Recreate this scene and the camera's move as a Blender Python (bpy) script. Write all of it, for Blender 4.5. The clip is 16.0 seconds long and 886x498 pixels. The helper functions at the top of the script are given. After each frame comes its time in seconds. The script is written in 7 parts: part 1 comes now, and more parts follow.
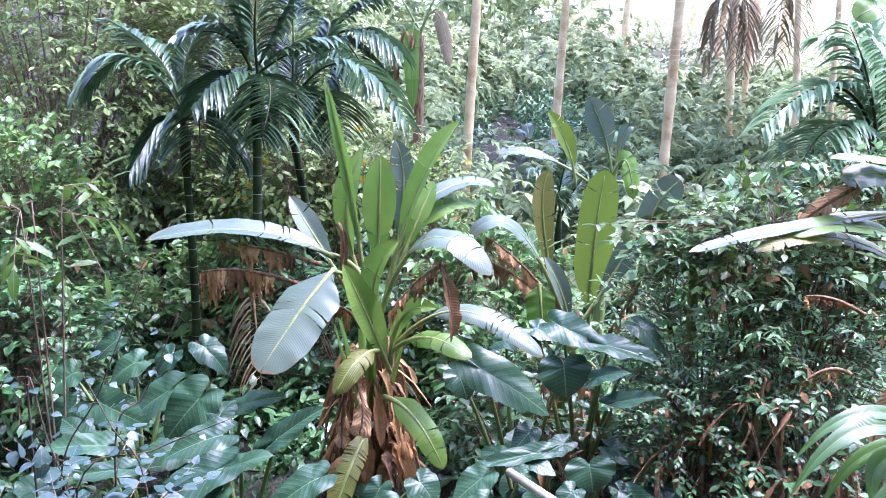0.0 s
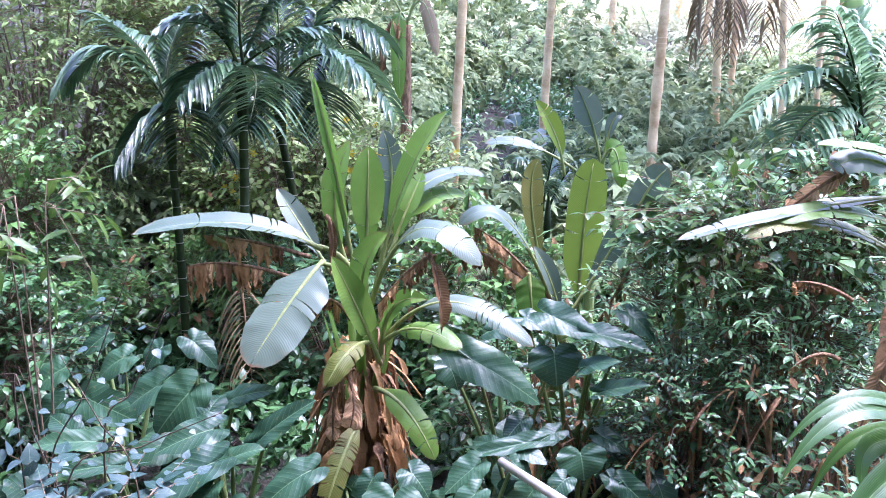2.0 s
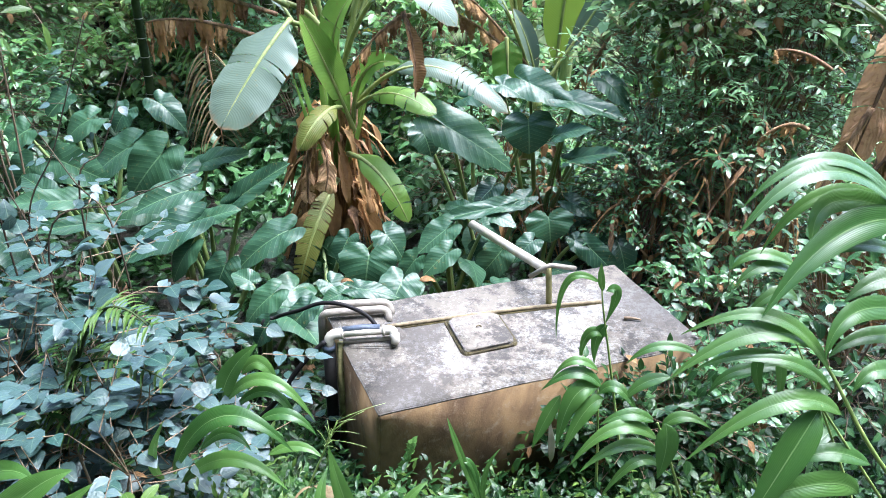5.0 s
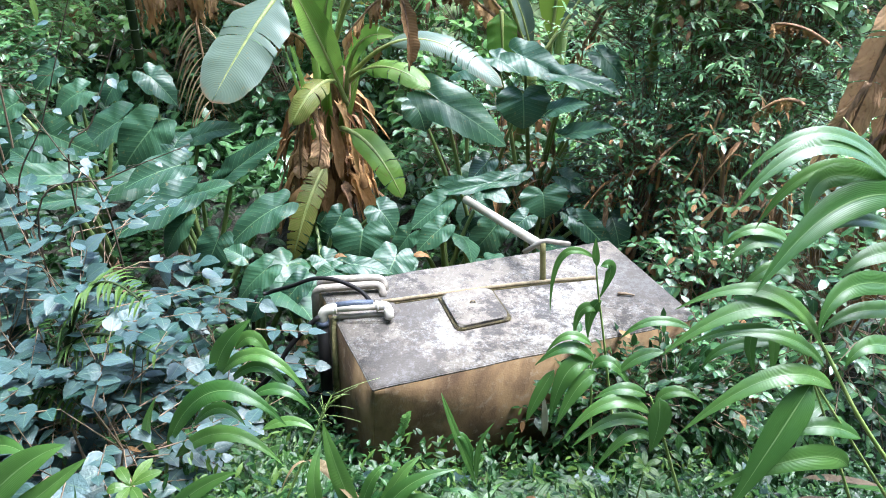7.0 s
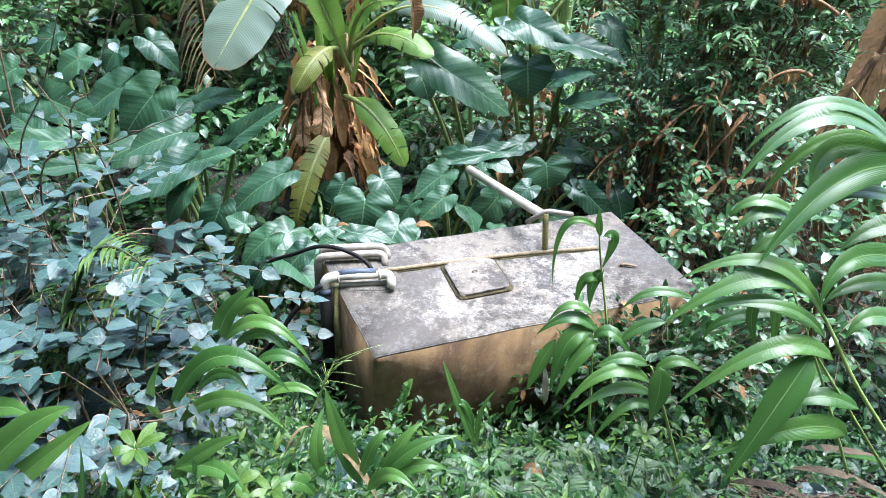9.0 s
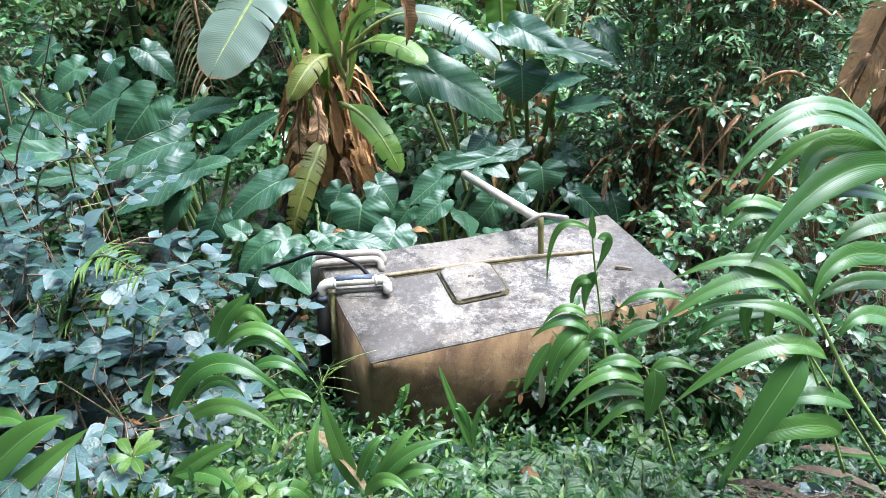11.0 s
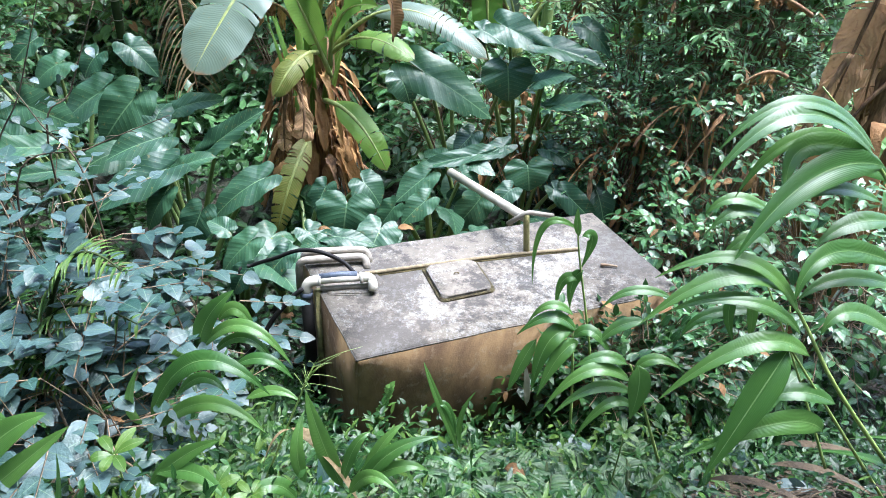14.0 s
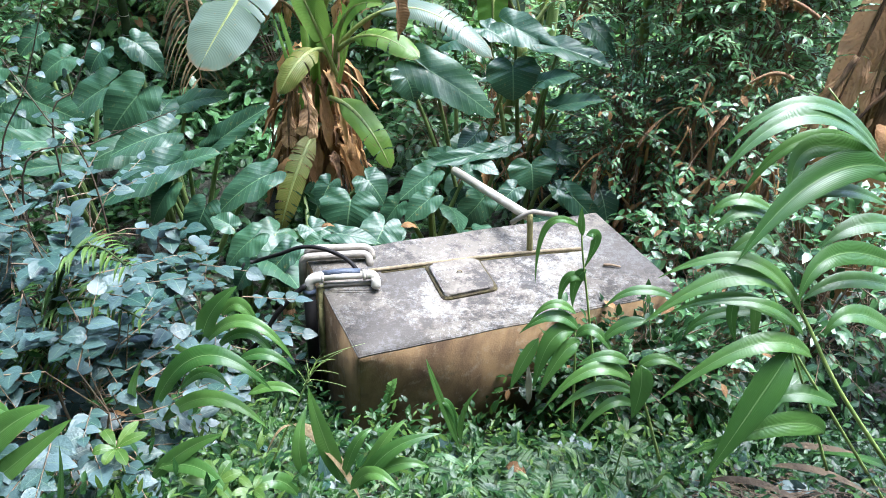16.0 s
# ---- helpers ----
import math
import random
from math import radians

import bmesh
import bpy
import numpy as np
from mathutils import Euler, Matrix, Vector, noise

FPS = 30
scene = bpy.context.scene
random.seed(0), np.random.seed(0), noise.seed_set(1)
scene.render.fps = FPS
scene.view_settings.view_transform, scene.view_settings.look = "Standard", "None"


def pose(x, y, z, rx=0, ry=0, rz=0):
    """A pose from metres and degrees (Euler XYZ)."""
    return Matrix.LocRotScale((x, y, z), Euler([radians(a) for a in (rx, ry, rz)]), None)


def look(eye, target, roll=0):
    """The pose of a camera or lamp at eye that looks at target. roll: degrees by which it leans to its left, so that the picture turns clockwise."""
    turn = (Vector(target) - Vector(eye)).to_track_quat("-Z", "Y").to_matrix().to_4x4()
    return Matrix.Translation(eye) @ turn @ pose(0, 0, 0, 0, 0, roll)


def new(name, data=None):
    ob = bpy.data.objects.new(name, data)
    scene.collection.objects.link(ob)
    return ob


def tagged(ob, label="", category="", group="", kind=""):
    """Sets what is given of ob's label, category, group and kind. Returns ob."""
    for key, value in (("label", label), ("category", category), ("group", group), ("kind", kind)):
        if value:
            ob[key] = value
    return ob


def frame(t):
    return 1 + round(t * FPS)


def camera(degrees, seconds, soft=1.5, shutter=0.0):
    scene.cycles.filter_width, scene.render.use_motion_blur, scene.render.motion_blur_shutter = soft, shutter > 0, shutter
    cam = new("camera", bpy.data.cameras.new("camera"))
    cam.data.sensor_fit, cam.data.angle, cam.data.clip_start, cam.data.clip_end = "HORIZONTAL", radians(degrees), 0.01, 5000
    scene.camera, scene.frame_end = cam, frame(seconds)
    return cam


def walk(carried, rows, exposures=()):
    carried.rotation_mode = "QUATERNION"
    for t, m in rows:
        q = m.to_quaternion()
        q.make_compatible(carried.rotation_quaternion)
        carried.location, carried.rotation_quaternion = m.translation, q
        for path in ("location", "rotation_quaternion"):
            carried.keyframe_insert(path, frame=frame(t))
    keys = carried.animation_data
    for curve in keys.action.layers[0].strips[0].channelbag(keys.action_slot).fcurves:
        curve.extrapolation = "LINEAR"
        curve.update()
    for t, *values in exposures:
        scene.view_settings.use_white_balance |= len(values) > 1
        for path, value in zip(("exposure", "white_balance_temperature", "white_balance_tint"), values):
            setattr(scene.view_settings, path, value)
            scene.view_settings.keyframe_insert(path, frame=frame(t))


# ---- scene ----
# camera: handheld at the edge of a bank, tilting down to the tank
cam = camera(62.64, 16.0, soft=0.45)
EYE = 3.0
EXPO = [(0, 3.4, 5250, 41), (0.8, 3.33, 5250, 41), (3.3, 3.32, 5250, 40), (4.5, 3.34, 5500, 17), (7.0, 3.3, 5550, 13), (16, 3.22, 5550, 13)]
ROWS = [
    (0.0, 0.008, -0.021, 0.074, 3.08, -11.87, -1.20),
    (0.5, -0.003, -0.013, 0.071, 2.81, -11.40, -1.02),
    (1.0, 0.007, -0.005, 0.074, 2.62, -11.70, -0.89),
    (1.5, 0.007, -0.001, 0.071, 2.26, -12.21, -0.47),
    (2.0, 0.008, -0.006, 0.070, 2.11, -12.58, -0.70),
    (2.5, 0.005, -0.000, 0.063, 1.61, -13.93, -0.81),
    (3.0, 0.005, 0.005, 0.064, 1.65, -15.37, -0.61),
    (3.5, 0.010, -0.022, 0.051, 1.01, -18.73, -0.98),
    (4.0, 0.011, -0.015, 0.051, 0.69, -25.04, -1.47),
    (4.5, 0.003, -0.012, 0.024, 0.53, -28.49, -1.95),
    (7.0, -0.000, 0.000, -0.000, -0.00, -32.00, -2.50),
    (7.5, -0.002, 0.001, -0.005, -0.39, -32.33, -2.81),
    (8.0, 0.004, -0.001, -0.002, -0.52, -32.78, -2.32),
    (8.5, 0.008, 0.001, -0.009, 0.16, -33.19, -2.36),
    (9.0, -0.006, -0.006, -0.013, 0.37, -34.22, -2.88),
    (11.5, 0.026, -0.018, -0.009, -0.07, -33.68, -2.00),
    (12.0, 0.025, -0.016, -0.014, -0.08, -34.34, -1.95),
    (12.5, 0.023, -0.023, -0.019, -0.12, -34.04, -2.47),
    (13.0, 0.025, -0.027, -0.017, -0.78, -33.69, -2.81),
    (13.5, 0.020, -0.026, -0.019, -0.42, -33.72, -2.70),
    (14.0, 0.024, -0.019, -0.018, -0.83, -33.79, -2.92),
    (14.5, 0.029, -0.013, -0.026, -0.89, -34.17, -3.26),
    (15.0, 0.019, -0.011, -0.027, -0.61, -34.55, -3.63),
    (15.5, 0.017, -0.018, -0.025, -0.19, -34.15, -3.51),
    (16.0, 0.019, -0.024, -0.023, -0.34, -33.86, -3.33),
]
walk(cam, [(t, pose(x, y, EYE + z, 90 + pitch, roll, yaw)) for t, x, y, z, yaw, pitch, roll in ROWS],
     exposures=EXPO)

# ---- light: open overcast sky over a shaded valley ----
world = bpy.data.worlds.new("World")
scene.world = world
world.use_nodes = True
wn = world.node_tree
sky = wn.nodes.new("ShaderNodeTexSky")
sky.sky_type = "NISHITA"
sky.sun_disc = False
sky.sun_elevation, sky.sun_rotation = radians(70), radians(62)
sky.air_density, sky.dust_density, sky.ozone_density = 1.0, 2.5, 1.0
wn.links.new(sky.outputs["Color"], wn.nodes["Background"].inputs["Color"])
wn.nodes["Background"].inputs["Strength"].default_value = 0.105
sun = new("sun", bpy.data.lights.new("sun", "SUN"))
sun.data.energy, sun.data.angle, sun.data.color = 1.25, radians(32), (1.0, 0.97, 0.92)
sun.matrix_world = look((7, 3.7, 22), (0, 0, 0))


# ---- materials ----
class Nodes:
    """A small helper to wire a material."""

    def __init__(self, name):
        self.mat = bpy.data.materials.new(name)
        self.mat.use_nodes = True
        self.t = self.mat.node_tree
        self.bsdf = self.t.nodes["Principled BSDF"]
        self.out = self.t.nodes["Material Output"]

    def node(self, kind, **inputs):
        n = self.t.nodes.new(kind)
        for k, v in inputs.items():
            self.put(n.inputs[k.replace("_", " ")], v)
        return n

    def put(self, socket, v):
        if isinstance(v, bpy.types.NodeSocket):
            self.t.links.new(v, socket)
        else:
            socket.default_value = v

    def math(self, op, a, b=0.0, clamp=False):
        n = self.t.nodes.new("ShaderNodeMath")
        n.operation, n.use_clamp = op, clamp
        self.put(n.inputs[0], a)
        self.put(n.inputs[1], b)
        return n.outputs[0]

    def mix(self, fac, a, b):
        n = self.t.nodes.new("ShaderNodeMix")
        n.data_type = "RGBA"
        self.put(n.inputs[0], fac)
        self.put(n.inputs[6], a if isinstance(a, bpy.types.NodeSocket) else (*a, 1))
        self.put(n.inputs[7], b if isinstance(b, bpy.types.NodeSocket) else (*b, 1))
        return n.outputs[2]

    def step(self, v, lo, hi):
        n = self.t.nodes.new("ShaderNodeMapRange")
        n.interpolation_type = "SMOOTHSTEP"
        self.put(n.inputs[0], v)
        n.inputs[1].default_value, n.inputs[2].default_value = lo, hi
        return n.outputs[0]

    def noise(self, scale, detail=4.0, vec=None, rough=0.55):
        n = self.node("ShaderNodeTexNoise", Scale=scale, Detail=detail, Roughness=rough)
        if vec is None:
            vec = self.coords()
        self.put(n.inputs["Vector"], vec)
        return n.outputs["Fac"]

    def coords(self):
        return self.node("ShaderNodeNewGeometry").outputs["Position"]

    def chance(self):
        a = self.node("ShaderNodeObjectInfo").outputs["Random"]
        b = self.node("ShaderNodeNewGeometry").outputs["Random Per Island"]
        return self.math("FRACT", self.math("ADD", a, b))

    def bump(self, height, strength, distance=0.01):
        n = self.node("ShaderNodeBump", Strength=strength, Distance=distance, Height=height)
        self.put(self.bsdf.inputs["Normal"], n.outputs[0])
        return n.outputs[0]

    def set(self, **inputs):
        for k, v in inputs.items():
            self.put(self.bsdf.inputs[k.replace("_", " ")], v)


def leaf_material(name, dark, light, rough=0.38, trans=0.25, rib=None, rib_w=0.06, veins=0, slant=0.5, vein_w=0.1,
                  vein_mix=0.35, relief=0.4, blemish=(0.2, 0.15, 0.05), spots=0.62, dead=None, spec=0.35, depth=0.7, punch=1.0, drift=0.0, stray=0.6, pucker=0.0, vary=0.7):
    """A green leaf: tone by plant and leaf, blotches, a pale midrib and side veins along its own uv, thin enough to let light through."""
    n = Nodes(name)
    dark, light = [c * depth for c in dark], [c * depth for c in light]
    rib = [c * depth for c in rib] if rib else None
    rnd = n.chance()
    tone = n.math("ADD", n.math("MULTIPLY", rnd, vary), n.math("MULTIPLY", n.noise(9.0), 1.15 - vary))
    if drift:  # patches of paler and darker growth
        tone = n.math("ADD", tone, n.math("MULTIPLY", n.math("SUBTRACT", n.noise(0.55, 3.0), 0.5), drift))
    tone = n.math("POWER", n.math("SUBTRACT", tone, 0.12, True), punch)
    col = n.mix(tone, dark, light)
    blot = n.step(n.noise(38.0, 5.0), spots, spots + 0.16)
    col = n.mix(n.math("MULTIPLY", blot, 0.6), col, blemish)
    uv = n.node("ShaderNodeSeparateXYZ", Vector=n.node("ShaderNodeUVMap").outputs[0])
    u, v = n.math("ABSOLUTE", uv.outputs[0]), uv.outputs[1]
    height = n.noise(60.0, 3.0)
    if dead:  # dry edges and tips
        edge = n.math("ADD", n.math("MULTIPLY", u, 0.5), n.math("MULTIPLY", v, 0.6))
        dry = n.step(n.math("ADD", edge, n.math("MULTIPLY", n.noise(14.0), 0.5)), 1.2, 1.4)
        col = n.mix(dry, col, dead)
    if veins:
        w = n.math("SUBTRACT", n.math("MULTIPLY", v, veins), n.math("MULTIPLY", u, slant * veins))
        w = n.math("FRACT", n.math("ADD", w, n.math("MULTIPLY", n.noise(5.0), stray)))
        tri = n.math("ABSOLUTE", n.math("SUBTRACT", w, 0.5))
        line = n.math("SUBTRACT", 1.0, n.step(tri, vein_w * 0.4, vein_w))
        col = n.mix(n.math("MULTIPLY", line, vein_mix), col, rib or light)
        height = n.math("ADD", n.math("MULTIPLY", tri, 1.5), n.math("MULTIPLY", height, 0.4))
        if pucker:
            height = n.math("ADD", height, n.math("MULTIPLY", n.noise(20.0, 2.0), pucker))
    if rib:
        mid = n.math("SUBTRACT", 1.0, n.step(u, rib_w * 0.5, rib_w))
        col = n.mix(n.math("MULTIPLY", mid, 0.85), col, rib)
    nrm = n.bump(height, relief, 0.01)
    gloss = n.math("ADD", rough - 0.08, n.math("MULTIPLY", n.noise(22.0), 0.22))
    n.set(Base_Color=col, Roughness=gloss)
    n.bsdf.inputs["Specular IOR Level"].default_value = spec
    tl = n.node("ShaderNodeBsdfTranslucent", Color=n.mix(0.35, col, light), Normal=nrm)
    ms = n.node("ShaderNodeMixShader")
    n.put(ms.inputs[0], trans)
    n.t.links.new(n.bsdf.outputs[0], ms.inputs[1])
    n.t.links.new(tl.outputs[0], ms.inputs[2])
    n.t.links.new(ms.outputs[0], n.out.inputs["Surface"])
    return n.mat


def plain_material(name, a, b, scale=12.0, rough=0.7, relief=0.4, metal=0.0, fine=90.0, streak=None, spec=0.5):
    """Two tones at two scales with fine relief; streak stretches the grain along z."""
    n = Nodes(name)
    vec = n.coords()
    if streak:
        m = n.node("ShaderNodeMapping", Vector=vec)
        m.inputs["Scale"].default_value = streak
        vec = m.outputs[0]
    big, small = n.noise(scale, 5.0, vec), n.noise(fine, 4.0, vec)
    f = n.math("ADD", n.math("MULTIPLY", n.step(big, 0.3, 0.7), 0.65), n.math("MULTIPLY", small, 0.35))
    f = n.math("ADD", f, n.math("MULTIPLY", n.math("SUBTRACT", n.chance(), 0.5), 0.4), True)
    n.set(Base_Color=n.mix(f, a, b), Roughness=rough, Metallic=metal)
    n.bsdf.inputs["Specular IOR Level"].default_value = spec
    n.bump(n.math("ADD", small, big), relief, 0.01)
    return n.mat


M_BANANA = leaf_material("banana_leaf", (0.085, 0.22, 0.02), (0.28, 0.47, 0.075), 0.36, 0.42, rib=(0.38, 0.46, 0.18), rib_w=0.05,
                         veins=80, slant=0.05, vein_w=0.3, vein_mix=0.1, relief=0.14, stray=2.0, spots=0.58, dead=(0.17, 0.09, 0.04), spec=0.5, depth=0.78)
M_BANANA_BRIGHT = leaf_material("young_banana_leaf", (0.16, 0.27, 0.02), (0.34, 0.48, 0.06), 0.4, 0.45, rib=(0.4, 0.48, 0.18), rib_w=0.05,
                         veins=80, slant=0.05, vein_w=0.3, vein_mix=0.1, relief=0.12, stray=2.0, spots=0.66, spec=0.35, depth=0.62)
# banana leaf in a paler, bluer tone: the sky's sheen put into its colour
M_BANANA_PALE = leaf_material("sheen_pale_banana_leaf", (0.16, 0.26, 0.17), (0.28, 0.38, 0.27), 0.36, 0.22, rib=(0.5, 0.56, 0.4), rib_w=0.045,
                              veins=60, slant=0.05, vein_w=0.3, vein_mix=0.09, relief=0.1, stray=2.0, spots=0.6, dead=(0.2, 0.12, 0.06), spec=0.4, depth=0.46)
M_BANANA_OLD = leaf_material("old_banana_leaf", (0.12, 0.16, 0.025), (0.26, 0.24, 0.05), 0.45, 0.25, rib=(0.36, 0.36, 0.13), rib_w=0.06,
                             veins=44, slant=0.05, vein_w=0.3, vein_mix=0.12, relief=0.2, spots=0.55, dead=(0.22, 0.11, 0.045), depth=0.85)
M_DEAD = leaf_material("dead_leaf", (0.1, 0.044, 0.012), (0.56, 0.31, 0.12), 0.75, 0.15, rib=(0.42, 0.3, 0.17), rib_w=0.06,
                       veins=30, slant=0.0, vein_w=0.4, vein_mix=0.15, relief=0.35, stray=4.0, blemish=(0.05, 0.03, 0.02), spots=0.62, spec=0.25, depth=0.65)
M_RAG = leaf_material("crumpled_dead_leaf", (0.1, 0.042, 0.013), (0.78, 0.47, 0.2), 0.75, 0.12, relief=0.9, blemish=(0.05, 0.025, 0.012), spots=0.62, spec=0.25, depth=1.05, punch=1.2)
M_STEM = plain_material("banana_stem", (0.12, 0.17, 0.04), (0.3, 0.33, 0.1), 6.0, 0.45, 0.3, streak=(6, 6, 1))
M_STEM_BROWN = plain_material("dry_banana_sheath", (0.08, 0.04, 0.018), (0.46, 0.27, 0.13), 9.0, 0.8, 0.8, streak=(5, 5, 1))
M_TARO = leaf_material("elephant_ear_leaf", (0.022, 0.075, 0.04), (0.06, 0.16, 0.07), 0.38, 0.12, rib=(0.2, 0.34, 0.16), rib_w=0.02,
                       veins=7, slant=0.6, vein_w=0.07, vein_mix=0.38, relief=0.12, spots=0.6, spec=0.4, pucker=2.2, depth=0.58)
M_TARO_STEM = plain_material("elephant_ear_stalk", (0.09, 0.14, 0.04), (0.2, 0.26, 0.08), 8.0, 0.4, 0.2)
M_PALM = leaf_material("palm_leaflet", (0.025, 0.07, 0.03), (0.14, 0.26, 0.11), 0.28, 0.2, rib=(0.14, 0.24, 0.09), rib_w=0.16, relief=0.3,
                       spots=0.68, spec=0.55, depth=0.7)
# palm leaflet paled in colour for the light and haze on one palm
M_PALM_HAZED = leaf_material("hazed_palm_leaflet", (0.09, 0.17, 0.08), (0.25, 0.38, 0.2), 0.34, 0.3, rib=(0.2, 0.3, 0.14), rib_w=0.16, relief=0.3, spots=0.68, spec=0.4, depth=1.1)
M_PALM_DRY = leaf_material("dry_palm_leaflet", (0.2, 0.14, 0.06), (0.42, 0.32, 0.17), 0.7, 0.15, relief=0.5, spec=0.25)
M_PALM_STEM = plain_material("palm_trunk_green", (0.014, 0.022, 0.008), (0.05, 0.07, 0.022), 7.0, 0.65, 0.3, spec=0.15)
M_RING = plain_material("leaf_scar_ring", (0.26, 0.24, 0.16), (0.45, 0.42, 0.3), 20.0, 0.8, 0.4)
# bark colour warmed and lightened to carry the sunlight on the trunks
M_COCO = plain_material("sun_tinted_coconut_bark", (0.42, 0.24, 0.09), (0.98, 0.74, 0.38), 3.0, 0.9, 0.3, fine=30.0)
M_GRASS = leaf_material("palm_grass_blade", (0.04, 0.13, 0.022), (0.14, 0.29, 0.055), 0.34, 0.3, rib=(0.24, 0.38, 0.14), rib_w=0.05, veins=1, slant=9.0, vein_w=0.3, vein_mix=0.06, relief=0.13,
                        spots=0.68, spec=0.6, depth=0.72)
M_GRASS_STEM = plain_material("grass_stalk", (0.12, 0.2, 0.04), (0.3, 0.38, 0.11), 14.0, 0.5, 0.2)
# bluish tone puts the sky's reflection into the glossy leaf's colour
M_BLUE = leaf_material("sky_tinted_shrub_leaf", (0.02, 0.07, 0.045), (0.13, 0.2, 0.2), 0.38, 0.14, rib=(0.14, 0.22, 0.13), rib_w=0.06, relief=0.35, spots=0.64, spec=0.5, punch=1.5, depth=0.66)
M_SHRUB = leaf_material("shrub_leaf", (0.04, 0.13, 0.02), (0.3, 0.55, 0.14), 0.3, 0.22, rib=(0.2, 0.33, 0.1), rib_w=0.1, relief=0.4, spots=0.68, spec=0.5, depth=0.75, punch=1.35, vary=0.6)
M_VINE = leaf_material("vine_leaf", (0.045, 0.13, 0.03), (0.42, 0.68, 0.3), 0.28, 0.24, relief=0.4, spots=0.66, spec=0.75, depth=1.1, punch=1.5, vary=0.6)
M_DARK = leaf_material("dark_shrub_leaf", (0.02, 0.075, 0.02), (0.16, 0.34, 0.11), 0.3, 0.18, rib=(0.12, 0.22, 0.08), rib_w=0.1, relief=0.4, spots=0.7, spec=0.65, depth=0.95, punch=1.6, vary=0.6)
M_TREE = leaf_material("tree_leaf", (0.08, 0.16, 0.02), (0.52, 0.64, 0.24), 0.34, 0.26, relief=0.3, spots=0.66, spec=0.3, depth=0.96, punch=1.4, vary=0.45)
# hillside leaves raised past foliage tone: the slope's sunlight put into colour
M_HILL = leaf_material("hillside_leaf", (0.024, 0.055, 0.014), (0.54, 0.63, 0.3), 0.55, 0.3, relief=0.3, spots=0.68, spec=0.1, depth=1.08, punch=1.6, drift=2.2, vary=0.3)
M_LIGHTLEAF = leaf_material("young_leaf", (0.08, 0.21, 0.025), (0.24, 0.4, 0.07), 0.36, 0.3, rib=(0.3, 0.44, 0.15), rib_w=0.08, relief=0.3, depth=0.42)
# crest leaves far paler than real foliage: bright sunlight put into their colour
M_FAR = leaf_material("sun_painted_far_leaf", (0.45, 0.46, 0.24), (0.8, 0.78, 0.5), 0.5, 0.35, relief=0.2, depth=1.0)
M_FLOWER = plain_material("yellow_petal", (0.75, 0.5, 0.03), (0.85, 0.68, 0.08), 30.0, 0.5, 0.1)
M_TWIG = plain_material("brown_twig", (0.09, 0.06, 0.035), (0.24, 0.17, 0.1), 20.0, 0.85, 0.5)
M_PVC = plain_material("white_pvc", (0.3, 0.27, 0.2), (0.5, 0.47, 0.4), 10.0, 0.4, 0.12)
M_PVC_OLD = plain_material("weathered_pvc", (0.14, 0.12, 0.09), (0.28, 0.25, 0.2), 14.0, 0.6, 0.3)
M_BLACK = plain_material("black_plastic", (0.004, 0.004, 0.004), (0.014, 0.013, 0.012), 18.0, 0.6, 0.1, spec=0.15)
M_TAPE = plain_material("grey_tape", (0.03, 0.04, 0.06), (0.08, 0.1, 0.13), 40.0, 0.5, 0.4)
M_WOOD = plain_material("weathered_wood", (0.11, 0.085, 0.045), (0.3, 0.24, 0.14), 10.0, 0.85, 0.6, streak=(4, 4, 1))
M_MOSSY_WOOD = plain_material("mossy_wood", (0.1, 0.09, 0.03), (0.26, 0.23, 0.09), 18.0, 0.9, 0.6)
M_LITTER = plain_material("dry_litter", (0.022, 0.014, 0.007), (0.1, 0.07, 0.036), 12.0, 0.85, 0.5)
M_HERB = leaf_material("herb_leaf", (0.008, 0.05, 0.01), (0.11, 0.27, 0.06), 0.32, 0.2, rib=(0.1, 0.2, 0.06), rib_w=0.1, relief=0.4, spots=0.66, spec=0.3, depth=0.46, punch=1.7)
M_HANGING = leaf_material("dry_hanging_leaf", (0.14, 0.06, 0.022), (0.85, 0.52, 0.27), 0.75, 0.2, rib=(0.6, 0.4, 0.22), rib_w=0.05,
                          veins=14, slant=0.15, vein_w=0.45, vein_mix=0.1, relief=0.5, blemish=(0.1, 0.05, 0.025), spots=0.55, spec=0.15, stray=7.0, depth=1.0)
M_FERN = leaf_material("fern_leaf", (0.02, 0.09, 0.01), (0.12, 0.27, 0.045), 0.4, 0.25, relief=0.3, spec=0.35, depth=0.45)


def soil_material():
    n = Nodes("forest_soil")
    f = n.step(n.noise(2.2, 6.0), 0.35, 0.65)
    col = n.mix(n.noise(24.0, 6.0), (0.008, 0.006, 0.004), (0.035, 0.025, 0.015))
    col = n.mix(n.math("MULTIPLY", f, 0.6), col, (0.012, 0.026, 0.008))
    # up the hill soil turns to dry grass, paled in colour for hilltop light
    sep = n.node("ShaderNodeSeparateXYZ", Vector=n.coords())
    dry = n.step(n.math("ADD", sep.outputs[1], n.math("MULTIPLY", n.noise(0.4), 8.0)), 29.0, 36.0)
    col = n.mix(dry, col, n.mix(n.noise(1.2, 8.0), (0.3, 0.33, 0.12), (0.55, 0.52, 0.28)))
    n.set(Base_Color=col, Roughness=0.95)
    n.bump(n.noise(40.0, 8.0), 1.0, 0.03)
    return n.mat


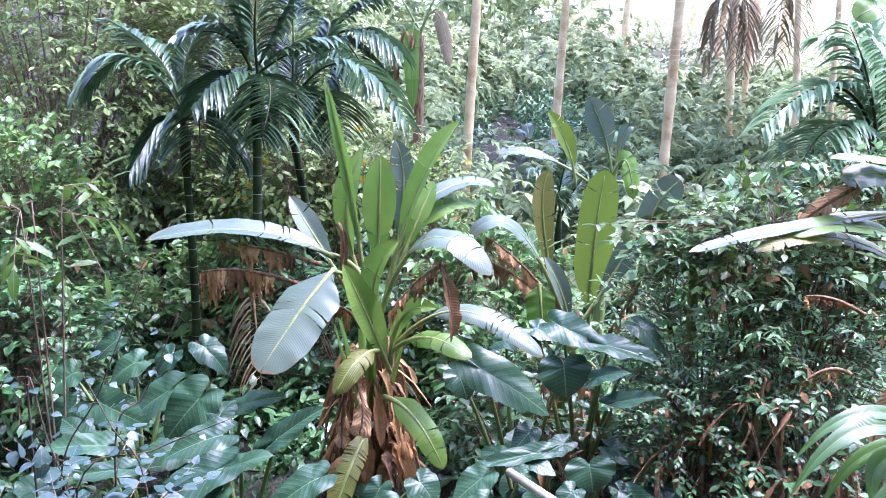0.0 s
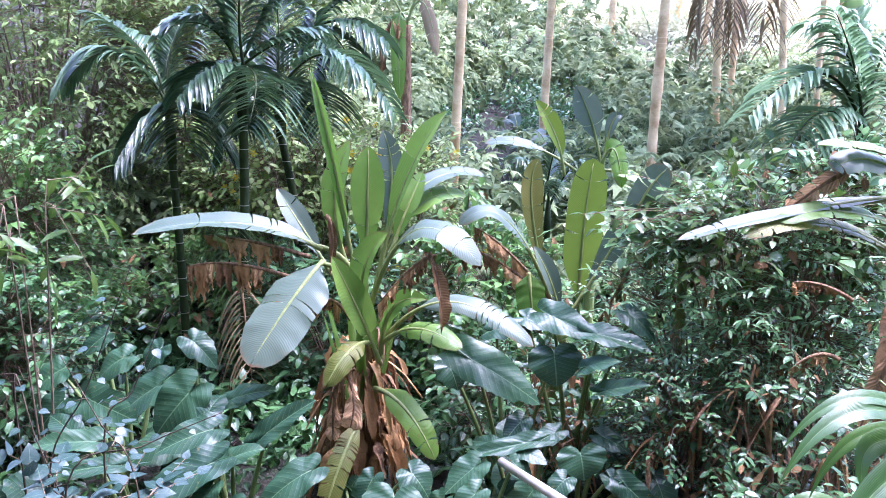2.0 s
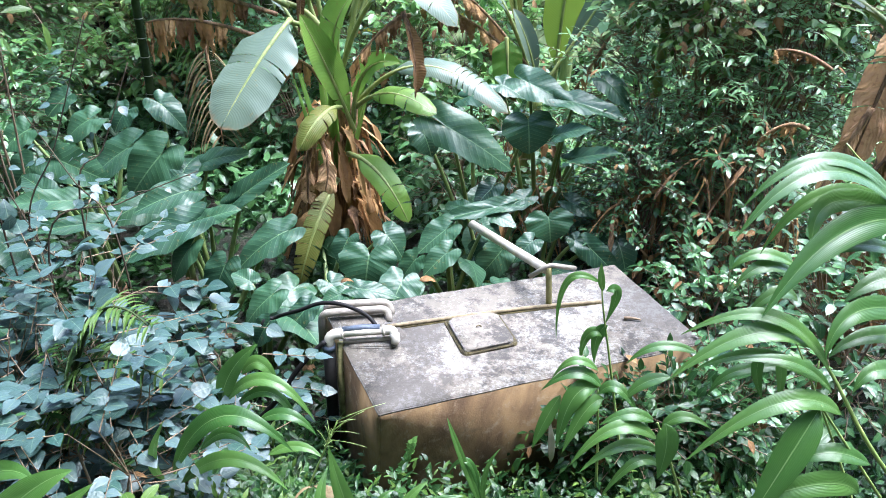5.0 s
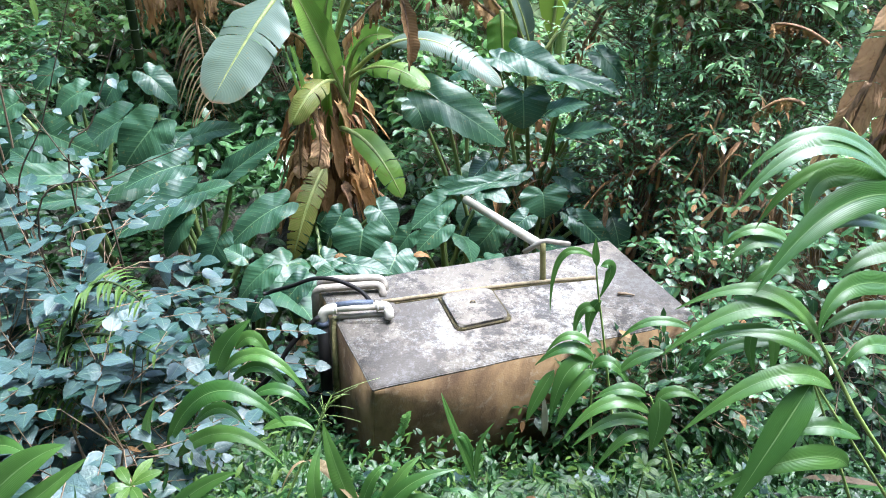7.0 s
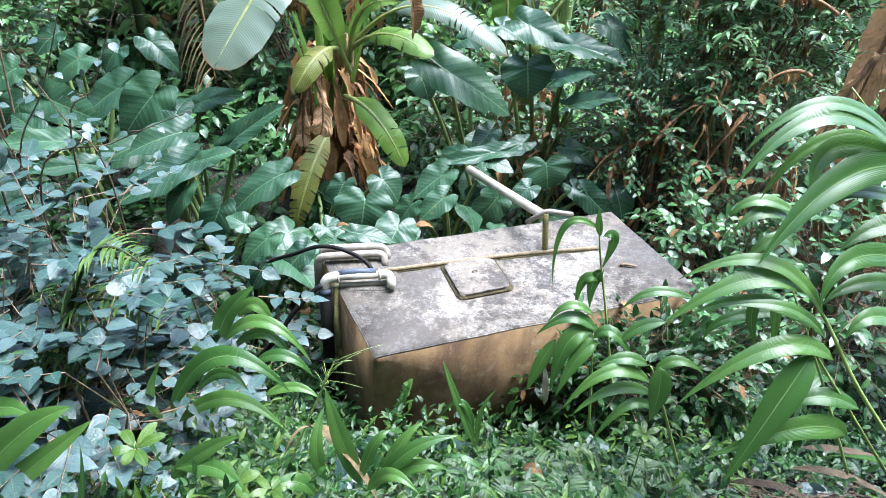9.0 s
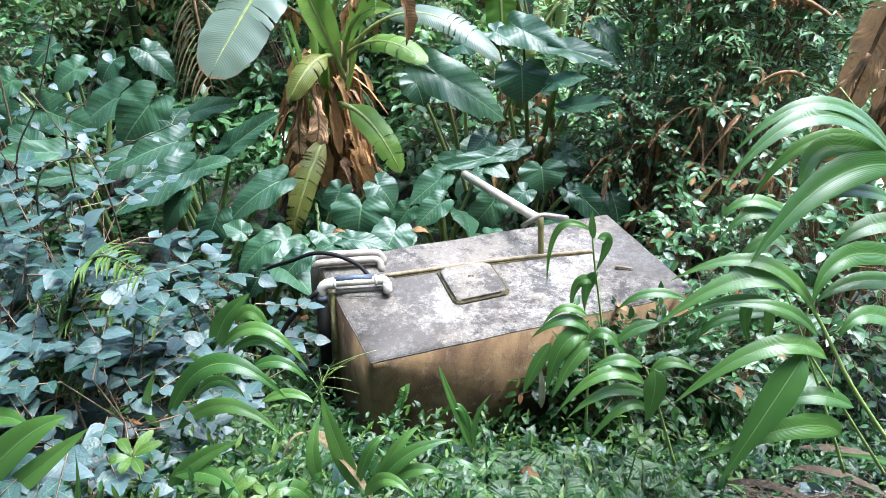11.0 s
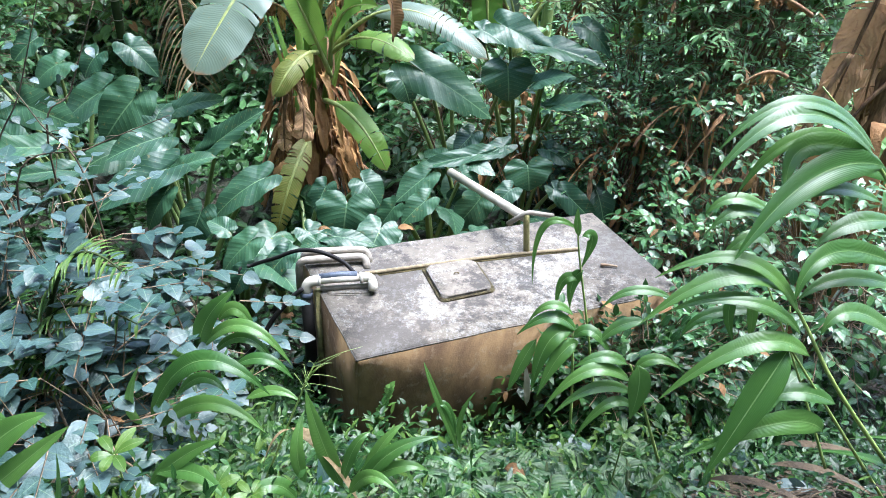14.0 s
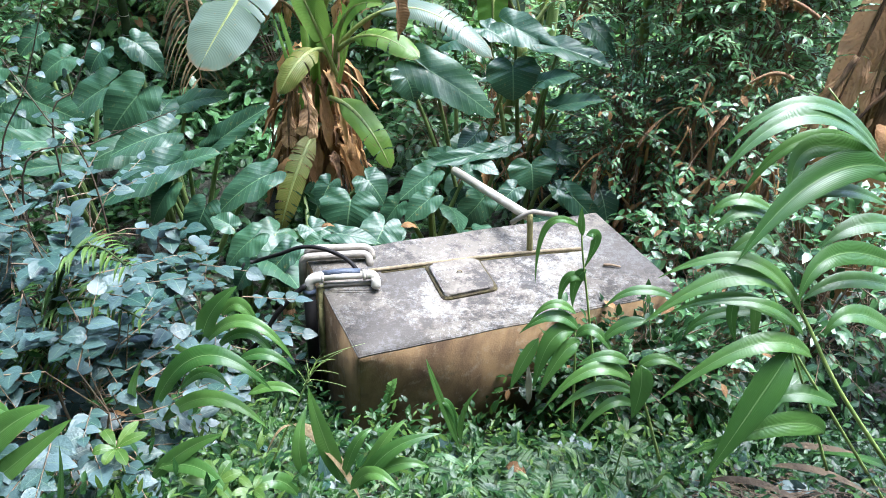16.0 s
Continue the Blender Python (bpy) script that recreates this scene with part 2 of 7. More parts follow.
def concrete_material(name, top):
    """Weathered concrete: pale lichen and black mould on top, rust-brown wash down the walls."""
    n = Nodes(name)
    big, mid, fine = n.noise(3.2, 6.0), n.noise(17.0, 7.0, rough=0.7), n.noise(120.0, 5.0)
    if top:
        col = n.mix(mid, (0.085, 0.068, 0.048), (0.22, 0.195, 0.155))
        lich = n.step(n.math("ADD", n.math("MULTIPLY", n.noise(42.0, 8.0, rough=0.8), 0.75), n.math("MULTIPLY", big, 0.35)), 0.545, 0.62)
        col = n.mix(n.math("MULTIPLY", lich, 0.68), col, (0.29, 0.28, 0.25))
        mould = n.step(n.math("ADD", n.math("MULTIPLY", n.noise(14.0, 8.0, rough=0.78), 0.7), n.math("MULTIPLY", n.noise(2.1, 2.0), 0.4)), 0.52, 0.64)
        for spot, reach in (((-0.08, 2.55, 0.75), 0.34), ((1.25, 3.35, 0.75), 0.5), ((-0.1, 3.0, 0.75), 0.25)):
            far = n.node("ShaderNodeVectorMath", Vector=n.coords())
            far.operation = "DISTANCE"
            far.inputs[1].default_value = spot
            near = n.math("SUBTRACT", 1.0, n.step(n.math("ADD", far.outputs["Value"], n.math("MULTIPLY", n.math("SUBTRACT", n.noise(11.0, 7.0, rough=0.75), 0.5), 1.1)), reach * 0.4, reach))
            mould = n.math("MAXIMUM", mould, n.math("MULTIPLY", near, 0.8))
        col = n.mix(n.math("MULTIPLY", mould, 0.82), col, (0.028, 0.025, 0.022))
    else:
        m = n.node("ShaderNodeMapping", Vector=n.coords())
        m.inputs["Scale"].default_value = (3.2, 3.2, 1.6)
        wash = n.noise(2.0, 6.0, m.outputs[0])
        col = n.mix(n.step(wash, 0.3, 0.7), (0.075, 0.042, 0.017), (0.23, 0.145, 0.062))
        col = n.mix(n.math("MULTIPLY", n.step(mid, 0.52, 0.68), 0.5), col, (0.25, 0.195, 0.125))
        col = n.mix(n.math("MULTIPLY", n.step(n.noise(5.0, 6.0), 0.56, 0.72), 0.6), col, (0.035, 0.034, 0.012))
    n.set(Base_Color=col, Roughness=0.9)
    n.bump(n.math("ADD", n.math("MULTIPLY", mid, 1.5), n.math("MULTIPLY", fine, 0.5)), 0.45, 0.006)
    return n.mat


M_SOIL = soil_material()
M_TOP = concrete_material("weathered_concrete_top", True)
M_WALL = concrete_material("stained_concrete_wall", False)
M_MOSS = plain_material("moss", (0.035, 0.026, 0.01), (0.11, 0.09, 0.03), 25.0, 0.95, 1.0)


# ---- mesh helpers ----
ORIGIN = {}


def link(name, v, f, mat, at=(0, 0, 0), uv=None, smooth=True):
    v = np.asarray(v, float) - np.asarray(at, float)
    me = bpy.data.meshes.new(name)
    if isinstance(f, np.ndarray) and len(f) > 2000:
        k = f.shape[1]
        me.vertices.add(len(v))
        me.vertices.foreach_set("co", v.astype(np.float32).ravel())
        me.loops.add(f.size)
        me.loops.foreach_set("vertex_index", f.astype(np.int32).ravel())
        me.polygons.add(len(f))
        me.polygons.foreach_set("loop_start", np.arange(0, f.size, k, dtype=np.int32))
        me.update(calc_edges=True)
    else:
        me.from_pydata(v.tolist(), [], [list(map(int, q)) for q in f])
    if uv is not None:
        idx = np.empty(len(me.loops), np.int32)
        me.loops.foreach_get("vertex_index", idx)
        layer = me.uv_layers.new(name="UVMap")
        layer.data.foreach_set("uv", np.asarray(uv, np.float32)[idx].ravel())
    if smooth:
        me.polygons.foreach_set("use_smooth", np.ones(len(me.polygons), bool))
    me.materials.append(mat)
    return new(name, me)


def thing(name, at, label, category, group="", kind=""):
    ob = new(name)
    ob.empty_display_size = 0.1
    ob.location = at
    ORIGIN[ob.name] = np.array(at, float)
    return tagged(ob, label, category, group, kind)


def part(name, geo, mat, parent, label="", smooth=True, kind=""):
    """Links (verts, faces[, uv]) given in world metres as one mesh under a thing or a part."""
    at = ORIGIN[parent.name]
    ob = link(name, geo[0], geo[1], mat, at, geo[2] if len(geo) > 2 else None, smooth)
    ob.parent = parent
    ORIGIN[ob.name] = at
    return tagged(ob, label, kind=kind)


def whole(name, geo, mat, label, category, kind="", group="", smooth=True):
    return tagged(link(name, geo[0], geo[1], mat, (0, 0, 0), geo[2] if len(geo) > 2 else None, smooth), label, category, group, kind)


def join(geos):
    vs, fs, us, k = [], [], [], 0
    for g in geos:
        vs.append(np.asarray(g[0], float))
        fs += [[i + k for i in q] for q in g[1]]
        us.append(np.asarray(g[2], float) if len(g) > 2 else np.zeros((len(g[0]), 2)))
        k += len(g[0])
    return np.concatenate(vs), fs, np.concatenate(us)


def unit(a):
    a = np.asarray(a, float)
    return a / np.maximum(np.linalg.norm(a, axis=-1, keepdims=True), 1e-9)


def bezier(pts, n):
    """Points on a smooth curve: 3 points are start, a point it bends towards, end; more are passed through."""
    p = np.asarray(pts, float)
    if len(p) == 3:
        s = np.linspace(0, 1, n)[:, None]
        return (1 - s) ** 2 * p[0] + 2 * s * (1 - s) * p[1] + s ** 2 * p[2]
    if len(p) == 2:
        s = np.linspace(0, 1, n)[:, None]
        return p[0] + (p[1] - p[0]) * s
    e = np.vstack([2 * p[0] - p[1], p, 2 * p[-1] - p[-2]])
    out = []
    for q in np.linspace(0, len(p) - 1 - 1e-9, n):
        i, s = int(q), q - int(q)
        a, b, c, d = e[i:i + 4]
        out.append(0.5 * (2 * b + (c - a) * s + (2 * a - 5 * b + 4 * c - d) * s * s + (3 * b - a - 3 * c + d) * s ** 3))
    return np.array(out)


def tube(pts, radius, sides=8, n=0, caps=True):
    """A round bar along points; radius: a number, or start and end."""
    c = bezier(pts, n) if n else np.asarray(pts, float)
    t = unit(np.gradient(c, axis=0))
    ref = np.array([0.0, 0, 1]) if abs(t[:, 2]).mean() < 0.8 else np.array([1.0, 0, 0])
    a = unit(np.cross(t, ref))
    b = np.cross(t, a)
    r = np.broadcast_to(np.asarray(radius, float), (len(c),)) if np.ndim(radius) == 0 or len(radius) == len(c) else np.linspace(radius[0], radius[1], len(c))
    ang = np.linspace(0, 2 * np.pi, sides, endpoint=False)
    v = (c[:, None] + r[:, None, None] * (np.cos(ang)[None, :, None] * a[:, None] + np.sin(ang)[None, :, None] * b[:, None])).reshape(-1, 3)
    f = [[i * sides + j, i * sides + (j + 1) % sides, (i + 1) * sides + (j + 1) % sides, (i + 1) * sides + j] for i in range(len(c) - 1) for j in range(sides)]
    if caps:
        f += [list(range(sides))[::-1], [(len(c) - 1) * sides + j for j in range(sides)]]
    return v, f, np.zeros((len(v), 2))


def blade(pts, width, n=14, cols=3, fold=0.25, curl=0.0, wave=0.0, pleat=0.0, shape="long", face=(0, 0, 1), twist=0.0, tears=0, seed=0, stalk=0.0):
    """A long leaf along a curve: folded at the midrib, its halves curling down, waved, pleated, or torn to the rib."""
    rng = np.random.default_rng(seed)
    s = np.linspace(0, 1, n)
    if tears:
        cut = np.sort(rng.choice(np.arange(2, n - 2), min(tears, n - 5), replace=False))
        s = np.sort(np.concatenate([s, s[cut]]))
        cuts = [int(c + i) for i, c in enumerate(cut)]
    else:
        cuts = []
    m = len(s)
    dense = bezier(pts, 60)
    c = np.stack([np.interp(s, np.linspace(0, 1, 60), dense[:, k]) for k in range(3)], 1)
    dt = np.gradient(dense, axis=0)
    t = unit(np.stack([np.interp(s, np.linspace(0, 1, 60), dt[:, k]) for k in range(3)], 1))
    up = np.broadcast_to(np.asarray(face, float), t.shape)
    side = np.cross(t, up)
    weak = np.linalg.norm(side, axis=1) < 0.15
    if weak.any():
        side[weak] = side[weak] + 0.3 * np.array([1.0, 0.2, 0])
    side = unit(side)
    for _ in range(3):
        side[1:-1] = unit(side[:-2] + side[1:-1] + side[2:])
    nrm = np.cross(side, t)
    if twist:
        a = np.radians(twist) * s[:, None]
        side, nrm = side * np.cos(a) + nrm * np.sin(a), nrm * np.cos(a) - side * np.sin(a)
    q = np.clip((s - stalk) / (1 - stalk), 0, 1)
    if shape == "long":  # banana: quickly wide, long parallel, rounded tip
        w = np.minimum(1, np.sin(np.minimum(q * 3.2, 1) * np.pi / 2)) * np.sqrt(np.maximum(1 - np.maximum((q - 0.6) / 0.4, 0) ** 2.4, 0))
    elif shape == "oar":  # young banana blade: narrow foot, widest past the middle, pointed
        w = np.sin(np.pi * np.minimum(q ** 1.15, 1)) ** 0.7
    elif shape == "lance":  # grass: widest at a third, long fine tip
        w = np.sin(np.pi * np.minimum(q ** 0.68, 1)) ** 0.9 * 0.95 + 0.03 * (1 - q)
    elif shape == "hang":  # ragged strip
        w = (0.6 + 0.3 * np.sin(q * 6 + seed) + 0.08 * np.sin(q * 23 + 2 * seed)) * np.where(q > 0.97, 0.4, 1.0)
    else:
        w = np.sin(np.pi * q) ** 0.8
    w = np.maximum(w, 0.012) * width / 2
    us = np.linspace(-1, 1, cols)
    v = np.zeros((m, cols, 3))
    ph = rng.uniform(0, 6.28, 4)
    for j, u in enumerate(us):
        a = abs(u)
        lift = fold * a * w - curl * a * a * w + pleat * w * (0.5 if j % 2 else -0.5)
        lift = lift + wave * width * a * (np.sin(s * 17 + ph[0] + u) + 0.6 * np.sin(s * 41 + ph[1] + 3 * (u > 0))) * 0.5
        shift = np.zeros(m)
        for k in cuts:
            g = (0.2 + 0.8 * rng.random()) * a * 0.011
            shift[k] -= g
            shift[k + 1 if k + 1 < m else k] += g
        along = a ** 2 * width * 0.12
        v[:, j] = c + side * (u * w * (1 - 0.12 * curl * a))[:, None] + nrm * lift[:, None] + t * (shift + along)[:, None]
    uv = np.stack(np.broadcast_arrays(us[None, :], s[:, None]), -1).reshape(-1, 2)
    f = [[i * cols + j, i * cols + j + 1, (i + 1) * cols + j + 1, (i + 1) * cols + j] for i in range(m - 1) if i not in cuts for j in range(cols - 1)]
    return v.reshape(-1, 3), f, uv


def template(kind):
    """A small leaf of length 1 along y, facing z: verts, quads, uv."""
    rows = {"ovate": [(0, 0.02), (0.25, 0.25), (0.62, 0.23), (1, 0.0)],
            "lance": [(0, 0.02), (0.3, 0.15), (0.65, 0.13), (1, 0.0)],
            "broad": [(0, 0.05), (0.07, 0.25), (0.22, 0.37), (0.4, 0.385), (0.48, 0.34), (0.66, 0.26), (0.72, 0.2), (0.88, 0.1), (1, 0.0)],
            "simple": [(0, 0.03), (0.42, 0.24), (1, 0.0)],
            "fern": [(0, 0.1), (0.5, 0.09), (1, 0.0)]}[kind]
    v, uv = [], []
    if kind == "simple":
        v = [(0, 0, 0), (-0.24, 0.42, 0.03), (0, 0.42, -0.03), (0.24, 0.42, 0.03), (0, 1, -0.2)]
        return np.array(v), np.array([[0, 2, 1], [0, 3, 2], [1, 2, 4], [2, 3, 4]]), np.array([(0, 0), (-1, 0.42), (0, 0.42), (1, 0.42), (0, 1)])
    for y, w in rows:
        for u in (-1, 0, 1):
            v.append((u * w, y - 0.04 * abs(u) * (kind == "broad"), (0.12 if kind == "broad" else 0.22) * abs(u) * w - (0.12 if kind == "broad" else 0.22) * y * y))
            uv.append((u, y))
    f = [[i * 3 + j, i * 3 + j + 1, i * 3 + j + 4, i * 3 + j + 3] for i in range(len(rows) - 1) for j in range(2)]
    return np.array(v), np.array(f), np.array(uv)


def strew(kind, pos, way, nrm, size):
    """Many leaves in one mesh: at pos, pointing along way, facing nrm."""
    tv, tf, tu = template(kind)
    way = unit(way)
    side = unit(np.cross(way, nrm))
    nrm = np.cross(side, way)
    v = pos[:, None] + size[:, None, None] * (tv[None, :, 0, None] * side[:, None] + tv[None, :, 1, None] * way[:, None] + tv[None, :, 2, None] * nrm[:, None])
    f = (tf[None] + (np.arange(len(pos)) * len(tv))[:, None, None]).reshape(-1, tf.shape[1])
    return v.reshape(-1, 3), f, np.tile(tu, (len(pos), 1))


def twig_leaves(rng, root, out, length, per, size, droop=0.35, spread=0.9, tilt=0.3, level=1.0):
    """Leaves set alternately along twigs. root, out: (m, 3); returns leaf arrays and the twigs' tips."""
    m = len(root)
    out = unit(out)
    side = unit(np.cross(out, [0, 0, 1]) + rng.normal(0, 0.25, (m, 3)))
    s = np.linspace(0.2, 1, per)
    tips = root + out * length[:, None] - np.array([0, 0, 1]) * (length * 0.2)[:, None]
    pos = root[:, None] + (tips - root)[:, None] * s[None, :, None]
    sg = np.where(np.arange(per) % 2, 1, -1)[None, :, None]
    last = (np.arange(per) == per - 1)[None, :, None]
    way = np.where(last, out[:, None], out[:, None] * 0.55 + side[:, None] * sg * spread)
    way = (way + rng.normal(0, 0.28, way.shape)) * np.array([1, 1, level]) - np.array([0, 0, droop])
    nrm = np.array([0, 0, 1.0]) + rng.normal(0, tilt, way.shape) + out[:, None] * 0.25 * (tilt / 0.38)
    sz = size * rng.uniform(0.6, 1.25, (m, per))
    return pos.reshape(-1, 3), way.reshape(-1, 3), nrm.reshape(-1, 3), sz.ravel(), tips


def thin_bars(a, b, r):
    """Three-sided twigs from a to b, in one mesh."""
    m = len(a)
    t = unit(b - a)
    x = unit(np.cross(t, [0.3, 0.2, 1.0]))
    y = np.cross(t, x)
    ring = [x, -0.5 * x + 0.87 * y, -0.5 * x - 0.87 * y]
    v = np.stack([a + k * r for k in ring] + [b + k * r * 0.5 for k in ring], 1).reshape(-1, 3)
    base = np.array([[0, 1, 4, 3], [1, 2, 5, 4], [2, 0, 3, 5]])
    f = (base[None] + (np.arange(m) * 6)[:, None, None]).reshape(-1, 4)
    return v, f, np.zeros((len(v), 2))


# ---- the ground: a bank, a flat valley floor and a hill that climbs to a crest ----
def ground_z(x, y):
    x, y = np.asarray(x, float), np.asarray(y, float)
    bank = 1.45 * (1 - np.clip((y + 0.1) / 2.75, 0, 1)) ** 1.05
    bank = np.where(y < -0.1, 1.45, bank)
    hill = np.interp(y, [8, 12, 16, 22, 30, 36, 60, 400], [0, 0.75, 1.6, 3.1, 5.6, 6.6, 7.5, 8])
    left = np.clip((-x - 3.5) / 8, 0, 1) * np.clip((y - 5) / 5, 0, 1) * 1.2
    wob = 0.05 * np.sin(x * 2.3 + 1) * np.cos(y * 1.9) + 0.03 * np.sin(x * 5.1 - y * 4.3)
    return bank + hill + left + wob * np.clip(np.abs(y - 3) / 2 + 0.3, 0, 1.5)


def build_ground():
    xs = np.concatenate([np.linspace(-400, -16, 10), np.linspace(-14, 16, 90), np.linspace(18, 400, 10)])
    ys = np.concatenate([np.linspace(-300, -4, 8), np.linspace(-3, 9, 70), np.linspace(9.5, 40, 45), np.linspace(50, 500, 8)])
    gx, gy = np.meshgrid(xs, ys)
    v = np.stack([gx, gy, ground_z(gx, gy)], -1).reshape(-1, 3)
    k = len(xs)
    f = np.array([[i * k + j, i * k + j + 1, (i + 1) * k + j + 1, (i + 1) * k + j] for i in range(len(ys) - 1) for j in range(k - 1)])
    return whole("ground", (v, f), M_SOIL, "dark forest soil sloping from a bank to a hillside", "ground", "structure")


build_ground()


# ---- the concrete water tank ----
TANK = np.array([-0.217, 2.404])
TU, TV = np.array([0.9367, 0.3502]), np.array([-0.3502, 0.9367])
TOP = 0.75


def tank_at(u, v, z=TOP):
    p = TANK + TU * u + TV * v
    return np.array([p[0], p[1], z])


def prism(corners, z0, z1, bevel=0.012, rough=0.0, cuts=0):
    """A block on a polygon of (x, y) corners, with softened edges and, if asked, an uneven hand-cast surface."""
    bm = bmesh.new()
    low = [bm.verts.new((c[0], c[1], z0)) for c in corners]
    high = [bm.verts.new((c[0], c[1], z1)) for c in corners]
    k = len(corners)
    bm.faces.new(low[::-1])
    bm.faces.new(high)
    for i in range(k):
        bm.faces.new((low[i], low[(i + 1) % k], high[(i + 1) % k], high[i]))
    if bevel:
        bmesh.ops.bevel(bm, geom=list(bm.edges), offset=bevel, segments=2, affect="EDGES")
    if cuts:
        bmesh.ops.triangulate(bm, faces=list(bm.faces))
        for _ in range(cuts):
            bmesh.ops.subdivide_edges(bm, edges=[e for e in bm.edges if e.calc_length() > 0.06], cuts=1)
        bmesh.ops.triangulate(bm, faces=list(bm.faces))
        for w in bm.verts:
            p = w.co
            w.co += Vector((noise.noise(p * 5), noise.noise(p * 5 + Vector((9, 0, 0))), noise.noise(p * 4 + Vector((0, 7, 0))) * 0.8)) * rough
    bmesh.ops.recalc_face_normals(bm, faces=list(bm.faces))
    bm.verts.ensure_lookup_table()
    bm.verts.index_update()
    out = [tuple(w.co) for w in bm.verts], [[w.index for w in q.verts] for q in bm.faces]
    bm.free()
    return out


def build_tank():
    tank = thing("water_tank", tank_at(0.85, 0.4, 0.0), "low concrete water tank with stained brown walls and lichen-spotted top", "water tank")
    ring = [(0.002, 0.002), (1.758, 0.002), (1.718, 0.823), (-0.058, 0.853)]
    part("wall", prism([tank_at(*c)[:2] for c in ring], -0.35, TOP - 0.004, 0.009, 0.006, 5), M_WALL, tank, "brown water-stained concrete wall")
    lid = [(0.003, 0.003), (1.756, 0.003), (1.716, 0.821), (-0.056, 0.851)]
    part("slab", prism([tank_at(*c)[:2] for c in lid], TOP - 0.02, TOP, 0.005, 0.005, 5), M_TOP, tank, "pale mottled concrete slab")
    hatch = [(0.523, 0.28), (0.805, 0.283), (0.81, 0.555), (0.53, 0.565)]
    mid = np.mean(hatch, axis=0)

    def rounded(scale, r):
        out = []
        pts = [mid + (np.array(h) - mid) * scale for h in hatch]
        for i in range(4):
            a, b, c = pts[i - 1], pts[i], pts[(i + 1) % 4]
            p, q = b + unit(a - b) * r, b + unit(c - b) * r
            for s in (0, 0.25, 0.5, 0.75, 1):
                out.append(tank_at(*((1 - s) ** 2 * p + 2 * s * (1 - s) * b + s * s * q))[:2])
        return out
    part("seam", prism(rounded(1.1, 0.035), TOP - 0.03, TOP + 0.008, 0.003), M_MOSS, tank, "mossy dark seam round the cover")
    cover = part("cover", prism(rounded(0.985, 0.035), TOP - 0.02, TOP + 0.022, 0.006, 0.003, 4), M_TOP, tank, "square concrete access cover with rounded corners")
    h = tank_at(0.665, 0.445, TOP + 0.02)
    part("lug", tube([h + (-0.012, 0, 0), h + (-0.008, 0, 0.012), h + (0.01, 0.004, 0.012), h + (0.014, 0.004, 0)], 0.0035, 6, 8), M_WOOD, cover, "small rusty lifting lug")
    # mortar patch under the pipes
    patch = [tank_at(u, v)[:2] for u, v in ((0.0, 0.5), (0.2, 0.43), (0.3, 0.52), (0.28, 0.62), (-0.03, 0.66))]
    part("mortar_patch", prism(patch, TOP - 0.02, TOP + 0.01, 0.006, 0.006, 3), M_TOP, tank, "rough brown mortar patch")
    return tank


def bend(points, radius=0.035, steps=5):
    """A pipe line with rounded corners."""
    p = [np.asarray(q, float) for q in points]
    out = [p[0]]
    for a, b, c in zip(p, p[1:], p[2:]):
        i, o = b + unit(a - b) * radius, b + unit(c - b) * radius
        for s in np.linspace(0, 1, steps):
            out.append((1 - s) ** 2 * i + 2 * s * (1 - s) * b + s * s * o)
    out.append(p[-1])
    return np.array(out)


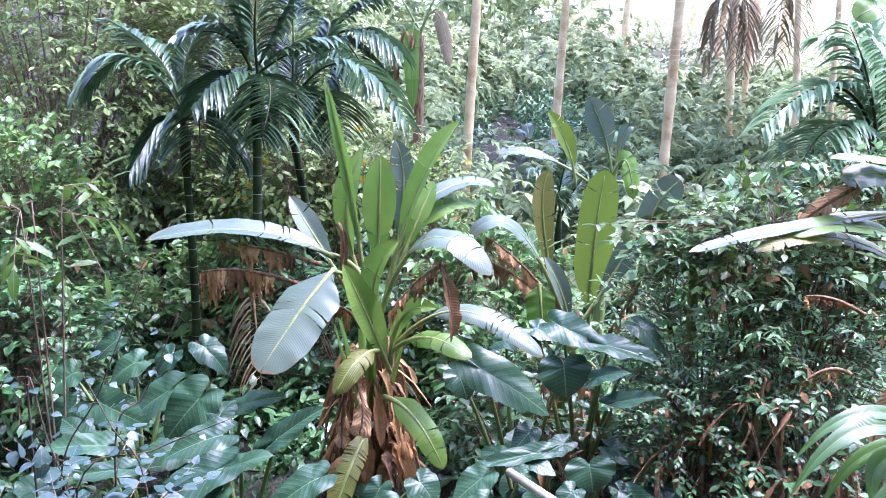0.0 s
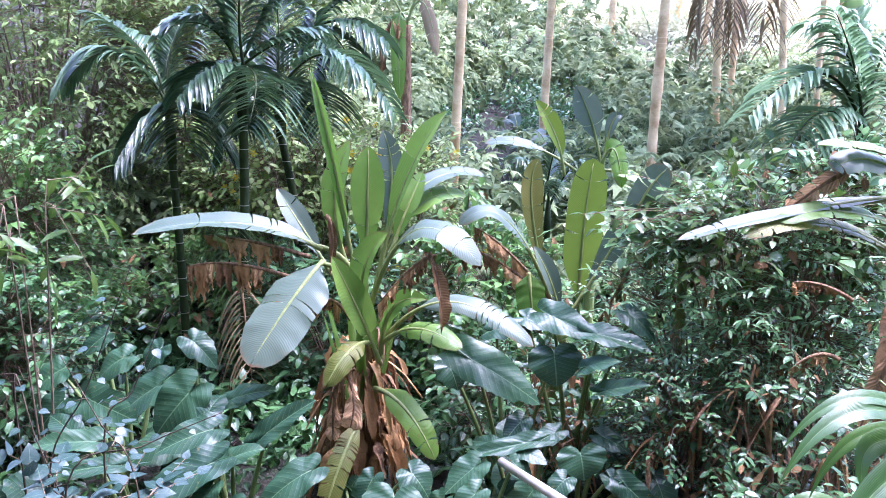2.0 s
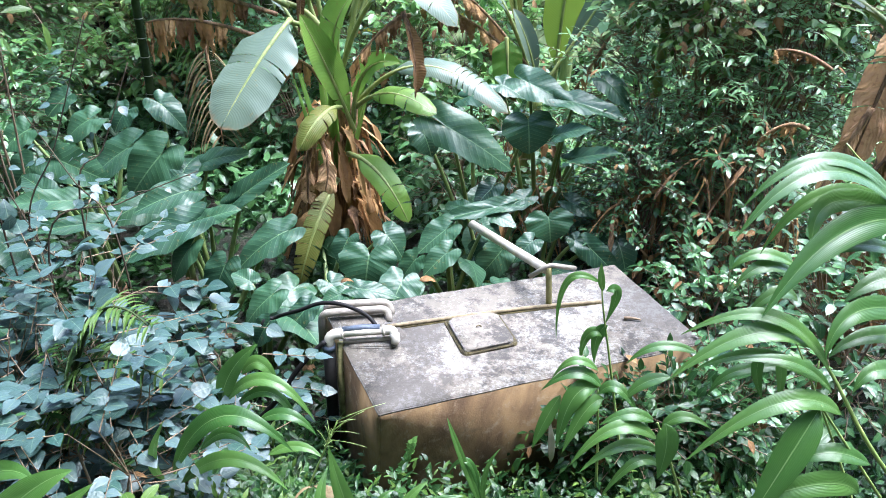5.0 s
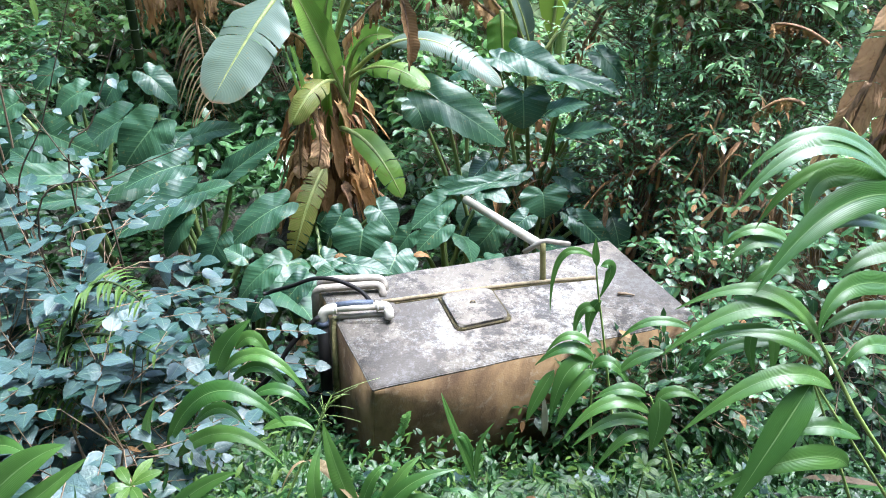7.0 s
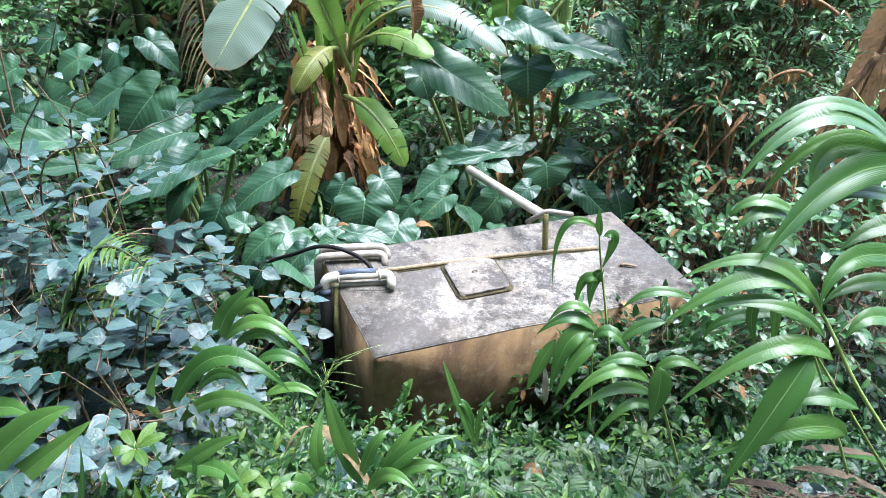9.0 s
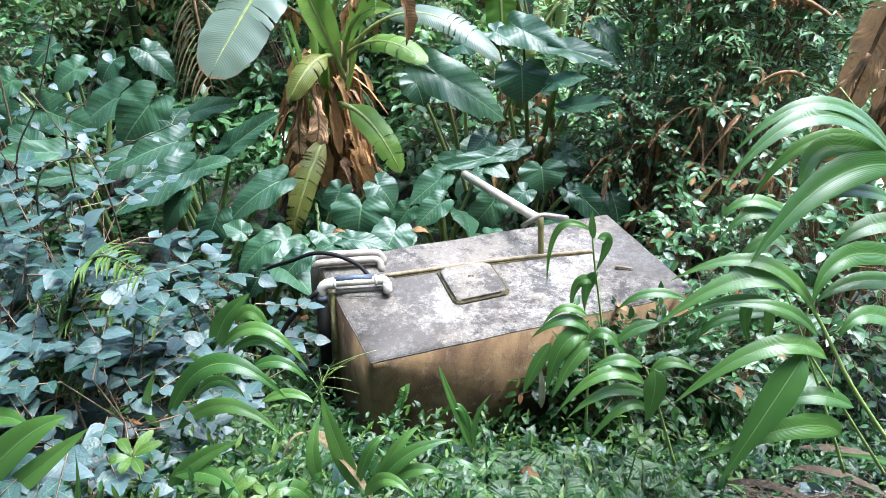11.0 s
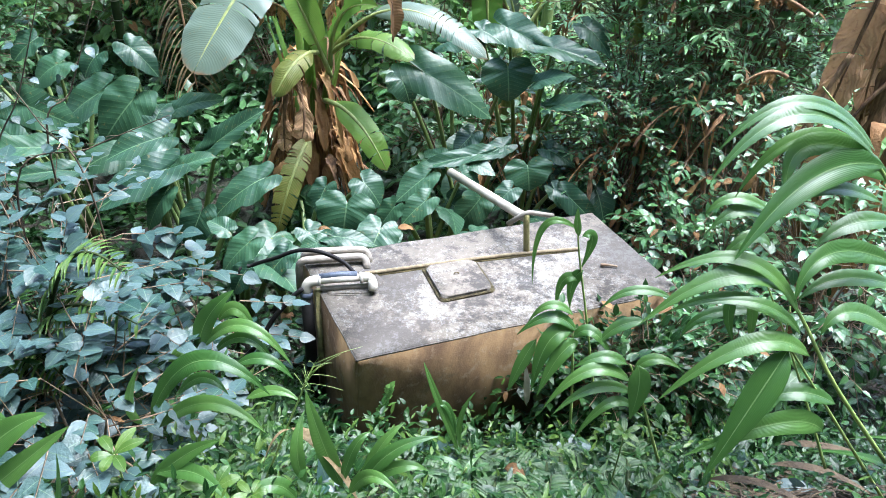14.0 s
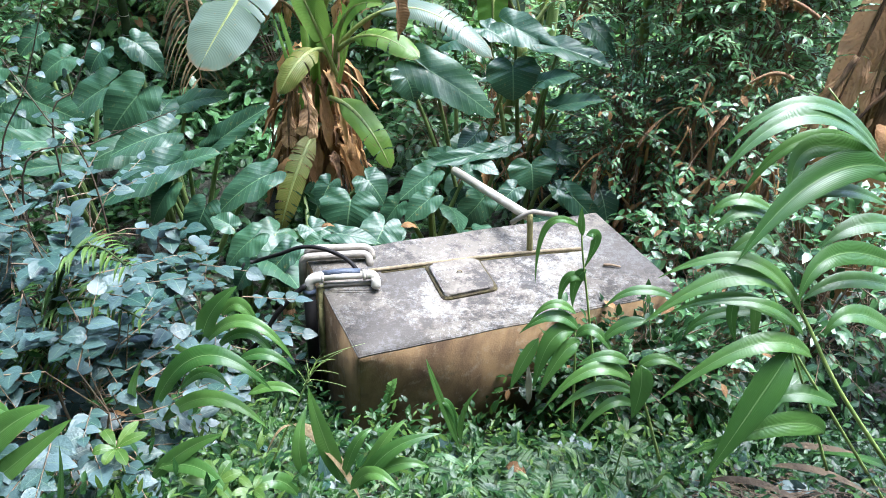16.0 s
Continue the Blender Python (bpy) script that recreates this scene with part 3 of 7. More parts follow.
def build_pipes():
    a = thing("outlet_pipe", tank_at(0.1, 0.5, TOP), "white plastic outlet pipe elbowed over the tank edge", "pipe")
    p0, p1 = np.array((-0.501, 2.892, 0.815)), np.array((-0.183, 2.942, 0.820))
    d = p1 - p0
    drop = p1 + (0.012, -0.045, -0.012)
    part("pipe", tube([p0 + d * 0.1, p0 + d * 0.9], 0.019, 14), M_PVC, a)
    part("tape", tube([p0 + d * 0.2 + (0, 0.008, 0.014), p0 + d * 0.5 + (0, 0.012, 0.018), p0 + d * 0.78 + (0, 0.008, 0.014)], 0.017, 12), M_TAPE, a, "blue-grey pipe sleeve bound on top of the pipe")
    part("elbow", tube(bend([p0 + (0.0, -0.01, -0.075), p0, p0 + d * 0.22], 0.045), 0.027, 14), M_PVC, a, "white elbow fitting")
    part("elbow", tube(bend([p1 - d * 0.16, p1, drop, drop + (0, 0, -0.045)], 0.03), 0.024, 14), M_PVC, a, "white elbow fitting")
    for s in (0.2, 0.84):
        part("collar", tube([p0 + d * (s - 0.02), p0 + d * (s + 0.02)], 0.029, 14), M_PVC, a)
    part("downpipe", tube([p0 + (0.0, -0.01, -0.06), p0 + (0.005, -0.02, -0.4), p0 + (0.01, -0.03, -0.85)], 0.031, 14), M_BLACK, a, "black plastic downpipe")
    part("clamp", tube([p0 + (0.0, -0.01, -0.085), p0 + (0.0, -0.01, -0.055)], 0.034, 14), M_TAPE, a, "dark clamp round the downpipe")
    part("riser", tube([p0 + (0.055, 0.01, -0.06), p0 + (0.06, 0.0, -0.75)], 0.02, 12), M_MOSSY_WOOD, a, "weathered mossy riser pipe")
    part("stub", tube(bend([(-0.433, 2.896, 0.770), (-0.188, 2.937, 0.770), (-0.178, 2.997, 0.770)], 0.02), 0.0125, 10), M_PVC_OLD, a, "thin weathered pipe stub")
    b = thing("overflow_pipe", tank_at(0.1, 0.75, TOP), "grey weathered loop of overflow pipe on the tank corner", "pipe")
    q0, q1 = np.array((-0.570, 3.103, 0.790)), np.array((-0.227, 3.167, 0.790))
    part("pipe", tube(bend([q0 + (0, -0.01, -0.2), q0, q1, q1 + (0.01, -0.05, -0.05)], 0.045), 0.021, 14), M_PVC_OLD, b)
    r0, r1 = np.array((-0.555, 3.168, 0.800)), np.array((-0.225, 3.216, 0.800))
    part("pipe", tube(bend([r0 + (0, 0.02, -0.2), r0, r1, r1 + (0.015, -0.03, -0.06)], 0.045), 0.021, 14), M_PVC_OLD, b)
    c = thing("garden_hose", (-0.57, 3.09, 0.86), "black plastic hose looping off the tank into the leaves", "hose")
    part("hose", tube([(-0.274, 3.010, 0.790), (-0.335, 3.049, 0.830), (-0.450, 3.059, 0.880), (-0.571, 3.094, 0.860), (-0.699, 3.133, 0.780), (-0.851, 3.250, 0.646), (-0.921, 3.200, 0.609), (-0.971, 3.200, 0.100)], 0.011, 8, 40), M_BLACK, c)
    c = thing("garden_hose", (-0.66, 2.80, 0.64), "black plastic hose running down beside the tank", "hose")
    part("hose", tube([(-0.517, 2.860, 0.792), (-0.581, 2.840, 0.734), (-0.664, 2.800, 0.636), (-0.733, 2.750, 0.527), (-0.877, 2.700, 0.374)], 0.013, 8, 26), M_BLACK, c)
    d = thing("conduit", tank_at(0.8, 0.55, TOP), "thin mud-caked pipe lying across the slab", "pipe")
    part("pipe", tube([tank_at(0.22, 0.6, TOP + 0.016), tank_at(0.6, 0.575, TOP + 0.013), tank_at(1.0, 0.54, TOP + 0.014), tank_at(1.42, 0.485, TOP + 0.008)], 0.0105, 8, 20), M_WOOD, d)
    base = [tank_at(u, v)[:2] for u, v in ((0.2, 0.585), (0.8, 0.545), (1.43, 0.47), (1.43, 0.505), (0.8, 0.575), (0.2, 0.625))]
    part("dirt_line", prism(base, TOP - 0.01, TOP + 0.006, 0.003, 0.003, 3), M_MOSS, d, "dark dirt gathered along the pipe")
    e = thing("pipe_support", (0.65, 3.30, 0.75), "mossy wooden stake standing on the tank slab", "stake")
    part("stake", tube([(0.649, 3.303, 0.742), (0.634, 3.305, 0.875), (0.620, 3.308, 0.999)], (0.018, 0.016), 8, 6), M_MOSSY_WOOD, e)
    g = thing("bent_pipe", (0.62, 3.31, 1.00), "bent grey pipe resting over the stake", "pipe")
    part("pipe", tube(bend([(0.528, 3.328, 0.921), (0.624, 3.308, 1.013), (0.681, 3.328, 0.993), (0.783, 3.408, 0.936)], 0.03), 0.0135, 10), M_PVC_OLD, g)
    k = thing("supply_pipe", (0.5, 4.2, 0.7), "long cream plastic pipe sloping through the leaves to the tank", "pipe")
    part("pipe", tube([(0.242, 4.100, 0.818), (0.432, 3.734, 0.881), (0.622, 3.368, 0.944)], 0.027, 12), M_PVC, k)
    t = thing("dry_twig", tank_at(1.5, 0.35, TOP), "short brown dry twig on the slab", "twig")
    part("twig", tube([(1.04, 3.2, TOP + 0.012), (1.09, 3.2, TOP + 0.015), (1.13, 3.19, TOP + 0.01)], (0.009, 0.005), 6, 6), M_TWIG, t)


build_tank()
build_pipes()


# ---- banana plants ----
def banana_leaf(plant, a, b, c, width, mat=None, tears=5, fold=0.25, curl=0.25, face=(0, -0.25, 1), seed=0, twist=0.0, stalk=0.12, label="", wave=0.06, shape="long"):
    mat = mat or M_BANANA
    leaf = part("leaf", blade([a, b, c], width, 30, 7, fold, curl, wave, 0, shape, face, twist, tears, seed, stalk), mat, plant, label)
    cv = bezier([a, b, c], 18)
    part("midrib", tube(cv - np.array([0, 0, 0.006]), (0.02, 0.004), 6), M_STEM_BROWN if mat in (M_DEAD, M_HANGING) else M_STEM, leaf)
    return leaf


def rag_leaf(plant, a, b, c, drop, seed, count=16, label="withered brown leaf hanging in rags"):
    """A dry leaf: its rib still arching, the blade hanging from it in crumpled folds with a torn hem."""
    rng = np.random.default_rng(seed)
    cv = bezier([a, b, c], 80)
    leaf = part("dead_leaf", tube(cv[::4], (0.016, 0.005), 6), M_STEM_BROWN, plant, label)
    t = unit(np.gradient(cv, axis=0))
    s0, panels = 0.22, max(3, count // 3)
    while s0 < 0.97:
        s1 = min(1.0, s0 + 0.78 / panels * rng.uniform(0.6, 1.4))
        cols, rows = 13, 9
        s = np.linspace(s0, s1, cols)
        base = np.stack([np.interp(s, np.linspace(0, 1, 80), cv[:, i]) for i in range(3)], 1)
        way = np.stack([np.interp(s, np.linspace(0, 1, 80), t[:, i]) for i in range(3)], 1)
        side = unit(np.cross(way, [0, 0, 1.0]) + 1e-4) * rng.choice([-1, 1])
        span = np.linalg.norm(base[-1] - base[0])
        ph = rng.uniform(0, 6.28, 3)
        ln = drop * rng.uniform(0.7, 1.3) * (1 + 0.25 * np.sin(s * 50 + ph[0]) + 0.2 * rng.normal(size=cols))
        mid = (s - s.mean()) / max(s1 - s0, 1e-6)
        v, uv = [], []
        for k in range(rows):
            q = k / (rows - 1)
            fold = (0.16 * np.sin(mid * 13 + ph[1] + 1.2 * q) + 0.1 * np.sin(mid * 29 + ph[2])) * drop * q ** 0.6
            w = base + side * (fold + 0.22 * drop * math.sin(q * 2.2))[:, None] - way * (mid * span * 0.35 * q)[:, None]
            w = w + way * (rng.normal(0, 0.012, cols) * q)[:, None]
            w[:, 2] -= ln * q
            v.append(w)
            uv += [(m * 2, q) for m in mid]
        f = [[i * cols + j, i * cols + j + 1, (i + 1) * cols + j + 1, (i + 1) * cols + j] for i in range(rows - 1) for j in range(cols - 1)]
        part("rag", (np.concatenate(v), f, np.array(uv)), M_RAG, leaf)
        s0 = s1 + rng.choice([0.0, 0.0, 0.03])


def dead_strips(plant, at, radius, z0, z1, count, seed, length=(0.25, 0.6), width=0.09):
    """Dry sheaths and leaf rags that hang round a stem."""
    rng = np.random.default_rng(seed)
    for k in range(count):
        a = rng.uniform(0, 2 * np.pi)
        z = rng.uniform(z0, z1)
        r = radius * rng.uniform(0.6, 1.3)
        p = np.array([at[0] + r * math.cos(a), at[1] + r * math.sin(a), z])
        ln = rng.uniform(*length)
        out = np.array([math.cos(a), math.sin(a), 0]) * rng.uniform(0.02, 0.16)
        q = p + out + (0, 0, 0.02)
        e = p + out * 1.5 + rng.normal(0, 0.05, 3) - (0, 0, ln)
        e[2] = max(e[2], ground_z(e[0], e[1]) + 0.02)
        part("dead_sheath", blade([p, q, e], width * rng.uniform(0.5, 1.5), 12, 5, 0.5, rng.uniform(-0.8, 0.8), 0.12, 0, "hang",
                                  (math.cos(a), math.sin(a), 0.3), rng.uniform(-60, 60), 0, seed * 50 + k), M_RAG if k % 3 else M_STEM_BROWN, plant)


def banana_stem(plant, base, top, r0, r1, n=6):
    cv = bezier([base, (np.array(base) + top) / 2 + (0.02, 0, 0), top], n * 3)
    part("pseudostem", tube(cv, (r0, r1), 14), M_STEM_BROWN if r0 > 0.1 else M_STEM, plant, "fibrous green and brown stem")


def main_banana():
    at = np.array([-0.76, 5.05, 0.0])
    p = thing("banana_plant", at, "large banana plant with broad arching leaves and dry brown skirt", "banana plant")
    banana_stem(p, at - (0, 0, 0.05), (-0.65, 4.98, 1.34), 0.13, 0.075)
    G, P, O, D, H = M_BANANA, M_BANANA_PALE, M_BANANA_OLD, M_DEAD, M_HANGING
    part("leaf_stalk", tube(bezier([(-0.66, 4.98, 1.34), (-0.67, 4.95, 1.78), (-0.97, 4.72, 1.90)], 14), (0.028, 0.016), 7), M_STEM, p)
    banana_leaf(p, (-0.96, 4.72, 1.92), (-1.12, 4.44, 1.74), (-1.30, 4.20, 1.41), 0.44, P, 2, 0.08, 0.2, (-0.25, -0.75, 0.6), 1, 0, 0, "broad drooping leaf, pale bluish sheen put in its colour", 0.03, "long")
    part("leaf_stalk", tube(bezier([(-0.66, 4.98, 1.34), (-0.76, 4.96, 1.96), (-1.06, 4.90, 1.98)], 14), (0.028, 0.016), 7), M_STEM, p)
    banana_leaf(p, (-1.00, 4.90, 1.96), (-1.53, 4.84, 2.27), (-2.22, 4.70, 2.08), 0.23, P, 5, 0.35, 0.15, (0, -0.3, 1), 2, 0, 0.02, "long arching leaf, pale sky sheen put in its colour", 0.03, "long")
    rag_leaf(p, (-1.07, 4.85, 1.91), (-1.48, 4.84, 2.04), (-1.78, 4.75, 2.07), 0.10, 3, 14)
    rag_leaf(p, (-1.19, 4.84, 1.76), (-1.67, 4.80, 1.93), (-1.92, 4.75, 1.84), 0.17, 103, 20)
    banana_leaf(p, (-0.74, 4.90, 1.53), (-0.87, 4.85, 2.56), (-1.07, 5.00, 3.17), 0.08, G, 0, 0.8, 0, (0.1, -1, 0.35), 4, 10, 0.2, "narrow unfurling young leaf", 0.02, "oar")
    banana_leaf(p, (-0.77, 4.95, 1.69), (-1.05, 4.97, 2.26), (-0.83, 5.10, 2.68), 0.20, G, 2, 0.3, 0, (-0.3, -1, 0.1), 5, 10, 0.2, "", 0.03, "oar")
    banana_leaf(p, (-0.70, 4.90, 1.54), (-0.67, 4.82, 2.29), (-0.67, 4.90, 2.65), 0.23, G, 1, 0.2, 0, (0.1, -1, 0.15), 6, 0, 0.25, "upright green leaf with a yellow-brown tip", 0.03, "oar")
    banana_leaf(p, (-0.63, 5.10, 1.74), (-0.47, 5.20, 2.46), (-0.61, 5.30, 2.74), 0.19, P, 5, 0.3, 0, (-0.2, -1, 0.2), 7, 0, 0.2, "", 0.03, "oar")
    banana_leaf(p, (-0.66, 5.00, 1.59), (-0.48, 5.05, 2.54), (-0.16, 5.10, 2.89), 0.19, G, 2, 0.5, 0, (-0.6, -0.9, 0.2), 8, 15, 0.25, "", 0.03, "oar")
    banana_leaf(p, (-0.64, 5.20, 1.84), (-0.39, 5.40, 2.57), (0.11, 5.60, 2.41), 0.17, P, 5, 0.3, 0.2, (0, -0.4, 1), 9, 0, 0.3, "", 0.05, "long")
    banana_leaf(p, (-0.64, 5.20, 1.80), (-0.35, 5.35, 2.38), (-0.04, 5.50, 2.27), 0.19, G, 4, 0.3, 0.2, (0, -0.5, 1), 10, 0, 0.3, "", 0.05, "long")
    banana_leaf(p, (-0.61, 5.15, 1.72), (-0.45, 5.22, 2.19), (-0.34, 5.40, 2.43), 0.17, G, 2, 0.4, 0, (-0.3, -1, 0.2), 110, 0, 0.25, "", 0.03, "oar")
    banana_leaf(p, (-0.67, 4.90, 1.54), (-0.39, 4.70, 2.52), (0.08, 4.50, 1.98), 0.23, P, 4, 0.25, 0.3, (0, -0.45, 1), 11, 0, 0.3, "", 0.05, "long")
    banana_leaf(p, (-0.68, 4.85, 1.39), (-0.78, 4.76, 1.89), (-0.54, 4.75, 2.10), 0.20, G, 1, 0.5, 0, (-0.5, -0.9, 0.2), 12, 15, 0.15, "", 0.03, "oar")
    banana_leaf(p, (-0.59, 4.85, 1.14), (-0.70, 4.71, 1.55), (-0.89, 4.72, 1.93), 0.20, G, 1, 0.55, 0, (0.5, -0.9, 0.2), 121, 0, 0.1, "", 0.03, "oar")
    banana_leaf(p, (-0.59, 4.85, 1.22), (-0.57, 4.82, 1.70), (-0.27, 4.70, 1.67), 0.14, G, 1, 0.4, 0, (0, -0.8, 0.6), 122, 0, 0.1, "", 0.03, "oar")
    banana_leaf(p, (-0.56, 4.90, 1.33), (-0.14, 4.78, 1.91), (0.44, 4.55, 1.42), 0.19, P, 6, 0.25, 0.4, (0, -0.55, 1), 13, 0, 0.25, "", 0.05, "long")
    banana_leaf(p, (-0.57, 4.85, 1.31), (-0.34, 4.63, 1.60), (-0.03, 4.50, 1.41), 0.18, G, 5, 0.2, 0.4, (0, -0.6, 1), 14, 0, 0.2, "", 0.05, "long")
    banana_leaf(p, (-0.66, 4.80, 1.32), (-0.75, 4.50, 1.45), (-0.89, 4.40, 1.17), 0.18, O, 2, 0.2, 0.5, (-0.2, -0.9, 0.5), 19, 0, 0.1, "wilting leaf going brown", 0.06, "long")
    banana_leaf(p, (-0.85, 4.60, 1.26), (-0.67, 4.47, 1.12), (-0.75, 4.46, 0.84), 0.17, H, 1, 0.3, 0.5, (0.1, -1, 0.2), 191, 10, 0.02, "pale brown dead leaf hanging flat", 0.2, "hang")
    banana_leaf(p, (-0.86, 4.60, 1.10), (-0.88, 4.54, 0.92), (-0.88, 4.52, 0.72), 0.12, H, 1, 0.5, 0.6, (-0.3, -1, 0.2), 192, 20, 0.02, "", 0.2, "hang")
    banana_leaf(p, (-0.63, 4.80, 0.98), (-0.37, 4.43, 1.10), (-0.18, 4.35, 0.70), 0.18, G, 2, 0.2, 0.3, (0.2, -0.9, 0.5), 15, 0, 0.1, "", 0.05, "long")
    banana_leaf(p, (-0.70, 4.75, 0.80), (-0.80, 4.30, 0.73), (-0.92, 4.25, 0.23), 0.17, O, 12, 0.3, 0.3, (0.1, -1, 0.3), 16, 0, 0.08, "yellowing frayed leaf hanging down", 0.05, "long")
    banana_leaf(p, (-0.97, 4.90, 2.20), (-0.89, 4.88, 2.14), (-0.94, 4.85, 1.79), 0.06, D, 0, 1.1, 0.5, (0.1, -1, 0.35), 193, 20, 0.02, "", 0.2, "oar")
    rag_leaf(p, (-0.19, 4.60, 1.99), (-0.30, 4.60, 2.02), (-0.58, 4.60, 1.65), 0.10, 17, 14, "dry brown leaf folded on itself")
    banana_leaf(p, (-0.24, 4.60, 2.02), (-0.14, 4.47, 1.81), (-0.15, 4.45, 1.53), 0.11, D, 0, 1.3, 0.5, (0.3, -1, 0.2), 18, 35, 0.02, "rolled orange-brown dead leaf", 0.2, "oar")
    banana_leaf(p, (-0.90, 5.00, 1.67), (-1.19, 5.10, 2.08), (-1.37, 5.20, 2.32), 0.17, P, 3, 0.4, 0, (0.5, -0.9, 0.4), 20, 0, 0.2, "", 0.03, "oar")
    rag_leaf(p, (-0.79, 4.80, 1.48), (-0.91, 4.68, 1.76), (-1.02, 4.65, 1.60), 0.09, 22, 10)
    banana_leaf(p, (-1.71, 4.76, 2.06), (-1.64, 4.78, 2.03), (-1.57, 4.80, 1.97), 0.10, O, 1, 0.4, 0.4, (0, -0.9, 0.4), 24, 0, 0.02, "", 0.15, "oar")
    # upright leaf stalks round the crown
    rng = np.random.default_rng(5)
    for k in range(11):
        a = k * 2.4 + rng.uniform(0, 0.6)
        q = np.array([-0.74 + 0.07 * math.cos(a), 4.97 + 0.07 * math.sin(a), 0.7 + rng.random() * 0.2])
        part("leaf_stalk", blade([q, q + (0.06 * math.cos(a), 0.06 * math.sin(a), 0.3), q + (0.22 * math.cos(a), 0.16 * math.sin(a), 0.8)], 0.07, 10, 3, 0.9, 0, 0, 0, "lance",
                                 (math.cos(a), math.sin(a), 0.1), 0, 0, k), M_BANANA, p)
    dead_strips(p, at, 0.17, 0.45, 1.2, 150, 7, (0.2, 0.6), 0.06)
    dead_strips(p, at + (0.02, -0.1, 0), 0.2, 0.3, 0.8, 60, 8, (0.2, 0.5), 0.1)
    return p


def second_banana():
    at = np.array([0.78, 5.85, 0.0])
    p = thing("banana_plant", at, "young banana plant with bright upright leaves behind the taro", "banana plant")
    banana_stem(p, at - (0, 0, 0.05), (0.8, 5.85, 1.1), 0.095, 0.06)
    G, P, O = M_BANANA, M_BANANA_PALE, M_BANANA_OLD
    banana_leaf(p, (0.94, 5.80, 1.13), (0.91, 5.78, 1.98), (1.00, 5.85, 2.49), 0.31, M_BANANA_BRIGHT, 2, 0.12, 0, (0.1, -1, 0.1), 31, 0, 0.12, "broad upright yellow-green leaf", 0.02, "long")
    banana_leaf(p, (0.75, 5.80, 1.12), (0.41, 5.85, 2.31), (0.56, 5.90, 2.49), 0.19, O, 4, 0.3, 0, (0.3, -1, 0.1), 33, 0, 0.2, "", 0.03, "oar")
    banana_leaf(p, (0.74, 5.75, 1.28), (0.31, 5.57, 2.42), (-0.04, 5.50, 2.05), 0.20, P, 5, 0.3, 0.3, (0, -0.4, 1), 36, 0, 0.25, "", 0.05, "long")
    banana_leaf(p, (0.49, 5.50, 1.67), (0.50, 5.45, 1.58), (0.53, 5.40, 1.28), 0.24, G, 2, 0.2, 0.3, (0.1, -1, 0.3), 34, 0, 0.02, "", 0.05, "long")
    banana_leaf(p, (0.77, 5.60, 1.24), (0.69, 5.50, 1.61), (0.54, 5.60, 1.84), 0.15, P, 2, 0.5, 0, (0.5, -0.9, 0.3), 35, 0, 0.1, "", 0.03, "oar")
    banana_leaf(p, (0.77, 5.60, 1.19), (1.26, 5.75, 1.97), (1.23, 5.70, 1.99), 0.20, P, 3, 0.3, 0.1, (-0.3, -1, 0.3), 32, 0, 0.2, "", 0.03, "oar")
    rag_leaf(p, (0.71, 5.55, 1.39), (0.32, 5.50, 1.90), (0.06, 5.45, 2.03), 0.13, 37, 9)
    rag_leaf(p, (0.71, 5.55, 1.39), (0.15, 5.50, 1.89), (-0.03, 5.45, 1.84), 0.13, 38, 9)
    rag_leaf(p, (1.21, 5.30, 1.75), (1.13, 5.30, 1.55), (1.00, 5.30, 1.34), 0.11, 39, 10)
    dead_strips(p, at, 0.12, 0.3, 0.9, 18, 17)
    return p


def far_banana(at, height, seed, label):
    rng = np.random.default_rng(seed)
    at = np.array(at, float)
    p = thing("banana_plant", at, label, "banana plant")
    top = at + (0, 0, height)
    banana_stem(p, at - (0, 0, 0.1), top + (0.001, 0, 0.1), 0.095, 0.06)
    for k in range(7):
        a = k * 2.4 + rng.random()
        ln = rng.uniform(0.7, 1.1)
        w = np.array([math.cos(a), math.sin(a), 0])
        up = rng.uniform(0.3, 1.0)
        banana_leaf(p, top, top + w * ln * 0.35 + (0, 0, up * 0.8), top + w * ln * (1.1 - up * 0.7) + (0, 0, up * 0.9 - 0.25), rng.uniform(0.2, 0.3),
                    M_BANANA if k % 2 else M_BANANA_PALE, 4, 0.3, 0.2, (0, -0.4, 1), seed * 10 + k, 0, 0.25)
    return p


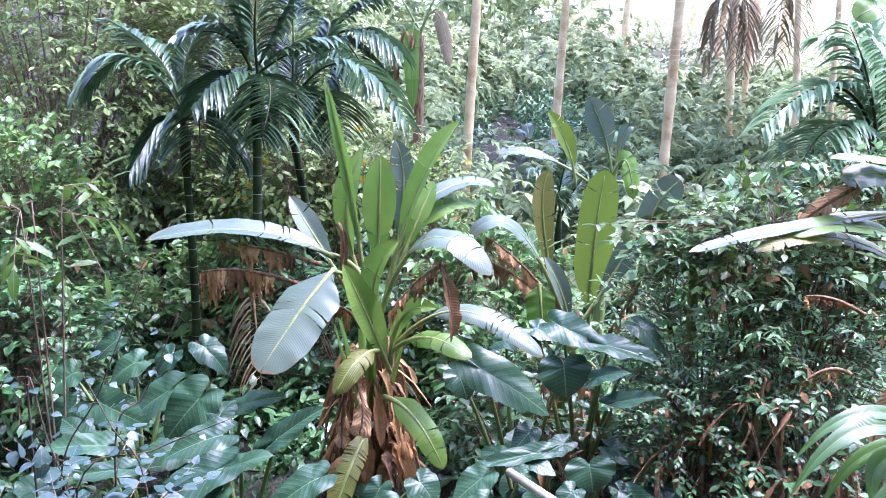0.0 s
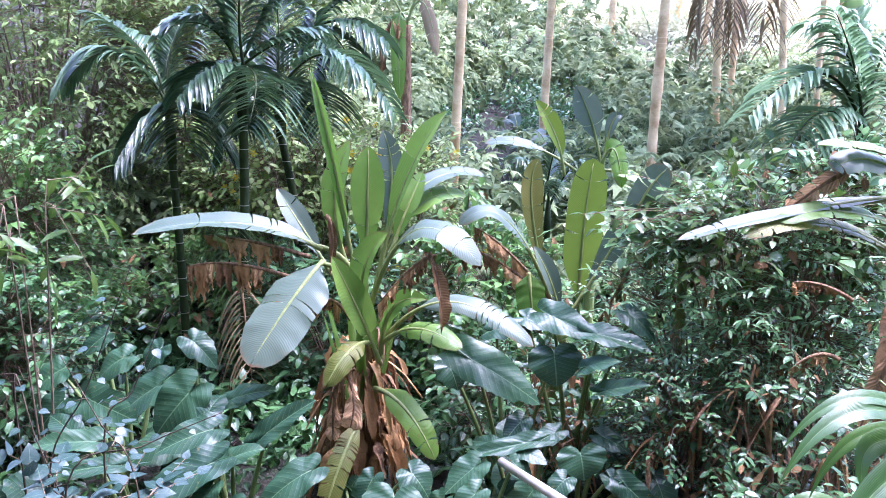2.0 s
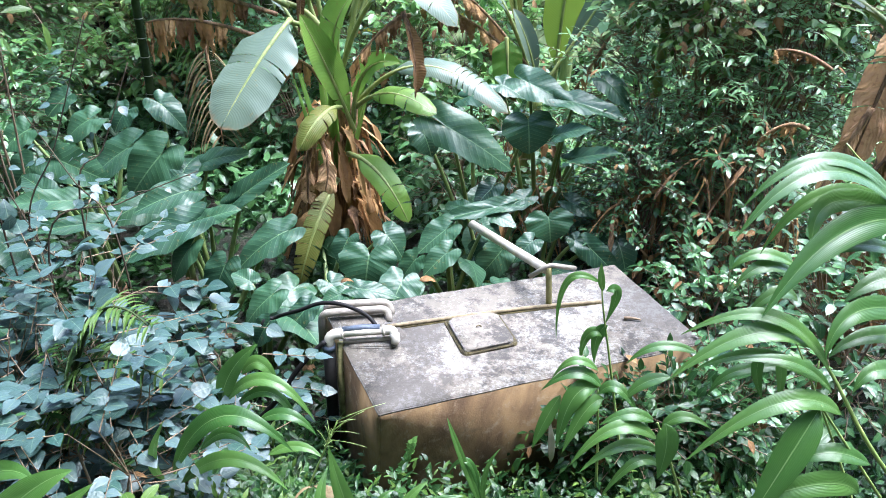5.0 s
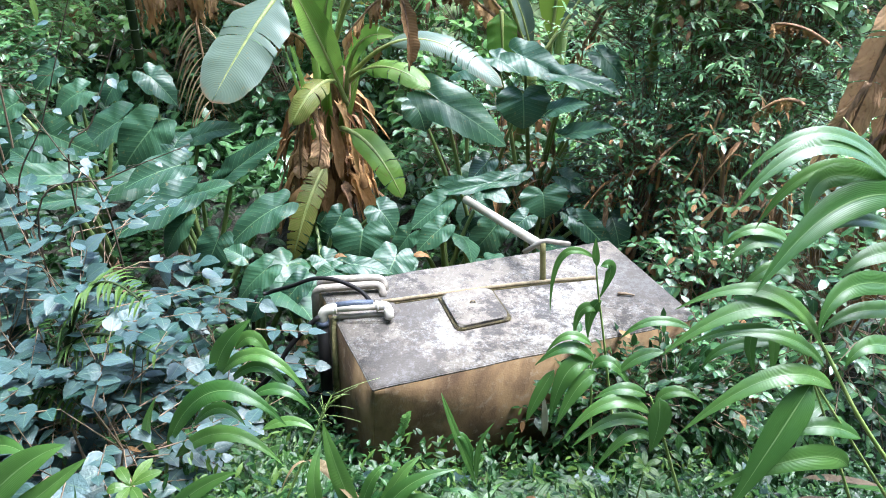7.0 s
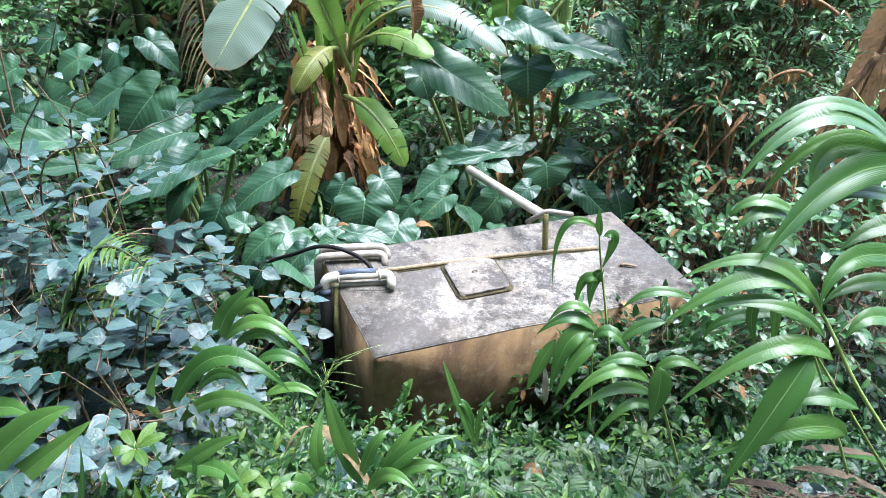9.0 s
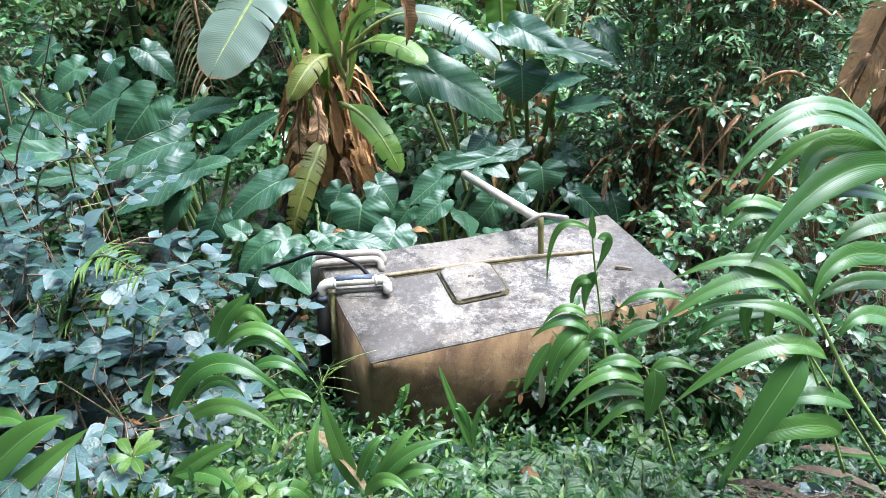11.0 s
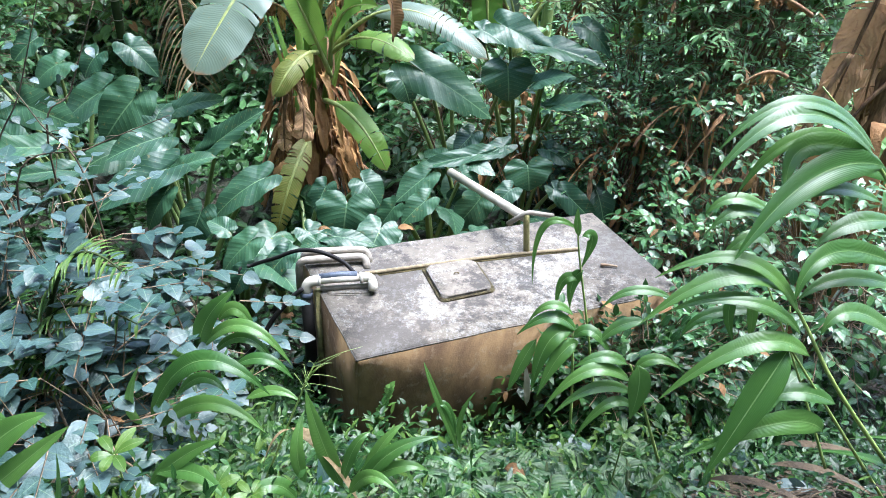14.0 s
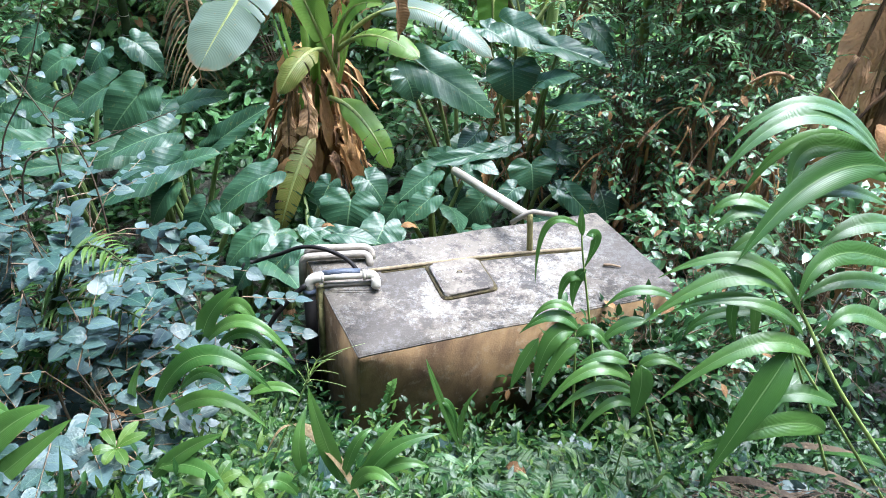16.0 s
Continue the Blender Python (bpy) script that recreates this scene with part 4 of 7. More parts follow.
def edge_banana():
    """The plant at the path's side, of which only arching leaves and the dead hanging ones come into view."""
    at = np.array([2.75, 4.0, 0.0])
    p = thing("banana_plant", at, "banana plant with long low green leaves and curled brown dead ones", "banana plant")
    banana_stem(p, at - (0, 0, 0.05), (2.65, 3.95, 2.0), 0.14, 0.08)
    G, P, O, H = M_BANANA, M_BANANA_PALE, M_BANANA_OLD, M_HANGING
    banana_leaf(p, (2.24, 3.70, 2.57), (1.56, 3.60, 2.51), (1.04, 3.50, 2.36), 0.10, P, 5, 0.35, 0.2, (0, -0.35, 1), 51, 0, 0.05, "", 0.05, "long")
    banana_leaf(p, (2.32, 3.75, 2.19), (1.75, 3.58, 2.57), (1.37, 3.50, 2.38), 0.13, O, 6, 0.35, 0.3, (0, -0.5, 1), 52, 0, 0.1, "", 0.05, "long")
    banana_leaf(p, (2.27, 3.70, 2.37), (1.78, 3.58, 2.58), (1.54, 3.55, 2.45), 0.14, G, 4, 0.3, 0.2, (0, -0.5, 1), 152, 0, 0.1, "", 0.05, "long")
    banana_leaf(p, (2.21, 3.70, 2.74), (1.96, 3.65, 2.83), (1.70, 3.60, 2.82), 0.10, G, 3, 0.3, 0.2, (0, -0.4, 1), 53, 0, 0.05, "", 0.05, "long")
    banana_leaf(p, (2.22, 3.70, 2.64), (1.93, 3.65, 2.82), (1.79, 3.60, 2.71), 0.17, P, 3, 0.25, 0.4, (0, -0.6, 0.8), 54, 0, 0.05, "", 0.05, "long")
    banana_leaf(p, (1.91, 3.62, 2.72), (1.76, 3.65, 2.64), (1.62, 3.68, 2.49), 0.10, H, 5, 0.9, 0.5, (-0.2, -1, 0.3), 155, 15, 0.02, "dry brown curled leaf", 0.1, "long")
    rag_leaf(p, (1.91, 3.62, 2.72), (1.75, 3.65, 2.62), (1.65, 3.68, 2.52), 0.05, 55, 8)
    banana_leaf(p, (1.71, 3.00, 3.35), (1.48, 2.85, 3.48), (1.40, 2.90, 3.40), 0.15, G, 3, 0.3, 0.2, (0, -0.6, 0.6), 59, 0, 0.05, "", 0.05, "long")
    banana_leaf(p, (2.45, 3.85, 2.35), (2.36, 3.81, 1.95), (2.33, 3.80, 1.38), 0.23, H, 5, 0.25, 0.4, (-0.2, -1, 0.2), 56, 10, 0, "wide brown dead leaf hanging straight down in folds", 0.16, "long")
    banana_leaf(p, (2.58, 3.90, 2.23), (2.50, 3.88, 1.93), (2.58, 3.86, 1.36), 0.19, H, 5, 0.3, 0.5, (0.3, -1, 0.2), 156, 0, 0, "", 0.16, "long")
    banana_leaf(p, (2.35, 3.80, 1.79), (2.24, 3.77, 1.53), (2.19, 3.78, 1.26), 0.11, H, 3, 0.6, 0.6, (-0.4, -1, 0.2), 157, 15, 0, "", 0.18, "oar")
    rag_leaf(p, (2.71, 3.85, 1.68), (2.49, 3.84, 1.48), (2.42, 3.82, 1.12), 0.19, 57, 14)
    rag_leaf(p, (2.28, 4.20, 1.87), (2.08, 4.20, 2.00), (1.92, 4.20, 1.97), 0.05, 58, 10)
    rag_leaf(p, (2.25, 4.20, 1.50), (2.10, 4.20, 1.59), (1.96, 4.20, 1.41), 0.05, 158, 8)
    dead_strips(p, at, 0.17, 0.3, 1.4, 30, 27, (0.3, 0.8), 0.14)
    return p


main_banana()
second_banana()
edge_banana()
def slope_banana():
    at = np.array([1.32, 7.65, 0.0])
    p = thing("banana_plant", at, "young banana plant with pale upright leaves on the slope", "banana plant")
    banana_stem(p, at - (0, 0, 0.1), (1.33, 7.6, 2.2), 0.07, 0.045)
    G, P, O = M_BANANA, M_BANANA_PALE, M_BANANA_OLD
    banana_leaf(p, (1.37, 7.60, 2.31), (1.29, 7.60, 2.74), (1.10, 7.60, 3.07), 0.28, P, 3, 0.25, 0, (-0.2, -1, 0.2), 71, 0, 0.25, "upright pale green leaf", 0.02, "oar")
    banana_leaf(p, (0.99, 7.50, 2.19), (0.94, 7.50, 2.61), (0.68, 7.50, 2.93), 0.19, M_BANANA_BRIGHT, 2, 0.5, 0, (0.4, -1, 0.2), 72, 0, 0.2, "", 0.03, "oar")
    banana_leaf(p, (1.36, 7.50, 2.32), (1.48, 7.45, 2.73), (1.56, 7.40, 2.11), 0.21, G, 3, 0.3, 0.3, (0.3, -1, 0.4), 73, 0, 0.15, "", 0.05, "long")
    banana_leaf(p, (1.36, 7.50, 2.26), (1.55, 7.45, 2.27), (1.77, 7.40, 2.17), 0.18, G, 3, 0.3, 0.3, (0, -0.5, 1), 75, 0, 0.15, "", 0.05, "long")
    banana_leaf(p, (1.12, 7.60, 2.24), (0.62, 7.60, 2.60), (0.20, 7.60, 2.51), 0.20, P, 5, 0.3, 0.2, (0, -0.4, 1), 76, 0, 0.3, "", 0.05, "long")
    banana_leaf(p, (1.39, 7.60, 2.19), (1.42, 7.60, 2.82), (1.54, 7.60, 2.81), 0.12, P, 2, 0.5, 0.1, (-0.3, -1, 0.2), 74, 0, 0.25, "", 0.03, "oar")


slope_banana()


def pale_fan():
    at = np.array([1.7, 5.45, 0.0])
    p = thing("banana_plant", at, "banana sucker with one broad pale leaf above the shrubs", "banana plant")
    banana_stem(p, at - (0, 0, 0.05), (1.62, 5.4, 2.15), 0.06, 0.03)
    banana_leaf(p, (1.23, 5.35, 2.06), (1.27, 5.35, 2.35), (1.44, 5.35, 2.50), 0.23, M_BANANA_PALE, 3, 0.2, 0, (0.2, -1, 0.4), 77, 0, 0.02, "", 0.05, "long")


pale_fan()
far_banana((1.0, 14.2, 1.0), 0.9, 63, "small banana plant on the shaded hillside")


def withered_banana():
    at = np.array([-0.95, 10.6, 0.45])
    p = thing("banana_plant", at, "tall banana plant with dark and withered hanging leaves", "banana plant")
    banana_stem(p, at - (0, 0, 0.1), (-0.9, 10.55, 3.9), 0.101, 0.06)
    top = (-0.9, 10.52, 3.9)
    banana_leaf(p, top, (-1.05, 10.4, 4.5), (-0.97, 10.3, 2.9), 0.22, M_BANANA, 4, 0.4, 0.4, (0.1, -1, 0.2), 641, 0, 0.3)
    banana_leaf(p, top, (-0.65, 10.5, 4.7), (-0.46, 10.4, 3.5), 0.24, M_PALM_DRY, 6, 0.3, 0.6, (0.3, -1, 0.3), 642, 20, 0.35, "bleached dead leaf hanging down")
    banana_leaf(p, top, (-1.3, 10.5, 4.9), (-1.8, 10.4, 4.4), 0.26, M_BANANA, 4, 0.3, 0.3, (0, -0.4, 1), 643, 0, 0.3)
    banana_leaf(p, top, (-0.6, 10.5, 4.9), (-0.1, 10.4, 4.6), 0.26, M_BANANA_PALE, 4, 0.3, 0.3, (0, -0.4, 1), 644, 0, 0.3)
    rag_leaf(p, top, (-1.1, 10.4, 4.2), (-1.25, 10.3, 3.5), 0.3, 645, 10)


withered_banana()


# ---- elephant ears ----
def heart(size, seed, droop=0.35):
    """A heart-shaped blade in its own plane: stalk at the origin, tip along y; two rounded lobes behind."""
    rng = np.random.default_rng(seed)
    k, rings = 40, 7
    th = np.linspace(0, 2 * np.pi, k, endpoint=False)  # 0 at the tip
    c = np.cos(th)
    ang = np.minimum(th, 2 * np.pi - th)
    r = np.interp(ang, [0, 0.25, 0.7, 1.3, 1.9, 2.4, 2.75, 2.95, np.pi], [1.12, 0.95, 0.76, 0.63, 0.6, 0.62, 0.57, 0.38, 0.14])
    r = r * (1 + 0.025 * np.sin(th * 9 + seed) + 0.02 * rng.normal(size=k))
    v, uv = [(0, 0, 0)], [(0, 0)]
    for i in range(1, rings + 1):
        q = i / rings
        for j in range(k):
            x, y = q * r[j] * math.sin(th[j]), q * r[j] * c[j]
            ridge = 0.003 * abs(math.sin(7 * (y - 0.75 * abs(x)) * math.pi)) * q
            z = 0.2 * abs(x) - droop * (q * r[j]) ** 2 * (0.9 if y > 0 else 0.7) + ridge + 0.045 * math.sin(th[j] * 6 + seed) * q * q
            v.append((x, y, z))
            uv.append((x, y))
    f = [[0, 1 + j, 1 + (j + 1) % k] for j in range(k)]
    f += [[1 + (i - 1) * k + j, 1 + i * k + j, 1 + i * k + (j + 1) % k, 1 + (i - 1) * k + (j + 1) % k] for i in range(1, rings) for j in range(k)]
    return np.array(v) * size, f, np.array(uv)


def taro_leaf(plant, base, at, size, yaw, pitch, roll, seed, mat=None):
    """One leaf: a stalk from the base to the blade's notch; yaw turns the tip (0 along +x, -90 towards the camera)."""
    rng = np.random.default_rng(seed + 5000)
    roll, yaw, size = roll + rng.normal(0, 14), yaw + rng.normal(0, 14), size * rng.uniform(0.85, 1.2)
    size *= 0.8 if at[1] < 4.35 and at[0] > -0.7 else 1.0  # smaller ones crowd the tank
    v, f, uv = heart(size * 0.64, seed, rng.uniform(0.15, 0.6))
    e = Euler((radians(pitch + 14), radians(roll), radians(yaw - 90)), "XYZ").to_matrix()
    w = v @ np.array(e).T + np.asarray(at)
    leaf = part("leaf", (w, f, uv), mat or M_TARO, plant)
    base, at = np.asarray(base, float), np.asarray(at, float)
    mid = base * 0.4 + at * 0.6 + np.array([0, 0, 0.12])
    part("stalk", tube(bezier([base, mid, at - (0, 0, 0.004)], 12), (0.022, 0.009), 7), M_TARO_STEM, leaf)


def taro(at, leaves, label, seed):
    z = float(ground_z(at[0], at[1]))
    base = np.array([at[0], at[1], z - 0.03])
    p = thing("elephant_ear_plant", base, label, "elephant ear", "elephant ears")
    part("corm", tube([base, base + (0, 0, 0.14)], (0.05, 0.04), 8), M_STEM_BROWN, p)
    for k, (x, y, zz, size, yaw, pitch, roll) in enumerate(leaves):
        taro_leaf(p, base + (0.02 * math.cos(k), 0.02 * math.sin(k), 0.08), (x, y, zz), size, yaw, pitch, roll, seed * 20 + k)
    return p


def ear(plant, base, notch, tip, wide, face, seed):
    """One leaf: a blade from its notch to its tip, as wide as given, and the stalk that carries it."""
    rng = np.random.default_rng(seed + 5000)
    notch, tip, base = np.asarray(notch, float), np.asarray(tip, float), np.asarray(base, float)
    y = unit(tip - notch)
    x = unit(np.cross(y, face))
    z = np.cross(x, y)
    ln = np.linalg.norm(tip - notch) / 1.0
    v, f, uv = heart(1.0, seed, rng.uniform(0.12, 0.4))
    v = v * np.array([wide / 1.2, ln, (ln + wide) / 2])
    w = notch + v[:, :1] * x + v[:, 1:2] * y + v[:, 2:] * z
    leaf = part("leaf", (w, f, uv), M_TARO, plant)
    mid = base * 0.35 + notch * 0.65 + np.array([0, 0.05, 0.12])
    part("stalk", tube(bezier([base, mid, notch - 0.004 * z], 12), (0.022, 0.009), 7), M_TARO_STEM, leaf)


def ear_plant(at, label, seed, ears):
    base = np.array([at[0], at[1], float(ground_z(at[0], at[1])) - 0.03])
    p = thing("elephant_ear_plant", base, label, "elephant ear", "elephant ears")
    part("corm", tube([base, base + (0, 0, 0.14)], (0.05, 0.04), 8), M_STEM_BROWN, p)
    for k, (notch, tip, wide, face) in enumerate(ears):
        ear(p, base + (0.02 * math.cos(k), 0.02 * math.sin(k), 0.08), notch, tip, wide, face, seed * 20 + k)


T_LABEL = "dark green elephant ear plant with large veined heart-shaped leaves"
ear_plant((-1.75, 4.45), T_LABEL, 1, [
    ((-1.76, 4.27, 1.13), (-1.93, 4.15, 0.94), 0.32, (0.2, -0.7, 0.7)),
    ((-2.06, 4.48, 1.08), (-2.30, 4.40, 0.94), 0.29, (-0.3, -0.6, 0.7)),
    ((-1.49, 4.39, 1.06), (-1.26, 4.35, 1.17), 0.18, (0, -0.45, 0.9)),
    ((-1.94, 4.88, 1.26), (-1.77, 4.80, 1.16), 0.21, (0, -0.45, 0.9))])
ear_plant((-2.2, 4.3), T_LABEL, 2, [
    ((-2.32, 4.17, 1.11), (-2.03, 4.05, 1.06), 0.24, (0.1, -0.8, 0.6)),
    ((-2.22, 3.88, 0.99), (-2.51, 3.80, 1.01), 0.17, (0, -0.45, 0.9)),
    ((-2.00, 3.68, 0.95), (-2.28, 3.60, 0.95), 0.13, (0, -0.45, 0.9)),
    ((-2.62, 4.28, 1.02), (-2.73, 4.20, 0.89), 0.21, (0.1, -0.9, 0.5)),
    ((-2.40, 4.02, 0.98), (-2.56, 4.10, 1.05), 0.16, (0, -0.45, 0.9))])
ear_plant((-1.45, 4.1), T_LABEL, 3, [
    ((-1.58, 4.07, 0.98), (-1.83, 3.95, 0.93), 0.23, (-0.1, -0.6, 0.8)),
    ((-1.19, 4.06, 0.99), (-0.94, 4.10, 1.19), 0.16, (-0.2, -0.7, 0.7)),
    ((-1.39, 3.95, 0.87), (-1.22, 3.95, 0.96), 0.14, (0, -0.45, 0.9)),
    ((-1.60, 4.23, 1.06), (-1.57, 4.35, 1.13), 0.17, (0, -0.45, 0.9))])
ear_plant((-1.35, 3.85), T_LABEL, 4, [
    ((-1.51, 3.82, 0.88), (-1.82, 3.65, 0.76), 0.25, (-0.1, -0.6, 0.8)),
    ((-0.94, 3.87, 0.82), (-1.18, 3.75, 0.71), 0.23, (0, -0.45, 0.9)),
    ((-1.23, 3.63, 0.71), (-1.30, 3.55, 0.55), 0.20, (0.1, -0.9, 0.5)),
    ((-1.46, 3.73, 0.77), (-1.57, 3.65, 0.62), 0.16, (0, -0.45, 0.9))])
ear_plant((-0.72, 4.15), T_LABEL, 5, [
    ((-0.41, 3.97, 0.61), (-0.43, 3.85, 0.46), 0.36, (0, -0.9, 0.5)),
    ((-0.81, 4.58, 0.31), (-0.83, 4.50, 0.12), 0.24, (0.1, -0.9, 0.5)),
    ((-0.31, 4.18, 0.67), (-0.20, 4.10, 0.59), 0.22, (0, -0.45, 0.9)),
    ((-0.57, 4.18, 0.62), (-0.63, 4.10, 0.52), 0.17, (0, -0.45, 0.9))])
ear_plant((-0.45, 3.72), "small elephant ear leaves leaning over the tank's back edge", 6, [
    ((-0.43, 3.62, 0.61), (-0.22, 3.60, 0.61), 0.13, (0, -0.4, 1)),
    ((-0.55, 3.59, 0.58), (-0.65, 3.55, 0.55), 0.12, (0, -0.45, 0.9))])
ear_plant((0.35, 4.9), T_LABEL, 7, [
    ((0.07, 4.67, 1.25), (0.47, 4.50, 1.10), 0.30, (0.1, -0.75, 0.7)),
    ((0.62, 4.73, 1.27), (0.64, 4.65, 1.11), 0.36, (0, -0.85, 0.55)),
    ((-0.10, 4.88, 1.12), (-0.03, 4.80, 1.01), 0.24, (0, -0.45, 0.9)),
    ((0.23, 5.08, 1.34), (0.42, 5.00, 1.41), 0.21, (0, -0.45, 0.9))])
ear_plant((0.8, 5.0), T_LABEL, 8, [
    ((0.61, 4.82, 1.53), (0.86, 4.70, 1.46), 0.24, (0.1, -0.75, 0.7)),
    ((0.90, 4.67, 1.46), (1.19, 4.55, 1.44), 0.19, (0, -0.45, 0.9)),
    ((0.95, 4.49, 1.14), (1.17, 4.42, 1.23), 0.14, (0, -0.45, 0.9)),
    ((0.45, 5.08, 1.43), (0.59, 5.00, 1.40), 0.19, (0, -0.45, 0.9)),
    ((1.13, 4.77, 1.57), (1.27, 4.65, 1.49), 0.20, (0, -0.45, 0.9)),
    ((0.83, 4.58, 1.27), (0.97, 4.50, 1.36), 0.15, (0, -0.45, 0.9))])
ear_plant((0.4, 4.4), T_LABEL, 9, [
    ((0.41, 4.33, 0.83), (0.05, 4.25, 0.78), 0.13, (0, -0.45, 0.9)),
    ((0.61, 4.48, 0.83), (0.46, 4.40, 0.79), 0.15, (0, -0.45, 0.9)),
    ((0.19, 4.42, 0.77), (0.07, 4.50, 0.76), 0.13, (0, -0.45, 0.9)),
    ((0.39, 4.58, 0.85), (0.29, 4.50, 0.77), 0.17, (0, -0.45, 0.9)),
    ((0.39, 4.28, 0.80), (0.52, 4.20, 0.78), 0.14, (0, -0.45, 0.9))])
ear_plant((0.75, 4.4), T_LABEL, 10, [
    ((0.77, 4.33, 0.75), (0.79, 4.25, 0.64), 0.32, (0, -0.85, 0.55)),
    ((0.94, 4.48, 0.81), (1.09, 4.40, 0.77), 0.16, (0, -0.45, 0.9)),
    ((1.06, 4.18, 0.61), (1.25, 4.10, 0.46), 0.17, (0.1, -0.9, 0.5)),
    ((0.97, 4.28, 0.61), (1.06, 4.20, 0.53), 0.14, (0, -0.45, 0.9)),
    ((0.64, 4.18, 0.65), (0.54, 4.10, 0.58), 0.16, (0, -0.45, 0.9))])
ear_plant((0.15, 4.15), T_LABEL, 11, [
    ((0.42, 4.03, 0.64), (0.30, 3.95, 0.50), 0.21, (0.1, -0.9, 0.5)),
    ((0.07, 4.18, 0.72), (-0.09, 4.10, 0.61), 0.21, (0, -0.45, 0.9)),
    ((0.08, 3.98, 0.66), (-0.05, 3.90, 0.57), 0.18, (0, -0.45, 0.9)),
    ((0.34, 4.19, 0.75), (0.44, 4.15, 0.68), 0.15, (0, -0.45, 0.9)),
    ((-0.12, 3.94, 0.62), (-0.21, 3.90, 0.50), 0.16, (0, -0.45, 0.9))])
ear_plant((-1.0, 3.45), T_LABEL, 12, [
    ((-0.90, 3.38, 0.70), (-1.04, 3.30, 0.60), 0.18, (0, -0.45, 0.9)),
    ((-0.70, 3.33, 0.65), (-0.80, 3.25, 0.56), 0.15, (0, -0.45, 0.9)),
    ((-1.05, 3.51, 0.71), (-1.15, 3.55, 0.74), 0.13, (0, -0.45, 0.9)),
    ((-0.89, 3.19, 0.63), (-0.96, 3.15, 0.53), 0.14, (0, -0.45, 0.9))])
ear_plant((-2.5, 4.9), T_LABEL, 13, [
    ((-2.52, 4.98, 1.08), (-2.70, 4.90, 1.00), 0.28, (0, -0.45, 0.9)),
    ((-3.01, 4.98, 0.97), (-3.16, 4.90, 0.89), 0.29, (0, -0.45, 0.9)),
    ((-2.33, 5.18, 1.08), (-2.42, 5.10, 0.98), 0.23, (0, -0.45, 0.9)),
    ((-2.82, 5.28, 1.13), (-2.94, 5.20, 1.04), 0.24, (0, -0.45, 0.9))])


def more_taro():
    """Younger plants filling the damp floor."""
    rng = np.random.default_rng(77)
    spots = [(-2.6, 3.4), (-2.2, 5.0), (-0.75, 3.55), (-0.15, 3.6), (0.3, 3.95), (0.2, 4.7), (0.95, 4.0), (1.3, 4.7), (-1.5, 3.05), (-2.9, 3.9), (1.1, 5.7)]
    for k, (x, y) in enumerate(spots):
        leaves = []
        for j in range(rng.integers(3, 6)):
            a = rng.uniform(0, 6.28)
            rr = rng.uniform(0.1, 0.3)
            leaves.append((x + rr * math.cos(a), y + rr * math.sin(a), rng.uniform(0.3, 0.6), rng.uniform(0.26, 0.42), rng.uniform(170, 370), rng.uniform(-45, 8), rng.normal(0, 18)))
        taro((x, y), leaves, "younger elephant ear plant with glossy veined leaves", 40 + k)


more_taro()


# ---- palms ----
def frond(plant, a, b, c, leaflets, length, width, seed, mat=None, droop=0.5, start=0.18, lean=0.75, apart=False):
    """A feather leaf: a stalk and drooping leaflets in two rows."""
    rng = np.random.default_rng(seed)
    mat = mat or M_PALM
    cv = bezier([a, b, c], 40)
    leaf = part("frond", tube(cv[::2], (0.016, 0.003), 6), M_PALM_STEM if mat is not M_PALM_DRY else M_STEM_BROWN, plant)
    t = unit(np.gradient(cv, axis=0))
    geo = []
    for k in range(leaflets):
        s = start + (1 - start) * (k + 0.5) / leaflets
        i = min(int(s * 39), 39)
        side = unit(np.cross(t[i], [0, 0, 1.0]) + 1e-4)
        ln = length * (0.45 + 0.75 * math.sin(math.pi * min(1, (s - start) / (1 - start) * 0.85 + 0.12))) * rng.uniform(0.85, 1.1)
        for sg in (-1, 1):
            w = unit(t[i] * lean + side * sg + np.array([0, 0, 0.25]) + rng.normal(0, 0.06, 3))
            e = cv[i] + w * ln - np.array([0, 0, droop * ln * rng.uniform(0.7, 1.2)])
            m = cv[i] + w * ln * 0.55 + np.array([0, 0, 0.06 * ln])
            geo.append(blade([cv[i], m, e], width * rng.uniform(0.8, 1.15), 7, 3, 0.35, 0, 0, 0, "lance", (side * sg * 0.3 + (0, 0, 1)).tolist()))
    if apart:
        for g in geo:
            part("leaflet", g, mat, leaf)
    else:
        part("foliage", join(geo), mat, leaf, kind="stuff")


